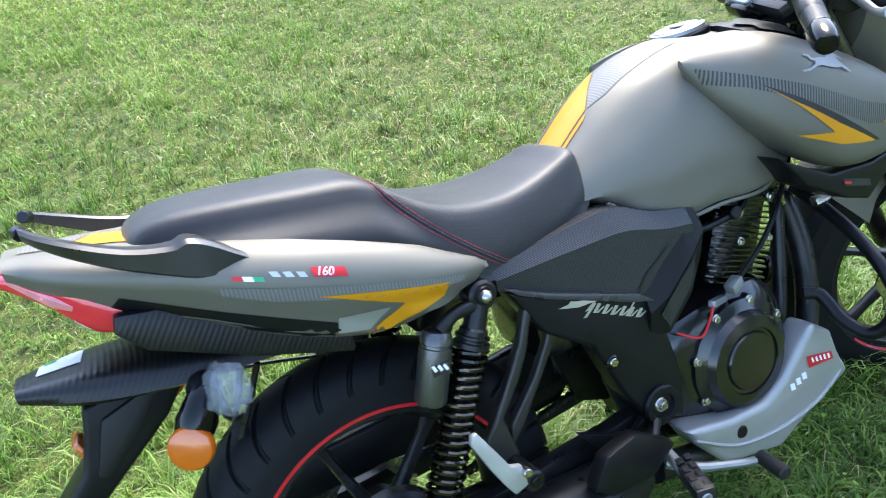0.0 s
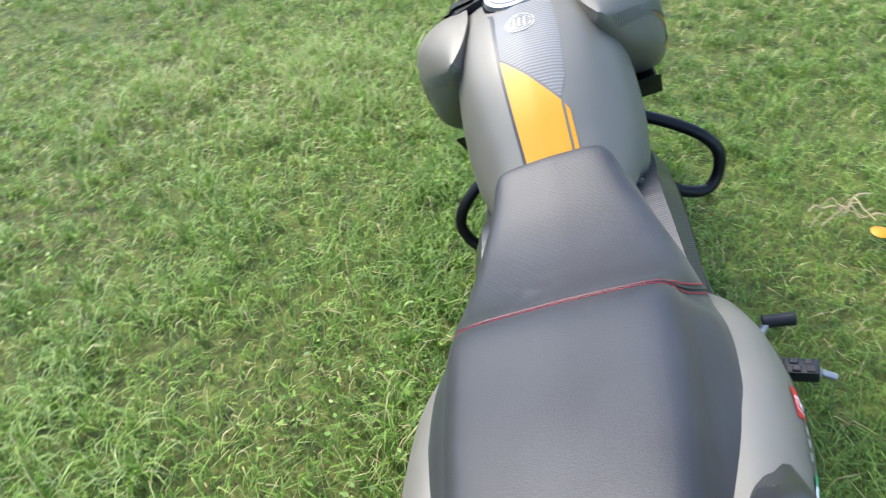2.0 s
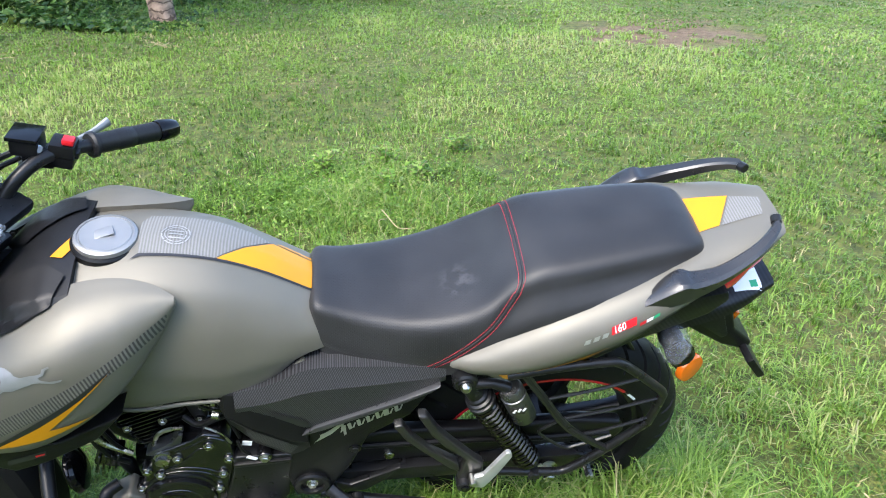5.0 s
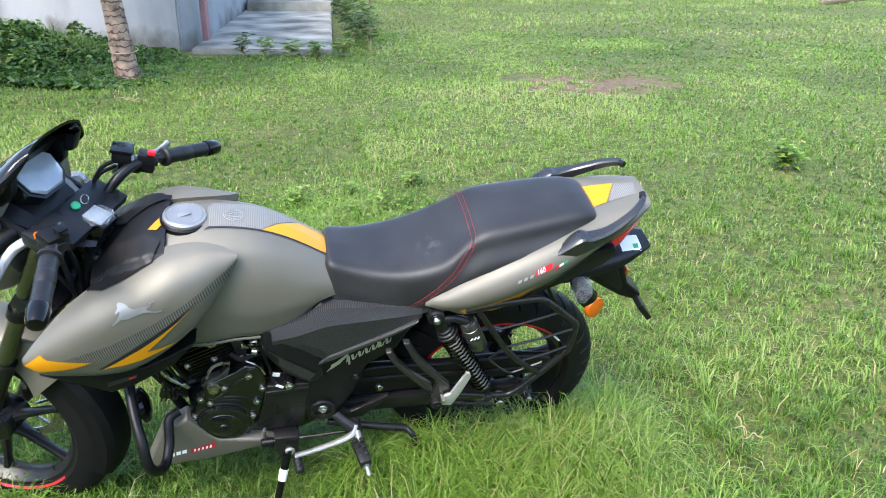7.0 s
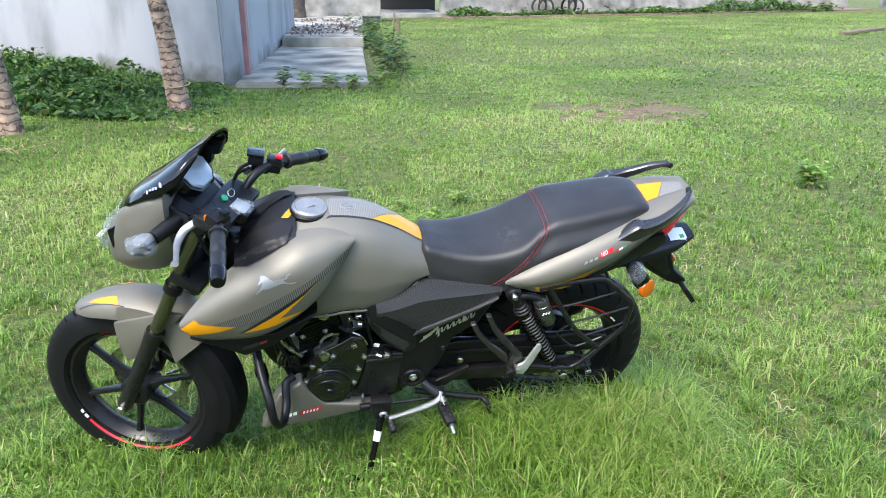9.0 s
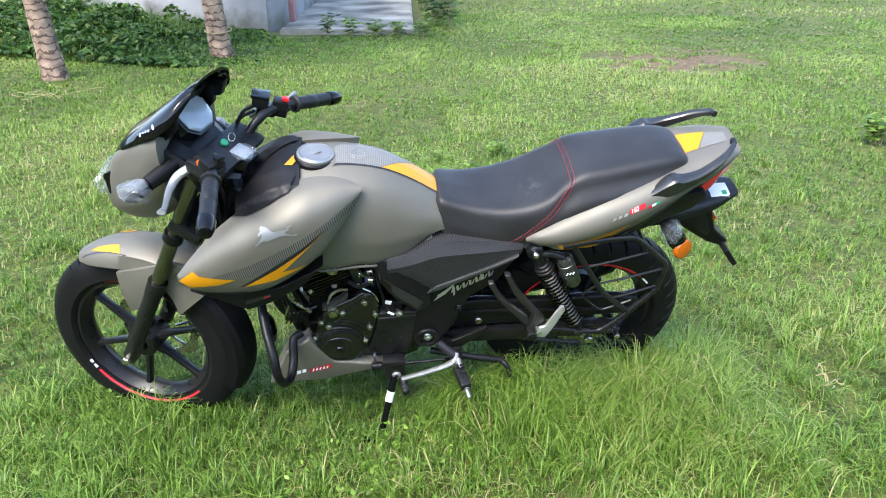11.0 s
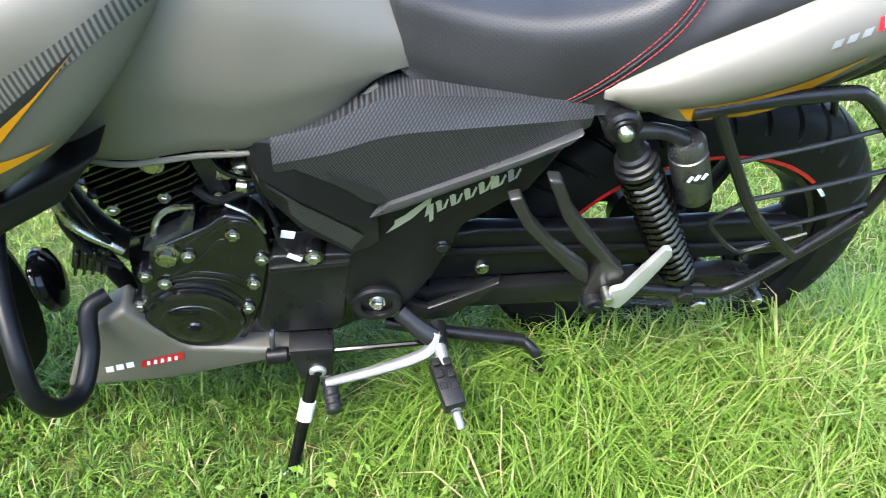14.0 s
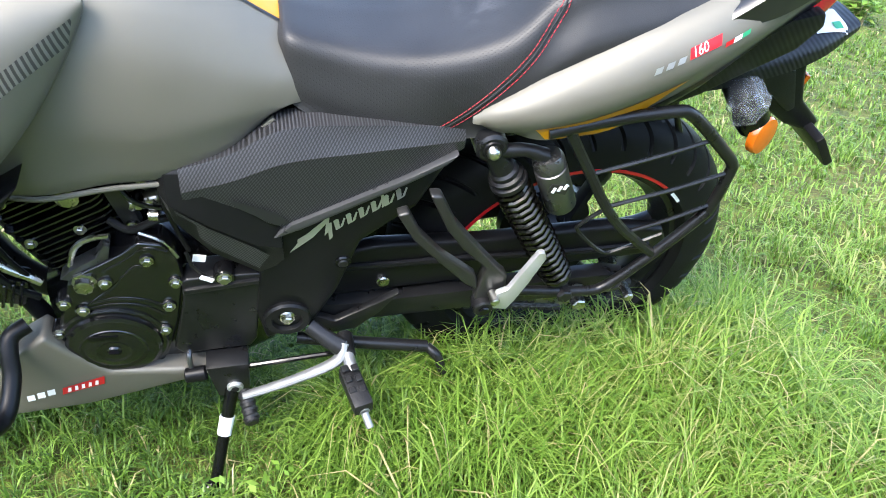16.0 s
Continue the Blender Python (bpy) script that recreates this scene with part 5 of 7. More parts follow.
# right: round clutch cover with a flat lid
cx, cz, R0 = -0.655, 0.338, 0.092
rcov = part("crankcase_cover", lathe((cx, 0.10, cz), (cx, 0.152, cz), [(0, R0 + 0.014), (0.45, R0 + 0.014), (0.55, R0 + 0.004), (0.62, R0 - 0.004), (0.86, R0 - 0.012), (0.92, R0 * 0.66), (0.84, R0 * 0.64), (0.84, R0 * 0.58), (0.94, R0 * 0.55), (0.98, R0 * 0.2), (0.98, 0.0)], 48), "engine", motor, "black round clutch cover", sharp=22)
for i in range(8):
    a = radians(45 * i + 20)
    hex_bolt(cx + (R0 + 0.010) * math.cos(a), 0.122, cz + (R0 + 0.010) * math.sin(a), 1, rcov)
# carburettor, clips and cables
part("carburettor", lathe((-0.62, -0.02, 0.56), (-0.52, -0.02, 0.575), [(0, 0.03), (0.3, 0.03), (0.35, 0.042), (0.7, 0.042), (0.75, 0.03), (1, 0.034)], 20), "frame_grey", motor)
part("throttle_link", rod((-0.655, -0.08, 0.552), (-0.612, -0.085, 0.565), 0.012, 14), "steel", motor)
part("inlet_flange", box((-0.662, -0.082, 0.555), (0.022, 0.02, 0.075), 0.004, (0, -12, 0)), "frame_grey", motor)
for x, z in ((-0.628, 0.603), (-0.640, 0.563), (-0.655, 0.525)):
    hex_bolt(x, 0.095, z, -1, motor, 0.006, 0.004, 0.009)
part("inlet_pipe", rod((-0.665, -0.045, 0.57), (-0.60, -0.05, 0.585), 0.024, 16), "black_metal", motor)
for k, pts in enumerate(([(-0.66, -0.095, 0.60), (-0.64, -0.105, 0.575), (-0.60, -0.10, 0.555), (-0.57, -0.09, 0.56)], [(-0.68, -0.10, 0.545), (-0.655, -0.112, 0.535), (-0.62, -0.108, 0.545), (-0.585, -0.09, 0.535)],
                         [(-0.60, -0.11, 0.625), (-0.605, -0.115, 0.58), (-0.60, -0.11, 0.53), (-0.59, -0.115, 0.49)], [(-0.64, -0.08, 0.63), (-0.62, -0.095, 0.60), (-0.59, -0.095, 0.60), (-0.55, -0.085, 0.62)],
                         [(-0.80, -0.09, 0.60), (-0.825, -0.10, 0.555), (-0.815, -0.105, 0.50), (-0.80, -0.10, 0.45)], [(-0.83, -0.06, 0.58), (-0.85, -0.09, 0.50), (-0.83, -0.10, 0.44), (-0.80, -0.10, 0.41)])):
    part("hose", tube(pts, 0.0055 if k % 2 else 0.0038, 8, 5), "black" if k % 3 else "engine", motor)
part("hose_clip", lathe((-0.628, -0.105, 0.552), (-0.616, -0.107, 0.552), [(0, 0.009), (1, 0.009)], 12), "steel", motor)
part("regulator", box((-0.835, -0.085, 0.425), (0.045, 0.03, 0.05), 0.005, (0, 20, 0)), "engine", motor)
for k in range(4):
    part("regulator_fin", box((-0.835 + 0.011 * (k - 1.5), -0.103, 0.425), (0.004, 0.010, 0.046), 0.001, (0, 20, 0), segments=1), "engine", motor)
part("stray_wire", tube([(-0.592, -0.128, 0.50), (-0.587, -0.132, 0.475), (-0.575, -0.13, 0.452)], 0.0028, 6, 4), "black", motor)
part("earth_lead", tube([(-0.645, -0.118, 0.535), (-0.618, -0.124, 0.520), (-0.604, -0.126, 0.49)], 0.0022, 6, 5), "steel", motor)
part("inlet_clamp", rod((-0.605, -0.09, 0.58), (-0.56, -0.09, 0.59), 0.019, 16), "steel", motor)
part("spark_plug_cap", rod((-0.70, 0.085, 0.585), (-0.70, 0.115, 0.59), 0.012, 12), "black", motor)
part("wire_tag", box((-0.578, -0.122, 0.480), (0.017, 0.002, 0.012), 0.0, (0, 15, 0)), "white", motor, "white wiring tag")
part("wire_tag", box((-0.572, -0.136, 0.452), (0.019, 0.002, 0.007), 0.0, (0, 35, 0)), "white", motor, "white wiring tag")
part("clutch_arm", box((-0.63, 0.115, 0.455), (0.055, 0.014, 0.012), 0.003, (0, -15, 25)), "alloy", motor)
part("clutch_clevis", box((-0.665, 0.12, 0.472), (0.03, 0.02, 0.02), 0.004, (0, 20, 10)), "alloy", motor)
part("red_wire", tube([(-0.53, 0.12, 0.44), (-0.56, 0.14, 0.425), (-0.59, 0.135, 0.445), (-0.61, 0.125, 0.46)], 0.0022, 8, 5), "red", motor)
part("clutch_cable", tube([(-0.68, 0.12, 0.48), (-0.75, 0.12, 0.53), (-0.83, 0.10, 0.60), (-0.90, 0.08, 0.70)], 0.0045, 8, 5), "black", motor)
part("breather_hose", tube([(-0.52, 0.10, 0.60), (-0.62, 0.105, 0.585), (-0.72, 0.10, 0.588), (-0.765, 0.08, 0.615)], 0.007, 8, 5), "black", motor)
for s in (-1, 1):
    part("head_stay", tube([(-0.80, s * 0.05, 0.62), (-0.86, s * 0.05, 0.58), (-0.885, s * 0.04, 0.53)], 0.008, 8, 4), "steel", motor)
part("oil_pipe", tube([(-0.79, -0.10, 0.44), (-0.84, -0.10, 0.50), (-0.845, -0.08, 0.58), (-0.80, -0.08, 0.61)], 0.006, 8, 5), "steel", motor)
part("horn", lathe((-0.895, -0.075, 0.368), (-0.930, -0.082, 0.362), [(0, 0.020), (0.25, 0.042), (0.45, 0.046), (0.6, 0.046), (0.7, 0.038), (0.8, 0.036), (0.9, 0.020), (1, 0.012)], 28), "black_gloss", bike)
part("exhaust_pipe", tube([(-0.80, 0, 0.60), (-0.89, 0.02, 0.55), (-0.91, 0.05, 0.42), (-0.87, 0.07, 0.27), (-0.76, 0.08, 0.19), (-0.60, 0.11, 0.19), (-0.42, 0.14, 0.24)], 0.022, 14, 5), "black_metal", bike)
muff = part("silencer", lathe((-0.40, 0.14, 0.245), (0.16, 0.165, 0.33), [(0, 0.024), (0.05, 0.042), (0.15, 0.052), (0.85, 0.05), (0.97, 0.042), (1, 0.03)], 28), "black_metal", bike, "black exhaust silencer")
part("heat_shield", prism([(-0.43, 0.32), (-0.36, 0.37), (-0.30, 0.36), (-0.27, 0.315), (-0.30, 0.29), (-0.38, 0.285)], 0.17, 0.20, 0.008), "black", muff)
# belly pan
for s in (-1, 1):
    pan = part("belly_pan", prism([(-0.925, 0.20), (-0.865, 0.335), (-0.80, 0.378), (-0.775, 0.335), (-0.735, 0.282), (-0.65, 0.268), (-0.595, 0.258), (-0.60, 0.243), (-0.78, 0.205)], s * 0.10, s * 0.150, 0.012, 3) if s < 0 else
               prism([(-0.795, 0.352), (-0.838, 0.318), (-0.853, 0.262), (-0.872, 0.222), (-0.819, 0.200), (-0.74, 0.174), (-0.685, 0.150), (-0.56, 0.182), (-0.505, 0.248), (-0.484, 0.288), (-0.586, 0.260), (-0.665, 0.252), (-0.715, 0.278), (-0.768, 0.330)], 0.10, 0.158, 0.012, 3), "paint" if s < 0 else "paint_light", bike, "satin grey engine belly pan")
    B_ = [pan.data]
    o = -0.86 if s < 0 else -0.733
    dz = 0.0 if s < 0 else 0.012
    for k in range(3):
        x = o + 0.015 * k * (1 if s < 0 else -1)
        decal("name_bar", [(x, 0.236 + dz + 0.004 * k), (x + 0.011, 0.238 + dz + 0.004 * k), (x + 0.013, 0.252 + dz + 0.004 * k), (x + 0.002, 0.250 + dz + 0.004 * k)], "white", bike, B_, s, 1, 0.0014)
    x = o + 0.05 if s < 0 else o - 0.10
    z = 0.243 + dz if s < 0 else 0.252 + dz
    decal("name_panel", [(x, z), (x + 0.062, z + 0.015 * (1 if s < 0 else 0.6)), (x + 0.066, z + 0.034), (x + 0.004, z + 0.017)], "red", bike, B_, s, 1, 0.0014, "red name panel")
    for k in range(5):
        xx = x + 0.009 + 0.010 * k
        decal("name_bar", [(xx, z + 0.006 + 0.0023 * k), (xx + 0.005, z + 0.007 + 0.0023 * k), (xx + 0.007, z + 0.017 + 0.0023 * k), (xx + 0.003, z + 0.017 + 0.0023 * k)], "white", bike, B_, s, 1, 0.0022)
part("pan_hole", rod((-0.599, 0.150, 0.229), (-0.599, 0.1605, 0.229), 0.012, 20), "black", bike)
part("pan_crease", tube([(-0.50, 0.155, 0.262), (-0.58, 0.1585, 0.212), (-0.68, 0.159, 0.192), (-0.78, 0.1585, 0.200), (-0.85, 0.156, 0.230)], 0.004, 8, 6), "paint_light", bike)

# ---- swing arm, chain, shocks ----
part("swing_arm", prism([(-0.46, 0.345), (-0.38, 0.335), (0.06, 0.335), (0.10, 0.32), (0.09, 0.29), (-0.02, 0.288), (-0.40, 0.292)], -0.115, -0.085, 0.006), "black_metal", bike, "black box-section swing arm")
part("swing_arm_side", prism([(-0.46, 0.345), (-0.38, 0.335), (0.06, 0.335), (0.10, 0.32), (0.09, 0.29), (-0.02, 0.288), (-0.40, 0.292)], 0.085, 0.115, 0.006), "black_metal", bike)
case = part("chain_case", prism([(-0.40, 0.43), (-0.33, 0.442), (-0.16, 0.43), (0.05, 0.432), (0.14, 0.415), (0.155, 0.385), (0.14, 0.355), (-0.05, 0.352), (-0.15, 0.340), (-0.40, 0.338)], -0.098, -0.070, 0.010, 3), "black", bike, "black plastic chain case")
part("case_rib", tube([(-0.39, -0.10, 0.405), (-0.2, -0.101, 0.40), (-0.02, -0.101, 0.388), (0.12, -0.10, 0.385)], 0.006, 8, 4), "black", case)
part("case_bolt", rod((-0.321, -0.09, 0.364), (-0.321, -0.104, 0.364), 0.011, 8), "steel", case)
part("chain", tube([(-0.46, -0.078, 0.30), (-0.25, -0.078, 0.272), (0, -0.078, 0.217)], 0.006, 6, 8), "frame_grey", bike, "oily drive chain")
for k in range(30):
    f = k / 29
    x = -0.45 + 0.45 * f
    z = 0.298 - 0.082 * f ** 1.25
    part("chain_link", box((x, -0.078, z), (0.012, 0.016, 0.011), 0.002, (0, 8, 0), segments=1), "frame_grey", bike)
for s in (-1, 1):
    ax_ = part("axle_nut", rod((0, s * 0.105, 0.304), (0, s * 0.150, 0.304), 0.013, 6), "steel", bike)
    part("washer", rod((0, s * 0.118, 0.304), (0, s * 0.124, 0.304), 0.022, 20), "steel", ax_)
    top, bot = Vector((-0.197, s * 0.144, 0.660)), Vector((-0.045, s * 0.144, 0.368))
    d = bot - top
    shock = part("rear_shock", lathe(top, bot, [(0.0, 0.013), (0.06, 0.015), (0.14, 0.0165), (0.15, 0.020), (0.17, 0.020), (0.175, 0.0245), (0.185, 0.0245), (0.19, 0.022), (0.20, 0.022), (0.205, 0.0265), (0.225, 0.0265), (0.23, 0.015), (0.90, 0.013), (0.91, 0.0235), (0.94, 0.0235), (0.95, 0.016), (1, 0.014)], 28), "black_metal", bike, "gas shock absorber with bare spring")
    pts = []
    u = d.orthogonal().normalized()
    v = d.normalized().cross(u)
    turns = 17
    for k in range(turns * 10 + 1):
        f = k / (turns * 10)
        g = 0.225 + 0.685 * (f ** 1.08)
        a = 2 * math.pi * turns * f
        pts.append(top + d * g + 0.0232 * (math.cos(a) * u + math.sin(a) * v))
    part("spring", tube(pts, 0.0042, 7, 1), "spring", shock, "steel coil spring")
    part("upper_eye", rod(top - Vector((0, s * 0.025, 0)), top + Vector((0, s * 0.012, 0)), 0.0215, 24), "black_metal", shock)
    part("eye_bush", lathe(top + Vector((0, s * 0.010, 0)), top + Vector((0, s * 0.0145, 0)), [(0, 0.015), (1, 0.013)], 20), "black", shock)
    part("upper_bolt", lathe(top, top + Vector((0, s * 0.026, 0)), [(0, 0.0095), (0.75, 0.0095), (0.9, 0.007), (1, 0.003)], 12), "steel", shock)
    part("lower_bolt", rod(bot + Vector((0, -s * 0.02, -0.005)), bot + Vector((0, s * 0.03, -0.005)), 0.013, 6), "black_metal", shock)
    can = part("gas_canister", lathe((-0.120, s * 0.150, 0.640), (-0.082, s * 0.150, 0.546), [(0, 0.018), (0.06, 0.0215), (0.16, 0.022), (0.17, 0.0205), (0.21, 0.0205), (0.22, 0.0225), (0.95, 0.0225), (1, 0.019)], 24), "canister", shock, "grey gas canister")
    part("canister_bridge", tube([(-0.185, s * 0.146, 0.650), (-0.15, s * 0.148, 0.650), (-0.122, s * 0.150, 0.638)], [0.011, 0.009, 0.012], 10, 4), "black_metal", can)
    part("canister_label", box((-0.103, s * 0.1720, 0.598), (0.026, 0.002, 0.015), 0.0, (0, 12 if s < 0 else -2, 0)), "frame_grey", can)
    for k in range(3):
        part("label_bar", box((-0.110 + 0.008 * k, s * 0.1734, 0.598 + 0.002 * k), (0.004, 0.001, 0.009), 0.0, (0, 20, 0)), "white", can)
    # pillion peg bracket: two arms meeting at the peg
    o1 = [(-0.278, 0.612), (-0.262, 0.610), (-0.240, 0.560), (-0.214, 0.521), (-0.166, 0.455), (-0.152, 0.440), (-0.150, 0.385), (-0.178, 0.366), (-0.198, 0.395), (-0.190, 0.440), (-0.187, 0.460), (-0.225, 0.505), (-0.250, 0.545)]
    o2 = [(-0.318, 0.578), (-0.303, 0.582), (-0.285, 0.540), (-0.252, 0.494), (-0.198, 0.440), (-0.19, 0.405), (-0.215, 0.427), (-0.262, 0.486), (-0.295, 0.530)]
    ya, yb = (0.160, 0.180) if s < 0 else (0.118, 0.136)
    br = part("peg_bracket", prism(o1, s * ya, s * yb, 0.005, 3), "frame_grey", bike, "charcoal pillion peg bracket")
    part("bracket_arm", prism(o2, s * (ya - 0.003), s * (yb - 0.005), 0.004, 3), "frame_grey", br)
    part("bracket_boss", rod((-0.184, s * (ya + 0.005), 0.382), (-0.184, s * 0.193, 0.382), 0.016, 16), "black_metal", br)
    part("bracket_bolt", rod((-0.184, s * 0.18, 0.382), (-0.184, s * 0.197, 0.382), 0.009, 6), "black_gloss", br)
    peg = part("pillion_peg", prism([(-0.172, 0.386), (-0.150, 0.380), (-0.140, 0.398), (-0.124, 0.434), (-0.105, 0.486), (-0.109, 0.498), (-0.118, 0.499), (-0.137, 0.460), (-0.153, 0.426), (-0.169, 0.420)], s * 0.185, s * 0.195, 0.003, 2), "peg_alloy", bike, "bare alloy pillion foot peg folded up")
    part("peg_pin", rod((-0.172, s * 0.18, 0.408), (-0.172, s * 0.203, 0.408), 0.007, 12), "steel", peg)

# ---- wheel guard on the left ----
G = -0.16
sg = part("wheel_guard", tube([(-0.13, G, 0.685), (-0.044, G, 0.699), (0.036, G, 0.705), (0.058, G, 0.700), (0.085, G, 0.678), (0.142, G, 0.622), (0.155, G, 0.606), (0.158, G, 0.590), (0.153, G, 0.524), (0.145, G, 0.505), (0.090, G, 0.432), (0.03, G, 0.368), (-0.01, G, 0.358), (-0.12, G, 0.378), (-0.16, G, 0.385)], 0.0085, 10, 4), "black_metal", bike, "black tubular wheel guard")
part("guard_strut", tube([(-0.105, G, 0.692), (-0.06, G, 0.615), (0.0, G - 0.006, 0.52), (0.088, G, 0.430)], 0.0075, 8, 4), "black_metal", sg)
for a, b in (((-0.050, 0.610), (0.110, 0.653)), ((-0.012, 0.545), (0.157, 0.590)), ((0.03, 0.487), (0.154, 0.530))):
    part("guard_rod", tube([(a[0], G, a[1]), ((a[0] + b[0]) / 2, G - 0.004, (a[1] + b[1]) / 2 + 0.002), (b[0], G, b[1])], 0.0032, 6, 4), "black_metal", sg)
part("guard_loop", tube([(-0.012, G, 0.545), (-0.045, G, 0.518), (-0.05, G, 0.50), (0.0, G, 0.448), (0.03, G, 0.45), (0.09, G, 0.475)], 0.0032, 6, 4), "black_metal", sg)
part("guard_bolt", rod((0.075, -0.12, 0.330), (0.075, -0.165, 0.330), 0.009, 6), "steel", sg)
part("guard_stay", tube([(0.03, G, 0.368), (0.045, -0.14, 0.335), (0.09, -0.125, 0.325)], 0.009, 8, 4), "black_metal", sg)

# ---- foot rests, levers, stands ----
for s in (-1, 1):
    br = part("footrest_bracket", tube([(-0.440, s * 0.140, 0.326), (-0.42, s * 0.155, 0.314), (-0.395, s * 0.17, 0.30)], [0.013, 0.013, 0.015], 10, 4, flat=0.7), "black_metal", bike)
    part("bracket_web", prism([(-0.46, 0.36), (-0.40, 0.32), (-0.33, 0.355), (-0.30, 0.372), (-0.33, 0.33), (-0.37, 0.295), (-0.43, 0.29)], s * 0.12, s * 0.134, 0.004), "black_metal", br)
    pc = Vector((-0.39, s * 0.20, 0.292)) if s < 0 else Vector((-0.43, s * 0.20, 0.285))
    pt = Vector((-0.374, s * 0.275, 0.278)) if s < 0 else Vector((-0.40, s * 0.285, 0.278))
    peg = part("foot_peg", rod(Vector((pc.x, s * 0.16, pc.z + 0.006)), pt, 0.0095, 12), "alloy", bike, "rider foot peg with ribbed rubber")
    rub = bmesh.new()
    ln = (pt - pc).length
    ang = math.degrees(math.atan2(pt.x - pc.x, (pt.y - pc.y) * s))
    box((pc + pt) / 2, (0.031, ln * 0.98, 0.026), 0.007, (0, 0, -s * ang), rub)
    part("peg_rubber", rub, "grip_rubber", peg)
    for k in range(4):
        for j in (-1, 1):
            q = pc.lerp(pt, 0.15 + 0.23 * k) + Vector((j * 0.0075, 0, 0.0135))
            part("rubber_block", box(q, (0.011, ln * 0.15, 0.005), 0.0015, (0, 0, -s * ang), segments=1), "grip_rubber", peg)
    part("peg_end", rod(pt, pt + Vector((0.006, s * 0.02, -0.012)), 0.006, 10), "alloy", peg)
lever = part("gear_lever", tube([(-0.392, -0.165, 0.305), (-0.405, -0.185, 0.288), (-0.47, -0.195, 0.268), (-0.548, -0.198, 0.246)], [0.012, 0.011, 0.009, 0.008], 10, 5, flat=0.7), "alloy", bike, "bare alloy gear lever")
part("lever_rubber", rod((-0.546, -0.185, 0.240), (-0.538, -0.238, 0.230), 0.011, 12), "grip_rubber", lever)
part("lever_pivot", rod((-0.388, -0.14, 0.292), (-0.388, -0.182, 0.292), 0.014, 14), "black_metal", lever)
part("gear_link", rod((-0.39, -0.162, 0.278), (-0.622, -0.155, 0.258), 0.0042, 8), "black_gloss", lever)
part("link_joint", rod((-0.60, -0.155, 0.259), (-0.632, -0.155, 0.257), 0.012, 12), "black", lever)
part("shift_shaft", tube([(-0.620, -0.125, 0.292), (-0.622, -0.142, 0.286), (-0.622, -0.150, 0.262)], 0.0042, 8, 3), "canister", lever)
brake = part("brake_pedal", tube([(-0.43, 0.16, 0.26), (-0.47, 0.19, 0.245), (-0.53, 0.22, 0.235), (-0.56, 0.25, 0.245)], [0.013, 0.012, 0.010, 0.010], 10, 5, flat=0.7), "alloy", bike, "bare alloy brake pedal")
part("pedal_pad", rod((-0.555, 0.235, 0.243), (-0.55, 0.29, 0.240), 0.012, 12), "grip_rubber", brake)
foot = Vector((-0.612, -0.258, 0.090))
hinge = Vector((-0.566, -0.160, 0.222))
stand = part("side_stand", tube([hinge, hinge.lerp(foot, 0.5), foot], [0.0108, 0.0095, 0.009], 12, 3), "black_gloss", bike, "black side stand with a white sticker")
part("stand_sleeve", lathe(hinge.lerp(foot, 0.30), hinge.lerp(foot, 0.48), [(0, 0.0118), (1, 0.0112)], 14), "white", stand, "white paper sticker")
part("stand_bracket", prism([(-0.60, 0.28), (-0.535, 0.28), (-0.54, 0.21), (-0.59, 0.20)], -0.165, -0.12, 0.006), "black_metal", stand)
sb = part("stand_bolt", rod((-0.562, -0.15, 0.226), (-0.562, -0.171, 0.226), 0.0125, 20), "peg_alloy", stand)
part("bolt_recess", rod((-0.562, -0.165, 0.226), (-0.562, -0.1725, 0.226), 0.006, 12), "black", sb)
for k in range(4):
    part("rubber_rib", lathe((-0.5455 + 0.002 * k, -0.190 - 0.012 * k, 0.2395 - 0.0024 * k), (-0.5445 + 0.002 * k, -0.196 - 0.012 * k, 0.2383 - 0.0024 * k), [(0, 0.0115), (0.5, 0.0128), (1, 0.0115)], 12), "grip_rubber", stand)
part("stand_foot", tube([foot, foot + Vector((-0.03, -0.02, -0.008)), foot + Vector((-0.055, -0.025, 0.002))], [0.014, 0.015, 0.010], 10, 4, flat=0.6), "black_gloss", stand)
cst = part("centre_stand", tube([(-0.46, -0.11, 0.26), (-0.36, -0.125, 0.245), (-0.25, -0.135, 0.225)], 0.0105, 10, 4), "black_metal", bike, "folded black centre stand")
part("stand_tang", tube([(-0.25, -0.135, 0.225), (-0.235, -0.15, 0.215), (-0.225, -0.165, 0.185)], [0.008, 0.009, 0.007], 10, 4), "black_metal", cst)
part("stand_leg", tube([(-0.46, 0.11, 0.26), (-0.36, 0.115, 0.235), (-0.25, 0.12, 0.19)], 0.014, 10, 4), "black_metal", cst)
# engine crash bars
for s in (-1, 1):
    w_ = 1.0 if s < 0 else 0.93
    cb = part("crash_bar", tube([(x, y * w_, z) for x, y, z in ((-0.91, s * 0.05, 0.555), (-0.912, s * 0.12, 0.515), (-0.90, s * 0.19, 0.478), (-0.882, s * 0.250, 0.438), (-0.874, s * 0.278, 0.392), (-0.864, s * 0.266, 0.345), (-0.850, s * 0.235, 0.326), (-0.842, s * 0.19, 0.345), (-0.842, s * 0.162, 0.372), (-0.838, s * 0.145, 0.386), (-0.818, s * 0.130, 0.390))], 0.0120, 14, 5), "black", bike, "black tubular crash bar")
    part("bar_bolt", rod((-0.895, s * 0.10, 0.535), (-0.925, s * 0.105, 0.54), 0.012, 6), "steel", cb)

# ---- front end, turned with the handlebar ----
def front(name, bm, material, parent, label="", sharp=38):
    return part(name, steered(bm), material, parent, label, sharp=sharp)


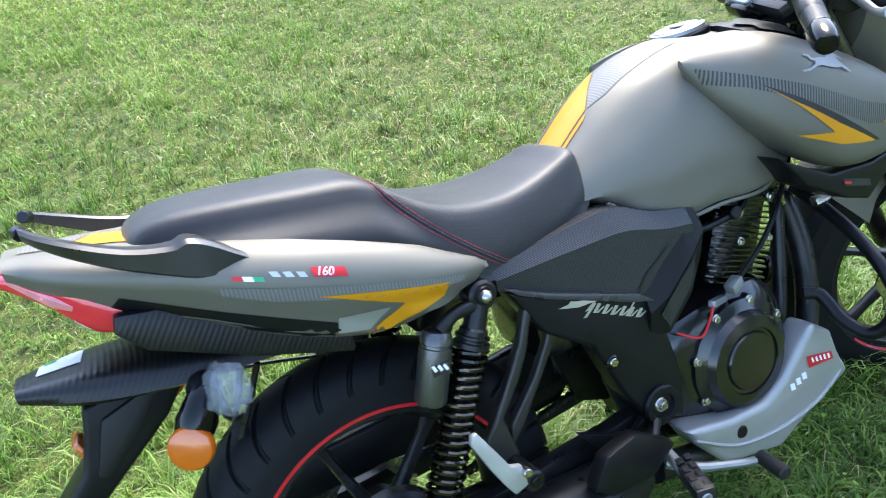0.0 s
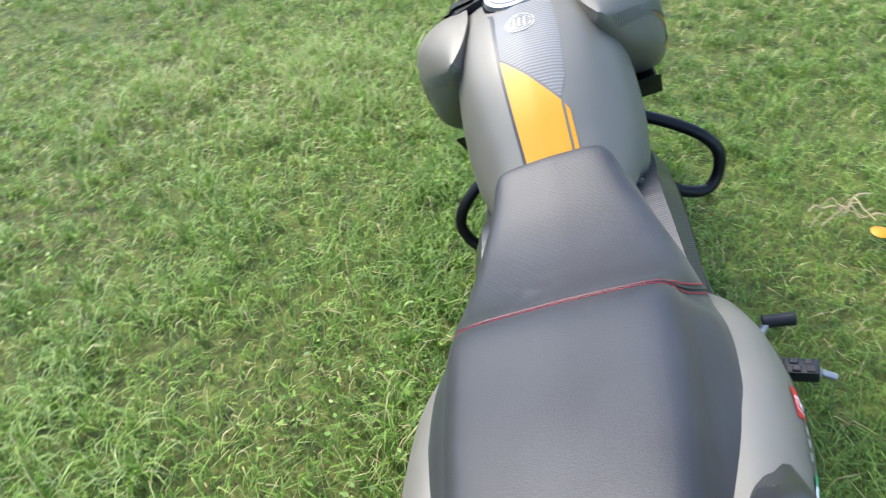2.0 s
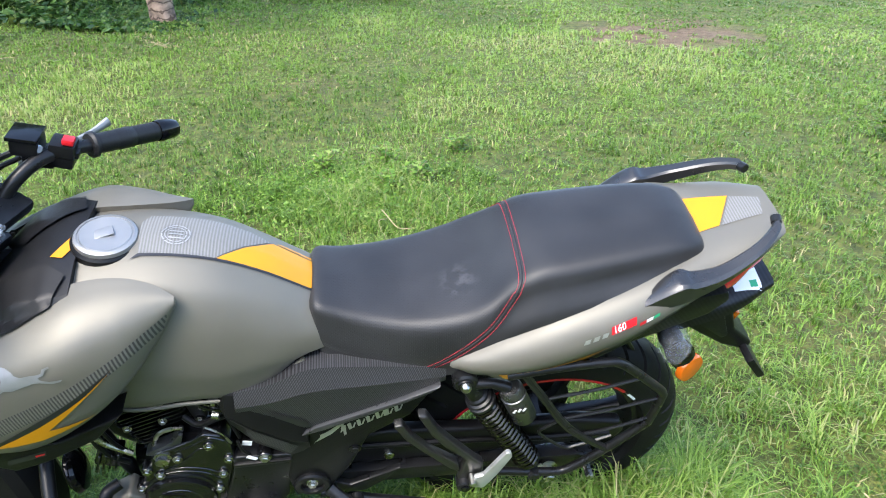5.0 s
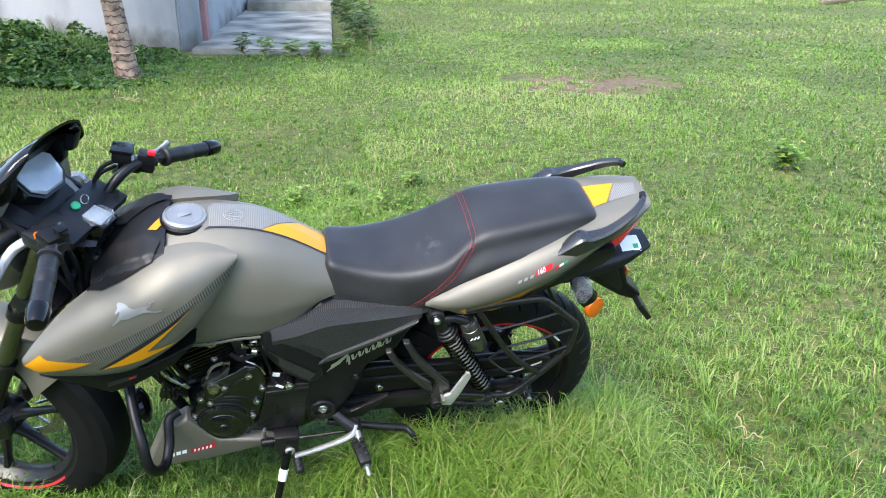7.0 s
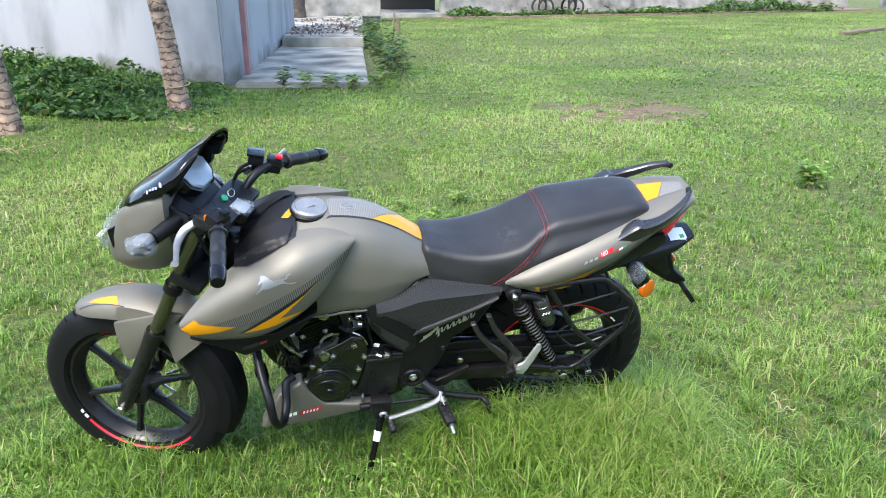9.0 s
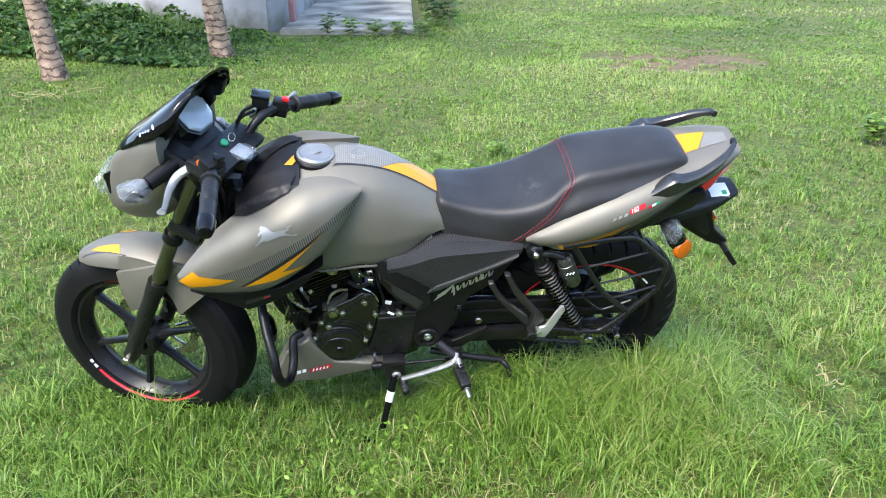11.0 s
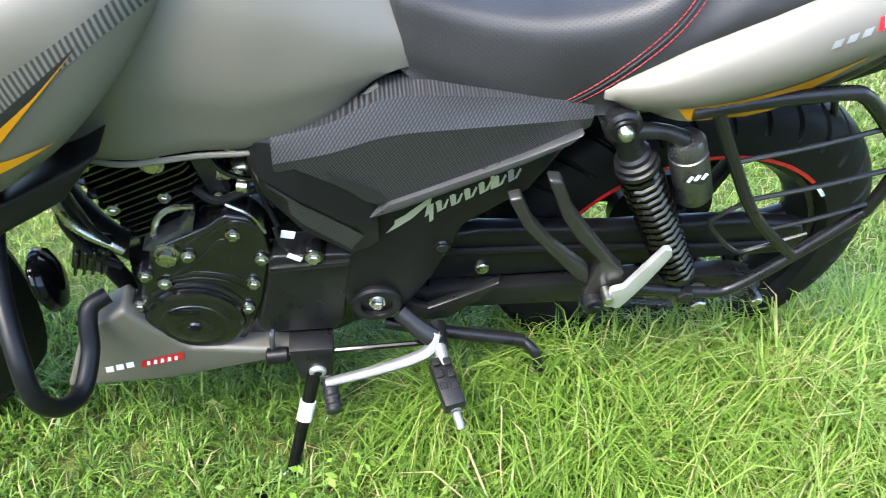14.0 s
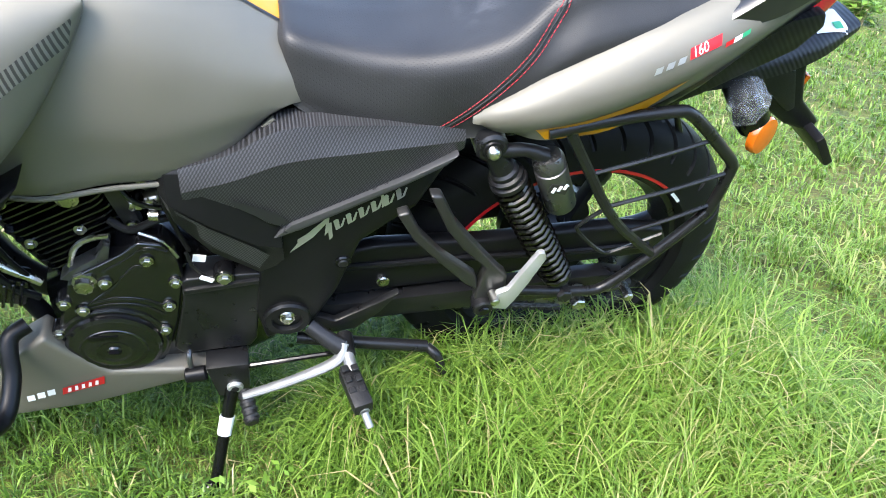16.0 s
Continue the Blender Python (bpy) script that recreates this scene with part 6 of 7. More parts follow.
def along(y, s, off=0.0):
    """A point of a fork leg at share s of its length."""
    o = Vector((FW[0], y, FW[2]))
    return o + RAKE * s + Vector((off, 0, 0))


for s in (-1, 1):
    y = s * 0.092
    slider = front("fork_slider", lathe(along(y, -0.02), along(y, 0.31), [(0, 0.016), (0.06, 0.023), (0.16, 0.0215), (0.8, 0.0225), (0.92, 0.0255), (1, 0.0255), (1, 0.018)], 24), "black_metal", bike, "black fork leg")
    front("axle_nut", rod(along(y, 0.0) - Vector((0, -s * 0.01, 0)), along(y, 0.0) + Vector((0, s * 0.036, 0)), 0.013, 6), "steel", slider)
    front("stanchion", rod(along(y, 0.30), along(y, 0.72), 0.0185, 20), "stanchion", slider, "polished olive fork tube")
    front("fork_clamp", lathe(along(y, 0.465), along(y, 0.49), [(0, 0.026), (1, 0.026)], 20), "black", slider)
yoke = front("lower_yoke", box(along(0, 0.505, 0.03), (0.09, 0.23, 0.032), 0.01, (0, 25.5, 0)), "black_metal", bike)
for s in (-1, 1):
    capf = front("fork_cap", lathe(along(s * 0.092, 0.690), along(s * 0.092, 0.722), [(0, 0.023), (0.5, 0.023), (0.6, 0.019), (0.9, 0.018), (1, 0.014)], 20), "black_gloss", bike)
    front("cap_bolt", rod(along(s * 0.092, 0.720), along(s * 0.092, 0.728), 0.009, 6), "black_metal", capf)
    clampf = front("bar_clamp", lathe(along(s * 0.092, 0.680), along(s * 0.092, 0.712), [(0, 0.025), (0.1, 0.027), (0.9, 0.027), (1, 0.024)], 20), "black_metal", bike)
    front("clamp_bolt", rod(along(s * 0.10, 0.698, 0.025), along(s * 0.10, 0.698, 0.033), 0.005, 6), "steel", clampf)
front("upper_yoke", box(along(0, 0.715, 0.03), (0.085, 0.225, 0.024), 0.008, (0, 25.5, 0)), "black_metal", bike)
caliper = front("brake_caliper", box((FW[0] + 0.085, 0.085, FW[2] + 0.085), (0.055, 0.04, 0.095), 0.012, (0, 40, 0)), "frame_grey", bike)
front("hose", tube([(FW[0] + 0.08, 0.10, FW[2] + 0.12), (-1.15, 0.11, 0.50), (-1.08, 0.09, 0.66), (-1.0, 0.06, 0.80)], 0.005, 8, 5), "black", caliper)
# mudguard: painted shell above, black flap behind
fst = []
for a, r, w, drop in ((118, 0.318, 0.040, 0.022), (110, 0.322, 0.056, 0.040), (98, 0.332, 0.066, 0.055), (84, 0.345, 0.070, 0.065), (70, 0.357, 0.072, 0.075), (56, 0.365, 0.074, 0.10), (44, 0.362, 0.076, 0.13)):
    ca, sa = math.cos(radians(a)), math.sin(radians(a))
    ring = []
    for q, (yy, dr) in enumerate(((0, 0), (w * 0.6, -0.004), (w * 0.94, -0.02), (w, -drop), (w - 0.006, -drop), (w * 0.86, -0.024), (w * 0.55, -0.010), (0, -0.007))):
        ring.append((yy, dr))
    fst.append((ca, sa, r, ring))
bm = bmesh.new()
rows = []
for ca, sa, r, ring in fst:
    full = ring[:4] + ring[4:]
    pts = [(yy, dr) for yy, dr in full]
    loop = pts + [(-yy, dr) for yy, dr in pts[-2:0:-1]]
    rows.append([Vector((FW[0] + (r + dr) * ca, yy, FW[2] + (r + dr) * sa)) for yy, dr in loop])
cols = [spline([rw[j] for rw in rows], 5) for j in range(len(rows[0]))]
grid = [[bm.verts.new(c[i]) for c in cols] for i in range(len(cols[0]))]
for i in range(len(grid) - 1):
    for j in range(len(cols)):
        k = (j + 1) % len(cols)
        bm.faces.new((grid[i][j], grid[i][k], grid[i + 1][k], grid[i + 1][j]))
bm.faces.new(grid[0])
bm.faces.new(grid[-1][::-1])
fender = part("front_mudguard", bm, "paint", bike, "satin grey front mudguard", sharp=50)
fd = [fender.data]
FM = []
for s in (-1, 1):
    FM.append(decal("mudguard_stripe", [(-1.375, s * 0.040), (-1.30, s * 0.034), (-1.285, s * 0.036), (-1.27, s * 0.061), (-1.32, s * 0.056)], "yellow", bike, fd, 1, 2, 0.0014, "yellow mudguard stripe"))
    FM.append(decal("mudguard_line", [(-1.44, s * 0.038), (-1.25, s * 0.064), (-1.25, s * 0.0665), (-1.44, s * 0.041)], "line", bike, fd, 1, 2, 0.0016, "dark pin line"))
for ob in [fender] + [o for o in FM if o]:
    ob.data.transform(STEER)
for s in (-1, 1):
    front("mudguard_wing", prism([(-1.285, 0.535), (-1.18, 0.57), (-1.12, 0.595), (-1.075, 0.592), (-1.095, 0.566), (-1.165, 0.515), (-1.238, 0.420), (-1.264, 0.408), (-1.28, 0.46)] if s < 0 else [(-1.285, 0.535), (-1.18, 0.57), (-1.12, 0.595), (-1.11, 0.570), (-1.18, 0.535), (-1.24, 0.500), (-1.275, 0.490)], s * 0.064, s * 0.078, 0.005, 2), "paint", fender)
bm = bmesh.new()
prev = None
for i in range(15):
    a = radians(62 - 81 * i / 14)
    r = 0.312 + 0.010 * math.sin(i / 14 * math.pi)
    row = [bm.verts.new((FW[0] + (r + d) * math.cos(a), yy, FW[2] + (r + d) * math.sin(a))) for yy, d in ((-0.058, -0.045), (-0.054, -0.012), (-0.038, 0.004), (0, 0.008), (0.038, 0.004), (0.054, -0.012), (0.058, -0.045), (0.053, -0.045), (0.049, -0.014), (0, 0.002), (-0.049, -0.014), (-0.053, -0.045))]
    if prev:
        for k in range(12):
            bm.faces.new((prev[k], prev[(k + 1) % 12], row[(k + 1) % 12], row[k]))
    prev = row
front("mudguard_flap", bm, "flap", fender, "black rear mudguard section")
# headlight cowl
cowl = front("headlight_cowl", skin(crisp([
    (-1.262, [(0, 0.835), (0.045, 0.83), (0.07, 0.80), (0.062, 0.76), (0.035, 0.74), (0, 0.738)]),
    (-1.235, [(0, 0.868), (0.06, 0.862), (0.095, 0.82), (0.09, 0.755), (0.055, 0.718), (0, 0.71)]),
    (-1.18, [(0, 0.915), (0.080, 0.918), (0.112, 0.912), (0.120, 0.86), (0.115, 0.77), (0.07, 0.715), (0, 0.705)]),
    (-1.11, [(0, 0.950), (0.095, 0.955), (0.124, 0.958), (0.135, 0.89), (0.124, 0.80), (0.08, 0.735), (0, 0.72)]),
    (-1.05, [(0, 0.955), (0.100, 0.965), (0.134, 0.982), (0.140, 0.93), (0.122, 0.84), (0.08, 0.78), (0, 0.77)]),
], 0.2), 30, 5), "paint", bike, "satin grey headlight cowl", sharp=55)
front("headlight", crumple((-1.252, 0, 0.80), (0.036, 0.092, 0.060), 2), "film", bike, "headlight still wrapped in crumpled clear plastic", sharp=3)
front("headlight_lens", lathe((-1.22, 0, 0.80), (-1.258, 0, 0.79), [(0, 0.06), (0.5, 0.058), (1, 0.03)], 24), "chrome", cowl)
for s in (-1, 1):
    front("pilot_lamp", prism([(-1.235, 0.845), (-1.20, 0.868), (-1.20, 0.835), (-1.225, 0.79)], s * 0.072, s * 0.104, 0.006), "black_gloss", cowl)
visor = front("visor", skin([
    (-1.212, [(0, 0.915), (0.03, 0.912), (0.060, 0.900), (0.068, 0.893), (0.063, 0.890), (0.055, 0.895), (0.03, 0.906), (0, 0.909)]),
    (-1.16, [(0, 0.962), (0.055, 0.958), (0.104, 0.940), (0.117, 0.926), (0.112, 0.923), (0.099, 0.934), (0.055, 0.952), (0, 0.956)]),
    (-1.10, [(0, 1.004), (0.066, 1.000), (0.120, 0.982), (0.135, 0.962), (0.130, 0.959), (0.115, 0.976), (0.066, 0.994), (0, 0.998)]),
    (-1.05, [(0, 1.040), (0.072, 1.038), (0.128, 1.016), (0.145, 0.984), (0.140, 0.981), (0.123, 1.010), (0.072, 1.032), (0, 1.034)]),
    (-1.00, [(0, 1.076), (0.075, 1.073), (0.124, 1.052), (0.139, 1.022), (0.134, 1.020), (0.119, 1.047), (0.075, 1.067), (0, 1.070)]),
    (-0.972, [(0, 1.094), (0.05, 1.091), (0.085, 1.080), (0.094, 1.068), (0.090, 1.066), (0.082, 1.075), (0.05, 1.085), (0, 1.088)]),
], 22, 5), "black_gloss", bike, "gloss black fly screen", sharp=50)
VZ = [visor.data]


def on_screen(pts):
    """Outline on the left flank of the fly screen, turned with the bar."""
    out = [STEER @ Vector((u, -0.135, v)) for u, v in pts]
    return [(p.x, p.z) for p in out]


for k in range(6):
    u, h = -1.108 + 0.0085 * k, 0.0045 + 0.007 * (k == 2)
    v = 0.972 + 0.0046 * k
    decal("screen_mark", on_screen([(u, v - h * 0.5), (u + 0.006, v - h * 0.5 + 0.003), (u + 0.006, v + h * 0.5 + 0.003), (u, v + h * 0.5)]), "silver", visor, VZ, -1, 1, 0.0012, cell=0.004)
decal("screen_mark", on_screen([(-1.050 + 0.0042 * math.cos(a * 0.7854), 1.006 + 0.0042 * math.sin(a * 0.7854)) for a in range(8)]), "silver", visor, VZ, -1, 1, 0.0012, cell=0.004)
# instrument pod
def both(half):
    return half + [(-y, z) for y, z in half[-2:0:-1]]


pod = front("instrument_pod", loft([
    (-1.10, both([(0, 0.975), (0.07, 0.970), (0.098, 0.945), (0.09, 0.90), (0, 0.89)])),
    (-1.045, both([(0, 0.955), (0.072, 0.952), (0.104, 0.935), (0.09, 0.885), (0, 0.875)])),
    (-0.985, both([(0, 0.912), (0.06, 0.908), (0.082, 0.895), (0.07, 0.868), (0, 0.86)])),
    (-0.955, both([(0, 0.880), (0.030, 0.876), (0.045, 0.868), (0.04, 0.855), (0, 0.85)])),
], 3), "black", bike, "black instrument housing", sharp=15)
front("instrument_collar", loft([
    (-1.06, both([(0, 0.925), (0.085, 0.920), (0.112, 0.905), (0.10, 0.885), (0, 0.88)])),
    (-1.00, both([(0, 0.895), (0.072, 0.890), (0.095, 0.876), (0.085, 0.858), (0, 0.85)])),
    (-0.97, both([(0, 0.876), (0.045, 0.872), (0.065, 0.864), (0.058, 0.850), (0, 0.845)])),
], 3), "cover", pod, sharp=15)
hexa = [(0.055, -0.02), (0.06, 0.02), (0.03, 0.045), (-0.03, 0.045), (-0.06, 0.02), (-0.055, -0.02), (-0.03, -0.04), (0.03, -0.04)]
own = bmesh.new()
tl = Matrix.Translation((-1.028, 0, 0.985)) @ Matrix.Rotation(radians(52), 4, "Y") @ Matrix.Rotation(radians(90), 4, "Z")
lo = [own.verts.new(tl @ Vector((x, y, -0.02))) for x, y in hexa]
hi = [own.verts.new(tl @ Vector((x, y, 0.008))) for x, y in hexa]
mid = [own.verts.new(tl @ Vector((x * 0.9, y * 0.9, 0.012))) for x, y in hexa]
own.faces.new(mid)
for a, b in ((lo, hi), (hi, mid)):
    for i in range(8):
        own.faces.new((a[i], a[(i + 1) % 8], b[(i + 1) % 8], b[i]))
own.faces.new(lo[::-1])
front("display", own, "screen", pod, "display under protective film")
bez = bmesh.new()
lo = [bez.verts.new(tl @ Vector((x * 1.22, y * 1.22, -0.03))) for x, y in hexa]
hi = [bez.verts.new(tl @ Vector((x * 1.16, y * 1.16, 0.004))) for x, y in hexa]
inn = [bez.verts.new(tl @ Vector((x * 1.0, y * 1.0, 0.004))) for x, y in hexa]
dn = [bez.verts.new(tl @ Vector((x * 1.0, y * 1.0, -0.01))) for x, y in hexa]
for a, b in ((lo, hi), (hi, inn), (inn, dn)):
    for i in range(8):
        bez.faces.new((a[i], a[(i + 1) % 8], b[(i + 1) % 8], b[i]))
bez.faces.new(lo[::-1])
bez.faces.new(dn)
front("display_bezel", bez, "black_gloss", pod, sharp=20)
front("display_hood", prism([(-1.09, 0.985), (-1.035, 1.045), (-1.02, 1.04), (-1.07, 0.975)], -0.075, 0.075, 0.004), "black", pod)
front("screen_mount", prism([(-1.10, 0.99), (-1.02, 1.045), (-0.985, 1.045), (-1.0, 1.005), (-1.03, 1.0), (-1.075, 0.965)], 0.085, 0.112, 0.005), "black", pod)
front("screen_mount", prism([(-1.10, 0.98), (-1.04, 1.02), (-1.03, 1.0), (-1.075, 0.955)], -0.112, -0.085, 0.005), "black", pod)
front("ignition_switch", lathe((-0.965, -0.01, 0.875), (-0.954, -0.01, 0.918), [(0, 0.030), (0.8, 0.026), (1, 0.020)], 20), "black", pod)
front("ignition_ring", lathe((-0.953, -0.010, 0.926), (-0.949, -0.011, 0.931), [(0, 0.0095), (0.8, 0.0095), (1, 0.008)], 20), "green", pod, "green key tag")
front("key", box((-0.952, -0.010, 0.922), (0.010, 0.003, 0.014), 0.001, (0, 20, 30)), "steel", pod)
front("key_ring", tube([(-0.938 + 0.009 * math.cos(a), 0.004 + 0.004 * math.sin(a), 0.938 + 0.009 * math.sin(a)) for a in (0, 1.05, 2.1, 3.14, 4.2, 5.24)], 0.0013, 6, 4, True), "steel", pod)
res = front("reservoir_lamp", prism([(-0.945, 0.872), (-0.935, 0.905), (-0.918, 0.906), (-0.882, 0.893), (-0.892, 0.872), (-0.92, 0.862)], -0.032, 0.030, 0.006, 2), "black_gloss", pod, "small clear wrapped gauge")
front("gauge_face", box((-0.913, -0.001, 0.9055), (0.042, 0.050, 0.006), 0.0015, (0, 20, 0)), "screen", pod)
front("gauge_wrap", crumple((-0.914, -0.001, 0.902), (0.034, 0.038, 0.018), 21, 0.10), "film", pod, "clear plastic wrap", sharp=3)
for yy, zz in ((0.035, 0.80), (-0.03, 0.79), (0.0, 0.78), (-0.055, 0.76), (0.06, 0.77)):
    front("wiring_loom", tube([(-0.985, yy, 0.86), (-0.955, yy * 1.3, zz), (-0.965, yy * 0.8, zz - 0.09)], 0.006, 8, 4), "black", pod)
for s in (-1, 1):
    front("cheek_panel", prism([(-1.12, 0.925), (-1.06, 0.945), (-1.01, 0.915), (-0.985, 0.885), (-1.03, 0.862), (-1.09, 0.872)], s * 0.098, s * 0.112, 0.005, 2), "cover", pod)
    front("cheek_fin", prism([(-1.075, 0.985), (-1.03, 1.035), (-1.012, 1.030), (-1.02, 0.985), (-1.05, 0.955)], s * 0.078, s * 0.100, 0.004), "black", pod)
front("yoke_cover", loft([(-0.99, both([(0, 0.880), (0.06, 0.876), (0.072, 0.862), (0, 0.855)])), (-0.95, both([(0, 0.876), (0.05, 0.874), (0.062, 0.858), (0, 0.85)])), (-0.905, both([(0, 0.862), (0.03, 0.860), (0.04, 0.852), (0, 0.846)]))], 3), "black_metal", pod, sharp=18)
# handlebar
for s in (-1, 1):
    bar = front("handlebar", tube([(-0.945, s * 0.085, 0.90), (-0.925, s * 0.11, 0.935), (-0.90, s * 0.16, 0.955), (-0.86, s * 0.25, 0.942), (-0.813, s * 0.368, 0.918)], 0.0115, 12, 5), "black_metal", bike, "black clip-on handlebar")
    a, b = Vector((-0.872, s * 0.225, 0.946)), Vector((-0.822, s * 0.345, 0.923))
    prof = [(0, 0.019), (0.03, 0.0225), (0.07, 0.0225), (0.09, 0.0165)]
    prof += [(0.10 + 0.025 * k, 0.0170 + 0.0005 * (k % 2)) for k in range(12)] + [(0.42, 0.0182), (0.60, 0.0184), (0.62, 0.0168)] + [(0.64 + 0.025 * k, 0.0170 + 0.0005 * (k % 2)) for k in range(12)] + [(0.95, 0.0175), (1, 0.0165)]
    grip = front("grip", lathe(a, b, prof, 18), "grip_rubber", bar, "ribbed rubber grip")
    front("bar_end", lathe(b, b.lerp(Vector((-0.806, s * 0.385, 0.914)), 1.0), [(0, 0.0185), (0.15, 0.020), (0.75, 0.018), (0.95, 0.015), (1, 0.010)], 18), "black_gloss", bar)
    c0 = Vector((-0.89, s * 0.185, 0.952))
    sw = front("switch_block", box(c0, (0.040, 0.046, 0.042), 0.007, (0, 15, s * 22)), "black", bar)
    front("switch_seam", box(c0, (0.042, 0.0475, 0.003), 0.001, (0, 15, s * 22)), "black_gloss", sw)
    front("switch_rocker", box(c0 + Vector((0.020, s * 0.006, -0.004)), (0.008, 0.020, 0.012), 0.003, (0, 15, s * 22)), "cover", sw)
    front("switch_button", box(c0 + Vector((0.018, -s * 0.004, 0.024)), (0.018, 0.020, 0.010), 0.003, (0, 15, s * 22)), "red" if s > 0 else "black_gloss", sw)
    if s < 0:
        front("switch_button", box(c0 + Vector((-0.022, -0.006, 0.010)), (0.014, 0.012, 0.016), 0.004), "amber", sw, "orange passing switch")
    front("lever_clamp", box((-0.925, s * 0.175, 0.945), (0.05, 0.04, 0.03), 0.008, (0, 10, s * 20)), "black_metal", bar)
    front("brake_lever" if s > 0 else "clutch_lever", tube([(-0.945, s * 0.170, 0.942), (-0.975, s * 0.188, 0.920), (-0.975, s * 0.225, 0.906), (-0.95, s * 0.28, 0.910), (-0.930, s * 0.32, 0.918), (-0.918, s * 0.350, 0.926)], [0.010, 0.011, 0.0085, 0.0065, 0.0062, 0.009], 10, 5, flat=0.7), "alloy", bar, "bare alloy lever")
    front("cable", tube([(-0.95, s * 0.16, 0.945), (-0.985, s * 0.13, 0.92), (-0.98, s * 0.10, 0.84), (-0.95, s * 0.07, 0.74)], 0.0045, 8, 5), "black", bar)
    # front indicators in wrap
    st = front("front_indicator", lathe((-1.03, s * 0.10, 0.905), (-1.065, s * 0.17, 0.88), [(0, 0.018), (0.5, 0.02), (1, 0.018)], 16), "black", bike)
    front("indicator_wrap", crumple((-1.085, s * 0.196, 0.868), (0.040, 0.028, 0.027), 7 + s, 0.12), "film", st, "indicator in crumpled clear wrap", sharp=3)
    front("lamp", prism([(-1.058, 0.872), (-1.068, 0.892), (-1.098, 0.890), (-1.120, 0.868), (-1.112, 0.850), (-1.078, 0.852)], s * 0.168, s * 0.210, 0.007, 2), "clear_lens", st, "clear wedge-shaped lamp")
    front("lamp_shell", prism([(-1.052, 0.868), (-1.070, 0.888), (-1.104, 0.862), (-1.104, 0.846), (-1.074, 0.848)], s * 0.162, s * 0.2135, 0.005, 2), "black_gloss", st)
front("master_cylinder", box((-0.93, 0.160, 0.974), (0.042, 0.052, 0.026), 0.005, (0, 10, 20)), "black", bike, "black brake fluid reservoir")
front("reservoir_lid", box((-0.929, 0.160, 0.990), (0.046, 0.056, 0.007), 0.002, (0, 10, 20)), "black_gloss", bike)
front("reservoir_window", rod((-0.906, 0.150, 0.972), (-0.902, 0.148, 0.972), 0.007, 14), "screen", bike)
front("brake_hose", tube([(-0.94, 0.135, 0.968), (-0.96, 0.11, 0.955), (-0.975, 0.085, 0.90), (-0.965, 0.06, 0.80)], 0.005, 8, 5), "black", bike)

# ---- buildings and trees behind ----
def slab(name, corners, z0, z1, material, label, category="", kind="structure", bevel=0.02):
    """A block with a four-cornered plan."""
    bm = bmesh.new()
    a = [bm.verts.new((x, y, z0)) for x, y in corners]
    b = [bm.verts.new((x, y, z1)) for x, y in corners]
    bm.faces.new(a[::-1])
    bm.faces.new(b)
    n = len(corners)
    for i in range(n):
        bm.faces.new((a[i], a[(i + 1) % n], b[(i + 1) % n], b[i]))
    if bevel:
        bmesh.ops.bevel(bm, geom=bm.edges[:], offset=bevel, segments=2, affect="EDGES", clamp_overlap=True)
    me = mesh_of(name, bm, True, 30)
    me.materials.append(M[material])
    return tagged(new(name, me), label, category or name.split("_")[0], kind=kind)


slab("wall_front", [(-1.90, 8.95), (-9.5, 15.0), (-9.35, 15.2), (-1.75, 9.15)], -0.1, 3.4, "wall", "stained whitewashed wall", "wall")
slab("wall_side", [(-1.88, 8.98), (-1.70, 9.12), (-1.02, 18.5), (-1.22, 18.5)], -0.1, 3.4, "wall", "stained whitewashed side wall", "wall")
slab("walkway", [(-1.75, 8.75), (0.08, 8.35), (0.42, 14.3), (-1.30, 14.7)], -0.1, 0.06, "walk", "weathered concrete walkway with dark moss", "walkway")
slab("walkway_step", [(-1.25, 14.5), (0.44, 14.1), (1.2, 25.0), (-1.1, 25.2)], -0.1, 0.24, "walk", "raised concrete walkway with litter", "walkway")
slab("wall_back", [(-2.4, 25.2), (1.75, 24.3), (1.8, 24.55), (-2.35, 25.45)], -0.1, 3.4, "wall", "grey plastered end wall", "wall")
slab("wall_plinth", [(-0.95, 24.72), (1.76, 24.14), (1.77, 24.32), (-0.94, 24.90)], 0.2, 0.85, "concrete", "grey band along the foot of the end wall", "plinth")
slab("wall_far", [(4.55, 28.6), (24.0, 30.5), (24.0, 30.8), (4.55, 28.9)], -0.1, 3.4, "concrete", "stained far wall", "wall")
# the porch's inner shade is painted into this wall's near-black colour
slab("wall_recess", [(1.5, 33.0), (5.0, 32.6), (5.0, 32.9), (1.5, 33.3)], -0.1, 3.4, "dark", "back wall of an open porch, shade in its colour", "wall")
slab("porch_floor", [(1.6, 28.0), (4.7, 27.8), (4.7, 32.6), (1.6, 33.0)], -0.1, 0.12, "concrete", "concrete porch floor", "floor")
slab("porch_roof", [(1.2, 27.4), (5.0, 27.2), (5.0, 33.2), (1.2, 33.4)], 3.0, 3.2, "concrete", "concrete porch roof", "roof")
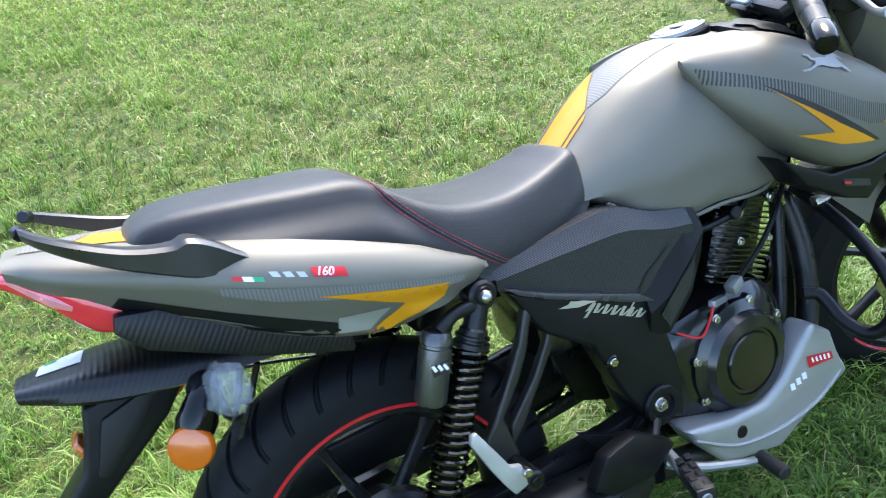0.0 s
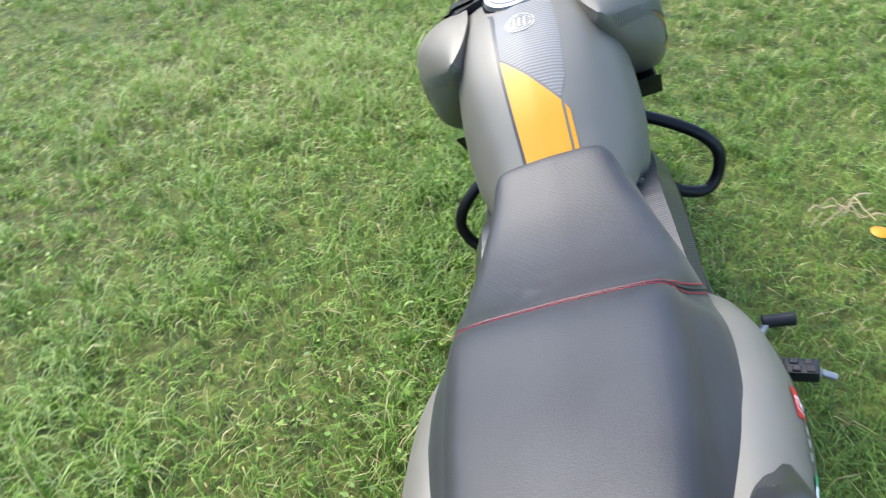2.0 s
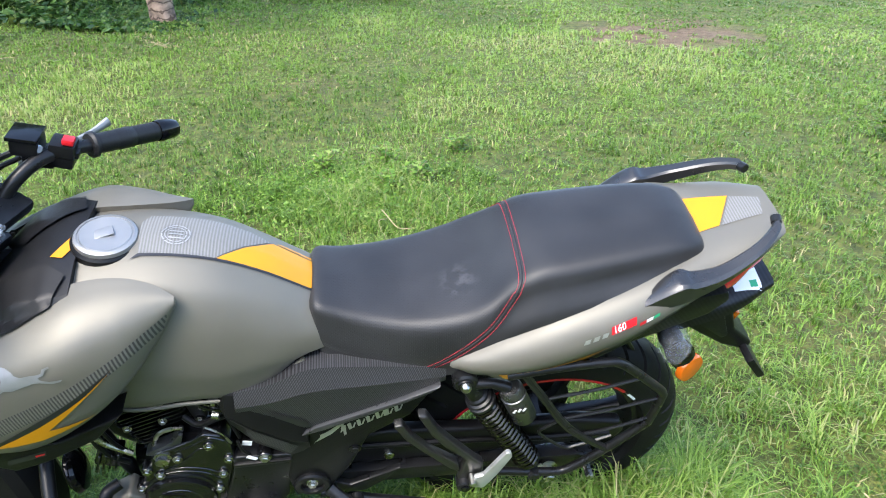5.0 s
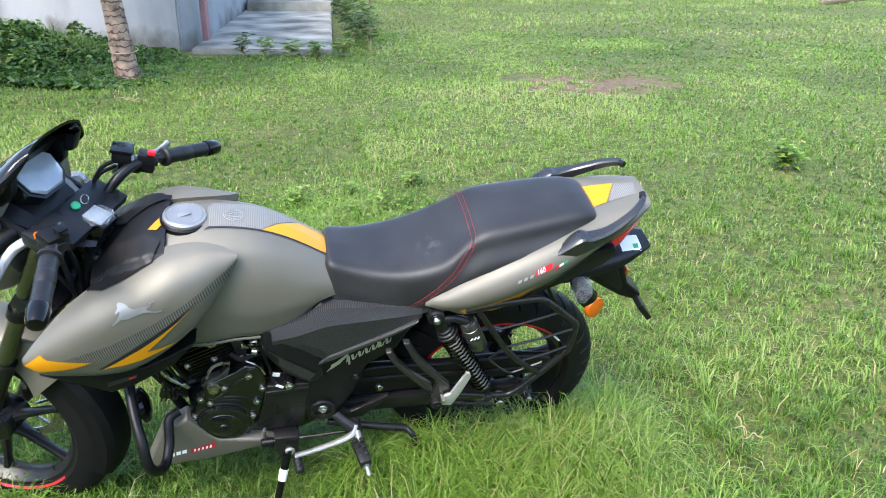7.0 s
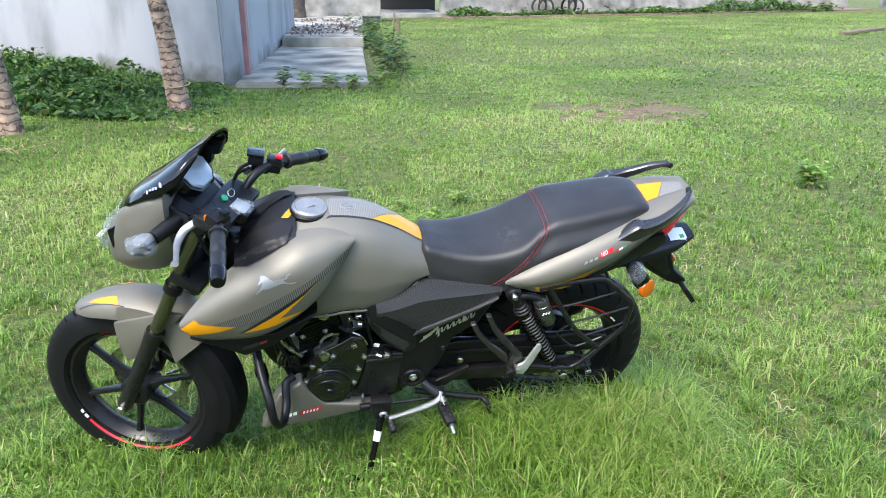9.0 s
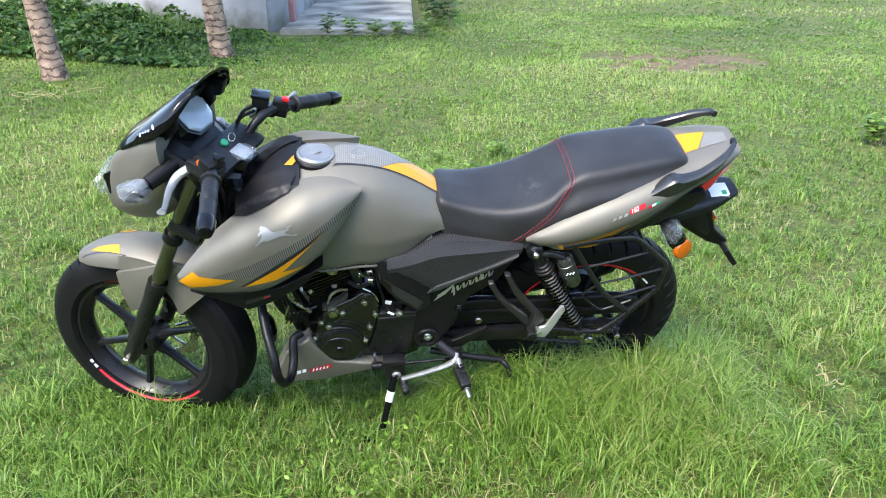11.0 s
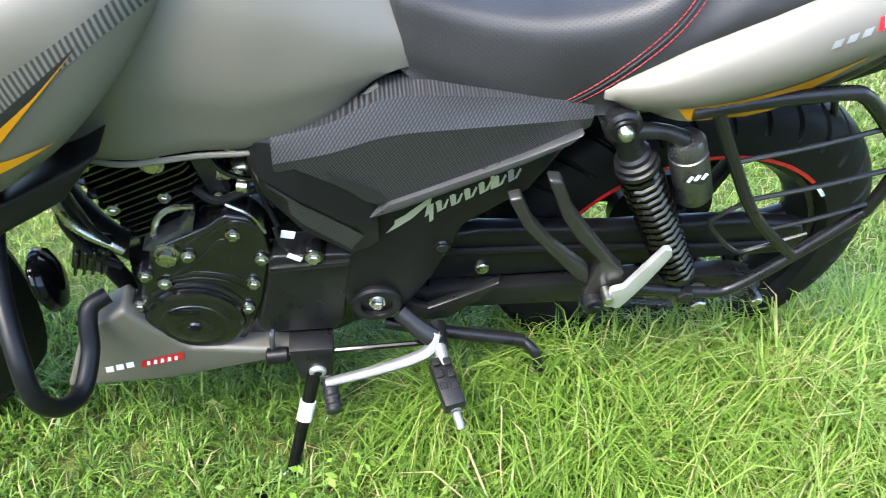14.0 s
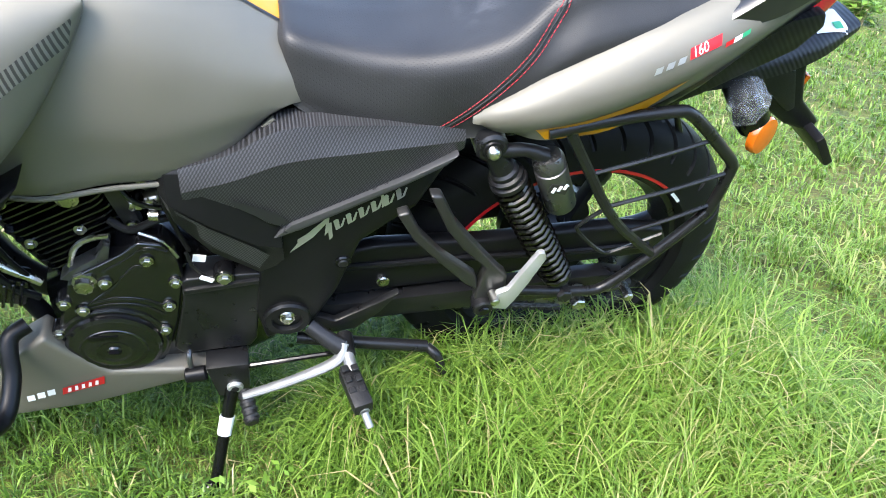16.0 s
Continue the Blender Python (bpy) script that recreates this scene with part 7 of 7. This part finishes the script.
# unseen walls added round the lot to keep horizon light off the sides
slab("wall_left", [(-11.0, -8.2), (26.0, -8.2), (26.0, -8.0), (-11.0, -8.0)], -0.1, 2.6, "concrete", "unseen plain wall added to block horizon light", "wall")
slab("wall_ahead", [(-11.2, -8.2), (-11.0, -8.2), (-11.0, 16.0), (-11.2, 16.0)], -0.1, 2.6, "concrete", "unseen plain wall added to block horizon light", "wall")
slab("wall_rear", [(26.0, -8.2), (26.2, -8.2), (26.2, 31.0), (26.0, 31.0)], -0.1, 2.6, "concrete", "unseen plain wall added to block horizon light", "wall")
slab("pink_pilaster", [(-1.72, 9.55), (-1.60, 9.55), (-1.58, 9.84), (-1.70, 9.84)], -0.05, 3.3, "pink", "flaking pink door jamb", "pilaster")
slab("verge", [(4.4, 26.3), (24.0, 28.8), (24.0, 30.5), (4.55, 28.6)], -0.1, 0.05, "wood", "bare earth strip beside the far wall", "verge")


def leaf_mass(rng, centre, radii, count, size, parent, name="crown"):
    """Many small leaves gathered in uneven clumps."""
    clumps = rng.normal(size=(max(6, count // 160), 3)) * 0.45
    which = rng.integers(0, len(clumps), count)
    p = (clumps[which] + rng.normal(size=(count, 3)) * 0.22) * np.array(radii) + np.array(centre)
    u = rng.normal(size=(count, 3))
    u /= np.linalg.norm(u, axis=1)[:, None]
    w = np.cross(u, rng.normal(size=(count, 3)))
    w /= np.linalg.norm(w, axis=1)[:, None]
    s = size * rng.uniform(0.6, 1.3, count)[:, None]
    quad = np.stack([p - u * s, p + w * s * 0.45, p + u * s, p - w * s * 0.45], 1).reshape(-1, 3)
    return strands(name, quad, np.repeat(rng.random(count), 4), [4] * 1, count, "leaf", parent)


def strands(name, verts, tint, pattern, count, material, parent=None):
    """One mesh of many alike leaves or blades. pattern: corners of each face of one piece, as index lists or a corner count."""
    me = bpy.data.meshes.new(name)
    per = len(verts) // count
    faces = [list(range(per))] if pattern == [4] else pattern
    flat = np.concatenate([np.array(f) for f in faces])
    lens = np.array([len(f) for f in faces])
    idx = (flat[None, :] + per * np.arange(count)[:, None]).ravel().astype(np.int32)
    starts = np.concatenate([[0], np.cumsum(lens)[:-1]])
    st = (starts[None, :] + len(flat) * np.arange(count)[:, None]).ravel().astype(np.int32)
    me.vertices.add(len(verts))
    me.vertices.foreach_set("co", np.asarray(verts, np.float32).ravel())
    me.loops.add(len(idx))
    me.loops.foreach_set("vertex_index", idx)
    me.polygons.add(len(st))
    me.polygons.foreach_set("loop_start", st)
    me.update(calc_edges=True)
    at = me.attributes.new("tint", "FLOAT", "POINT")
    at.data.foreach_set("value", np.asarray(tint, np.float32))
    me.materials.append(M[material])
    ob = new(name, me)
    ob.parent = parent
    return ob


def tree(at, lean, height, r, seed):
    rng = np.random.default_rng(seed)
    t = thing("tree", "slim tree with pale ringed bark beside the wall", "tree", "trees by the wall", at=(at[0], at[1], -0.03))
    pts = [(0, 0, 0), (lean * 0.25, 0.02, height * 0.28), (lean * 0.6, 0.0, height * 0.6), (lean, 0.05, height)]
    bm = tube(pts, [r * 1.25, r, r * 0.95, r * 0.8, r * 0.6], 18, 12)
    for v in bm.verts:
        k = noise.noise((v.co.x * 6, v.co.y * 6, v.co.z * 2.2 + seed))
        ringed = 0.5 * math.sin(v.co.z * 34 + k)
        ax = Vector((lean * max(0.0, v.co.z / height) ** 1.2, 0, v.co.z))
        v.co += (v.co - ax).normalized() * (0.014 * k + 0.006 * ringed)
    part("trunk", bm, "bark", t, sharp=80)
    for k in range(5):
        a = 2 * math.pi * k / 5 + seed
        q = Vector((lean, 0, height * 0.94))
        e = q + Vector((math.cos(a) * 0.9, math.sin(a) * 0.9, 0.9 + 0.2 * (k % 2)))
        part("limb", tube([q, q.lerp(e, 0.5) + Vector((0, 0, 0.15)), e], [r * 0.5, r * 0.3, r * 0.12], 8, 4), "bark", t)
    leaf_mass(rng, (lean, 0, height + 0.9), (1.5, 1.5, 1.0), 4200, 0.09, t)
    part("tie", tube([(lean * 0.04 + (r + 0.04) * math.cos(a), (r + 0.04) * math.sin(a), 0.33 + 0.02 * math.sin(a)) for a in np.linspace(0, 2 * math.pi, 12, endpoint=False)], 0.006, 6, 3, True), "straw", t, "straw rope tied round the trunk") if seed == 3 else None
    return t


tree((-2.20, 6.81), -0.35, 3.6, 0.105, 3)
tree((-3.64, 5.75), -0.30, 3.4, 0.10, 8)


stump = thing("old_tree", "dark leaning tree trunk beside the walkway", "tree", at=(-1.05, 23.4, 0.2))
part("trunk", tube([(0, 0, 0), (0.05, 0, 0.6), (0.30, 0, 1.3), (0.75, 0.1, 2.1), (1.1, 0.1, 3.2)], [0.36, 0.28, 0.25, 0.24, 0.2], 14, 6), "old_bark", stump)


def straw_clump(at, size, n, seed, label):
    rng = random.Random(seed)
    t = thing("dry_roots", label, "roots", "dry roots in the grass", at=(at[0], at[1], 0.0))
    bm = bmesh.new()
    for k in range(n):
        a = rng.uniform(0, 6.28)
        p = Vector((rng.uniform(-0.2, 0.2) * size, rng.uniform(-0.2, 0.2) * size, 0.045))
        pts = []
        for j in range(5):
            pts.append(p.copy())
            a += rng.uniform(-0.7, 0.7)
            p += Vector((math.cos(a), math.sin(a), 0)) * size * rng.uniform(0.12, 0.26)
            p.z = 0.055 + rng.uniform(0, 0.035)
        tube(pts, rng.uniform(0.0012, 0.0027), 5, 3, bm=bm)
    me = mesh_of("root_strands", bm)
    me.materials.append(M["straw"])
    ob = new("root_strands", me)
    ob.parent = t
    return t


def root(label, at, strands_):
    """A dry root: a few bent strands with thinning ends, lying on the blades."""
    t = thing("dry_root", label, "roots", "dry roots in the grass", at=(at[0], at[1], 0.0))
    for r, pts in strands_:
        part("strand", tube([(x, y, 0.060 + 0.018 * math.sin(i * 2.1)) for i, (x, y) in enumerate(pts)], [r, r * 0.9, r * 0.4], 6, 5), "straw", t)
    return t


root("pale forked dry root lying on the grass", (-0.40, 1.05), ((0.0045, ((0.003, -0.22), (-0.041, -0.12), (-0.026, -0.01), (0.044, 0.055), (0.147, 0.08), (0.27, 0.13), (0.38, 0.18), (0.445, 0.165))), (0.0032, ((-0.074, -0.06), (-0.027, -0.085), (-0.025, -0.167), (-0.014, -0.265))),
                                                                (0.0022, ((0.044, 0.055), (0.02, -0.03), (-0.01, -0.12), (0.03, -0.20))), (0.002, ((0.147, 0.08), (0.22, 0.07), (0.30, 0.10)))))
straw_clump((-1.18, 0.56), 0.13, 9, 6, "small knot of dry roots in the grass")
root("thin dry root lying on the grass", (-0.19, 1.48), ((0.0026, ((-0.06, 0.12), (-0.045, 0.025), (0.0, -0.037), (0.067, -0.079))), (0.0018, ((-0.045, 0.025), (-0.08, -0.03), (-0.07, -0.09)))))
straw_clump((0.75, -0.25), 0.06, 3, 8, "wisp of dry grass on the lawn")
straw_clump((-3.2, 4.6), 0.5, 9, 9, "dry twigs at the foot of a tree")
straw_clump((-1.85, 5.25), 0.25, 7, 10, "dry brown leaves and twigs")
flower = thing("fallen_flower", "small round yellow flower lying in the grass", "flower", at=(-1.09, 0.636, 0.045))
part("petals", lathe((0, 0, 0), (0, 0, 0.012), [(0, 0.016), (0.5, 0.023), (1, 0.012)], 14), "yellow", flower)
plank = thing("plank", "weathered wooden plank lying on the lawn", "plank", at=(13.9, 16.3, 0.06))
part("board", box((0, 0, 0), (3.0, 0.13, 0.06), 0.015, (0, 0, 32)), "wood", plank)
cart = thing("cart", "dark wooden cart with small wheels beside the far wall", "cart", at=(9.2, 28.0, 0.0))
part("bed", box((0, 0, 0.75), (1.7, 0.9, 0.12), 0.03), "dark", cart)
for x in (-0.8, 0, 0.8):
    part("rail", box((x, -0.4, 1.0), (0.07, 0.07, 0.5), 0.01), "dark", cart)
part("side", box((0, -0.42, 1.15), (1.7, 0.05, 0.25), 0.01), "dark", cart)
for x in (-0.62, 0.62):
    for y in (-0.45, 0.45):
        part("wheel", ring_mesh((x, y, 0.33), [(0.33, -0.03), (0.26, -0.03), (0.26, 0.03), (0.33, 0.03)], 28), "dark", cart)
        part("leg", rod((x, y, 0.33), (x, y, 0.75), 0.035, 8), "dark", cart)
for x, y in ((1.66, 19.4), (1.47, 16.7)):
    post = thing("stake", "short pale stake standing in the lawn", "stake", "stakes", at=(x, y, -0.03))
    part("stick", rod((0, 0, 0), (0.03, 0, 0.55), 0.03, 8), "wood", post)


def weed(at, size, count, seed, label, name="weed", leaf=0.05):
    """A leafy herb: bent stems set with pointed leaves."""
    rng = random.Random(seed)
    t = thing(name, label, "weed", at=(at[0], at[1], -0.02))
    bm = bmesh.new()
    quads, tint = [], []
    for k in range(count):
        a = rng.uniform(0, 6.28)
        h = size * rng.uniform(0.6, 1.0)
        e = Vector((math.cos(a) * size * rng.uniform(0.1, 0.6), math.sin(a) * size * rng.uniform(0.1, 0.6), h))
        o = Vector((rng.uniform(-0.1, 0.1) * size, rng.uniform(-0.1, 0.1) * size, 0))
        m = o.lerp(e, 0.5) + Vector((0, 0, h * 0.15))
        tube([o, m, e], [0.003, 0.002, 0.0012], 5, 3, bm=bm)
        for j in range(8):
            f = 0.25 + 0.75 * j / 7
            p = o.lerp(m, f * 2) if f < 0.5 else m.lerp(e, f * 2 - 1)
            b = a + j * 2.4
            d = Vector((math.cos(b), math.sin(b), rng.uniform(-0.1, 0.5))).normalized()
            w = d.cross(Vector((0, 0, 1))).normalized()
            s = leaf * rng.uniform(0.7, 1.2)
            n_ = d.cross(w)
            quads += [p, p + d * s * 0.55 + w * s * 0.33 - n_ * s * 0.05, p + d * s * 1.2 + n_ * s * 0.2, p + d * s * 0.55 - w * s * 0.33 - n_ * s * 0.05]
            tint += [rng.random()] * 4
    tagged(part("stems", bm, "straw", t), kind="stuff")
    strands("leaves", np.array([q[:] for q in quads]), np.array(tint), [4], len(quads) // 4, "herb" if size < 0.3 else "leaf", t)
    return t


weed((2.75, 2.45), 0.20, 14, 4, "leafy green weed standing in the lawn", leaf=0.062)
rr = random.Random(12)
for k in range(16):
    weed((0.35 + 0.55 * rr.random() + 0.02 * k, 8.6 + k * 0.75 + rr.random() * 0.4), rr.uniform(0.35, 0.65), 9, 40 + k, "creeper growing along the walkway edge", "creeper", 0.11)
for k in range(5):
    weed((-1.1 + 0.32 * k, 8.35 - 0.05 * k), rr.uniform(0.18, 0.34), 7, 70 + k, "low weed in front of the walkway", leaf=0.09)
for x, y, s_ in ((-0.50, 2.25, 0.13), (-0.2, 1.95, 0.12), (-0.9, 1.27, 0.12), (-0.06, 2.07, 0.14), (-0.2, 2.3, 0.14), (-0.72, 1.15, 0.10), (0.2, 2.5, 0.12), (-1.45, 1.3, 0.10), (-1.2, 0.95, 0.09)):
    weed((x, y), s_, 11, int(x * 100 + 900), "low broad-leaved weed in the lawn", leaf=0.034)

# ---- hedge bank and grass ----
rng = np.random.default_rng(11)


def shade_noise(x, y, f, o):
    """Smooth random field over the lawn."""
    g = np.random.default_rng(o).random((64, 64))
    u, v = (x * f) % 63, (y * f) % 63
    i, j = u.astype(int), v.astype(int)
    a, b = u - i, v - j
    a, b = a * a * (3 - 2 * a), b * b * (3 - 2 * b)
    return (g[i, j] * (1 - a) + g[i + 1, j] * a) * (1 - b) + (g[i, j + 1] * (1 - a) + g[i + 1, j + 1] * a) * b


def on_lawn(x, y):
    walk_ = (y > 8.4) & (x > -1.9) & (x < 0.35 + (y - 8.4) * 0.02) & (y < 25.5)
    house = (y > 8.9) & (x < -1.0) & (y > 8.9 - (x + 1.9) * 0.80)
    porch = (y > 26.5) & (x > 1.4)
    worn = (np.hypot((x - 2.75) / 1.05, (y - 5.8) / 0.85) + 0.9 * (shade_noise(x, y, 2.2, 5) - 0.5) < 0.80) & (shade_noise(x, y, 7.0, 15) < 0.62)
    return ~(walk_ | house | porch | worn)


def grass(name, x, y, length, width, label, bend=0.6, arched=False):
    keep = on_lawn(x, y)
    x, y = x[keep], y[keep]
    n = len(x)
    patch = shade_noise(x, y, 0.9, 1)
    tuft = shade_noise(x, y, 5.5, 2)
    length, width = np.broadcast_to(length, keep.shape)[keep], np.broadcast_to(width, keep.shape)[keep]
    tall = length * (0.45 + 0.55 * tuft + 0.35 * (patch - 0.5)) * rng.uniform(0.55, 1.25, n)
    a = rng.uniform(0, 2 * np.pi, n)
    lean_ = np.clip(np.broadcast_to(bend, keep.shape)[keep] + rng.normal(0, 0.3, n), 0.05, 1.6)
    d = np.stack([np.cos(a), np.sin(a), np.zeros(n)], 1)
    w = np.stack([-np.sin(a), np.cos(a), np.zeros(n)], 1) * (width * rng.uniform(0.6, 1.3, n))[:, None]
    o = np.stack([x, y, np.full(n, -0.018)], 1)
    up = np.array([0, 0, 1.0])
    t = tall[:, None]
    m1 = o + up * t * 0.55 + d * t * (0.18 * lean_)[:, None]
    tip = o + up * t * (1 - 0.35 * lean_)[:, None] + d * t * (0.75 * lean_)[:, None]
    if arched:
        # long blades rise, arch over and droop at the tip
        b1 = o + up * t * 0.42 + d * t * (0.10 * lean_)[:, None]
        b2 = o + up * t * (0.76 - 0.10 * lean_)[:, None] + d * t * (0.36 * lean_)[:, None]
        tip = o + up * t * (0.95 - 0.42 * lean_)[:, None] + d * t * (0.72 * lean_)[:, None]
        v = np.stack([o - w * 0.4, o + w * 0.4, b1 + w * 0.5, b1 - w * 0.5, b2 + w * 0.4, b2 - w * 0.4, tip], 1).reshape(-1, 3)
    else:
        v = np.stack([o - w * 0.5, o + w * 0.5, m1 + w * 0.45, m1 - w * 0.45, tip], 1).reshape(-1, 3)
    away = np.clip((np.hypot(x + 0.55, y) - 1.8) / 4.0, 0, 1)
    tint = np.clip(-0.14 + 0.10 * away + (0.48 + 0.22 * away) * patch + (0.70 - 0.42 * away) * rng.random(n) ** 1.2 + 0.14 * tuft, 0, 0.9)
    dry = rng.random(n) < 0.030 + 0.42 * np.clip(shade_noise(x, y, 1.5, 7) + 0.35 * shade_noise(x, y, 6.0, 17) - 0.74, 0, 0.5)
    tint = np.where(dry, 1.0, tint)
    ob = strands(name, v, np.repeat(tint, len(v) // n), [[0, 1, 2, 3], [3, 2, 4, 5], [5, 4, 6]] if arched else [[0, 1, 2, 3], [3, 2, 4]], n, "grass")
    return tagged(ob, label, "grass", kind="stuff")


def scatter(x0, x1, y0, y1, n):
    return rng.uniform(x0, x1, n), rng.uniform(y0, y1, n)


def ring_scatter(n, reach, ease=1.0):
    """Points round the motorcycle, thinning out with the distance."""
    q = reach * rng.random(n) ** ease
    b = rng.uniform(0, 2 * np.pi, n)
    return -0.55 + q * np.cos(b) * 1.15, -0.05 + q * np.sin(b)


x, y = ring_scatter(570000, 11.0, 0.80)
dist = np.hypot(x + 0.55, y)
grass("lawn_grass", x, y, 0.070 + 0.05 * np.exp(-dist * 0.9), 0.0022 + 0.0012 * dist, "lush uneven lawn grass", 1.1 + 0.4 * np.clip(dist / 5, 0, 1))
# clumps of longer blades fanning out of one root
cx, cy = ring_scatter(8500, 5.0)
keep = (shade_noise(cx, cy, 2.6, 21) > 0.36) & (rng.random(len(cx)) < np.where(cy < 0.3, 1.0, 0.80))
# a thick belt of uncut grass stands round the wheels and the stand
bx, by = scatter(-1.7, 0.55, -0.55, 0.12, 900)
qx, qy = scatter(-0.45, 0.42, -0.36, -0.06, 430)
# one lush hump of grass and herbs
hx, hy = -0.43 + rng.normal(0, 0.30, 700), 1.86 + rng.normal(0, 0.22, 700)
bx, by = np.concatenate([bx, qx, hx]), np.concatenate([by, qy, hy])
cx, cy = np.concatenate([cx[keep], bx]), np.concatenate([cy[keep], by])
many = rng.integers(8, 24, len(cx))
belt = (cx > -0.42) & (cx < 0.42) & (cy > -0.42) & (cy < -0.05)
tall_ = np.repeat(rng.uniform(0.08, 0.20, len(cx)) * np.where(cy < 0.3, 1.0, 0.80) * np.where(belt, 1.45, 1.0), many)
cx, cy = np.repeat(cx, many), np.repeat(cy, many)
cx, cy = cx + rng.normal(0, 0.010, len(cx)), cy + rng.normal(0, 0.010, len(cy))
grass("grass_tufts", cx, cy, tall_, 0.0028, "long loose grass clumps beside the wheels", 1.0, True)
x, y = scatter(-8, 26, 7, 30, 130000)
grass("grass_far", x, y, 0.075, 0.020, "far lawn", 1.5)
# overgrown bank against the wall: dark leaves over long blades
n = 17000
f = rng.random(n)
x = -2.2 - 5.0 * f + rng.normal(0, 0.25, n)
y = 8.5 + 4.0 * f + rng.uniform(-3.3, 0.5, n) * (0.72 + 0.5 * f)
keep = (y < 8.85 - (x + 1.9) * 0.80)
x, y = x[keep], y[keep]
rise = np.clip(0.10 + 0.30 * np.clip((-2.2 - x) / 1.8, 0, 1), 0, 0.45) * np.clip((y - 5.6) / 2.2, 0.25, 1)
ob = grass("bank_grass", x, y, rise * 1.1, 0.014, "dark overgrown bank against the wall", 0.9)
ob.data.materials.clear()
ob.data.materials.append(M["leaf"])


def herb_layer(name, x, y, z, size, label, material="leaf"):
    """A low layer of small broad leaves lying at all angles."""
    n = len(x)
    p = np.stack([x, y, z], 1)
    u = rng.normal(size=(n, 3)) * np.array([1, 1, 0.45])
    u /= np.linalg.norm(u, axis=1)[:, None]
    w = np.cross(u, rng.normal(size=(n, 3)) * np.array([0.4, 0.4, 1]))
    w /= np.linalg.norm(w, axis=1)[:, None]
    s = (size * rng.uniform(0.5, 1.4, n))[:, None]
    v = np.stack([p - u * s, p + w * s * 0.5, p + u * s, p - w * s * 0.5], 1).reshape(-1, 3)
    ob = strands(name, v, np.repeat(rng.random(n) ** 1.5, 4), [4], n, material)
    return tagged(ob, label, "plants", kind="stuff")


n = 42000
f = rng.random(n)
x = -2.3 - 5.0 * f + rng.normal(0, 0.25, n)
y = 8.5 + 4.0 * f + rng.uniform(-3.3, 0.4, n) * (0.72 + 0.5 * f)
top = (0.05 + 0.34 * np.clip((-2.3 - x) / 1.6, 0, 1)) * (0.35 + 0.9 * shade_noise(x, y, 2.4, 31)) * np.clip((y - 5.4) / 2.4, 0.2, 1)
keep = (y < 8.80 - (x + 1.9) * 0.80) & (shade_noise(x, y, 1.6, 33) > 0.25)
herb_layer("bank_plants", x[keep], y[keep], (top * rng.random(n) ** 0.6)[keep], 0.045, "dark leafy plants overgrowing the bank")
# small clover-like leaves scattered through the lawn in patches
x, y = ring_scatter(60000, 7.0, 0.8)
keep = (shade_noise(x, y, 1.8, 41) > 0.55) & (np.hypot(x + 0.55, y) > 0.3) & on_lawn(x, y)
x, y = np.concatenate([x[keep], -0.43 + rng.normal(0, 0.34, 5200)]), np.concatenate([y[keep], 1.86 + rng.normal(0, 0.26, 5200)])
herb_layer("lawn_herbs", x, y, rng.uniform(0.02, 0.085, len(x)), 0.0085, "small clover-like leaves in the lawn", "herb")
# plants along the foot of the far wall
x = rng.uniform(4.6, 22, 6000)
y = 27.2 + (x - 4.6) * 0.1 + rng.normal(0, 0.35, 6000)
herb_layer("wall_plants", x, y, 0.55 * rng.random(6000) * shade_noise(x, y, 0.9, 51), 0.09, "scrubby plants along the far wall")
# litter of dry leaves on the walkway
x, y = rng.uniform(-1.1, 0.6, 900), rng.uniform(14.6, 22, 900)
keep = rng.random(900) < 0.25 + 0.7 * (shade_noise(x, y, 1.2, 61) > 0.5)
lit = herb_layer("leaf_litter", x[keep], y[keep], np.full(keep.sum(), 0.262), 0.05, "dry brown leaves strewn on the walkway")
lit.data.materials.clear()
lit.data.materials.append(M["wood"])
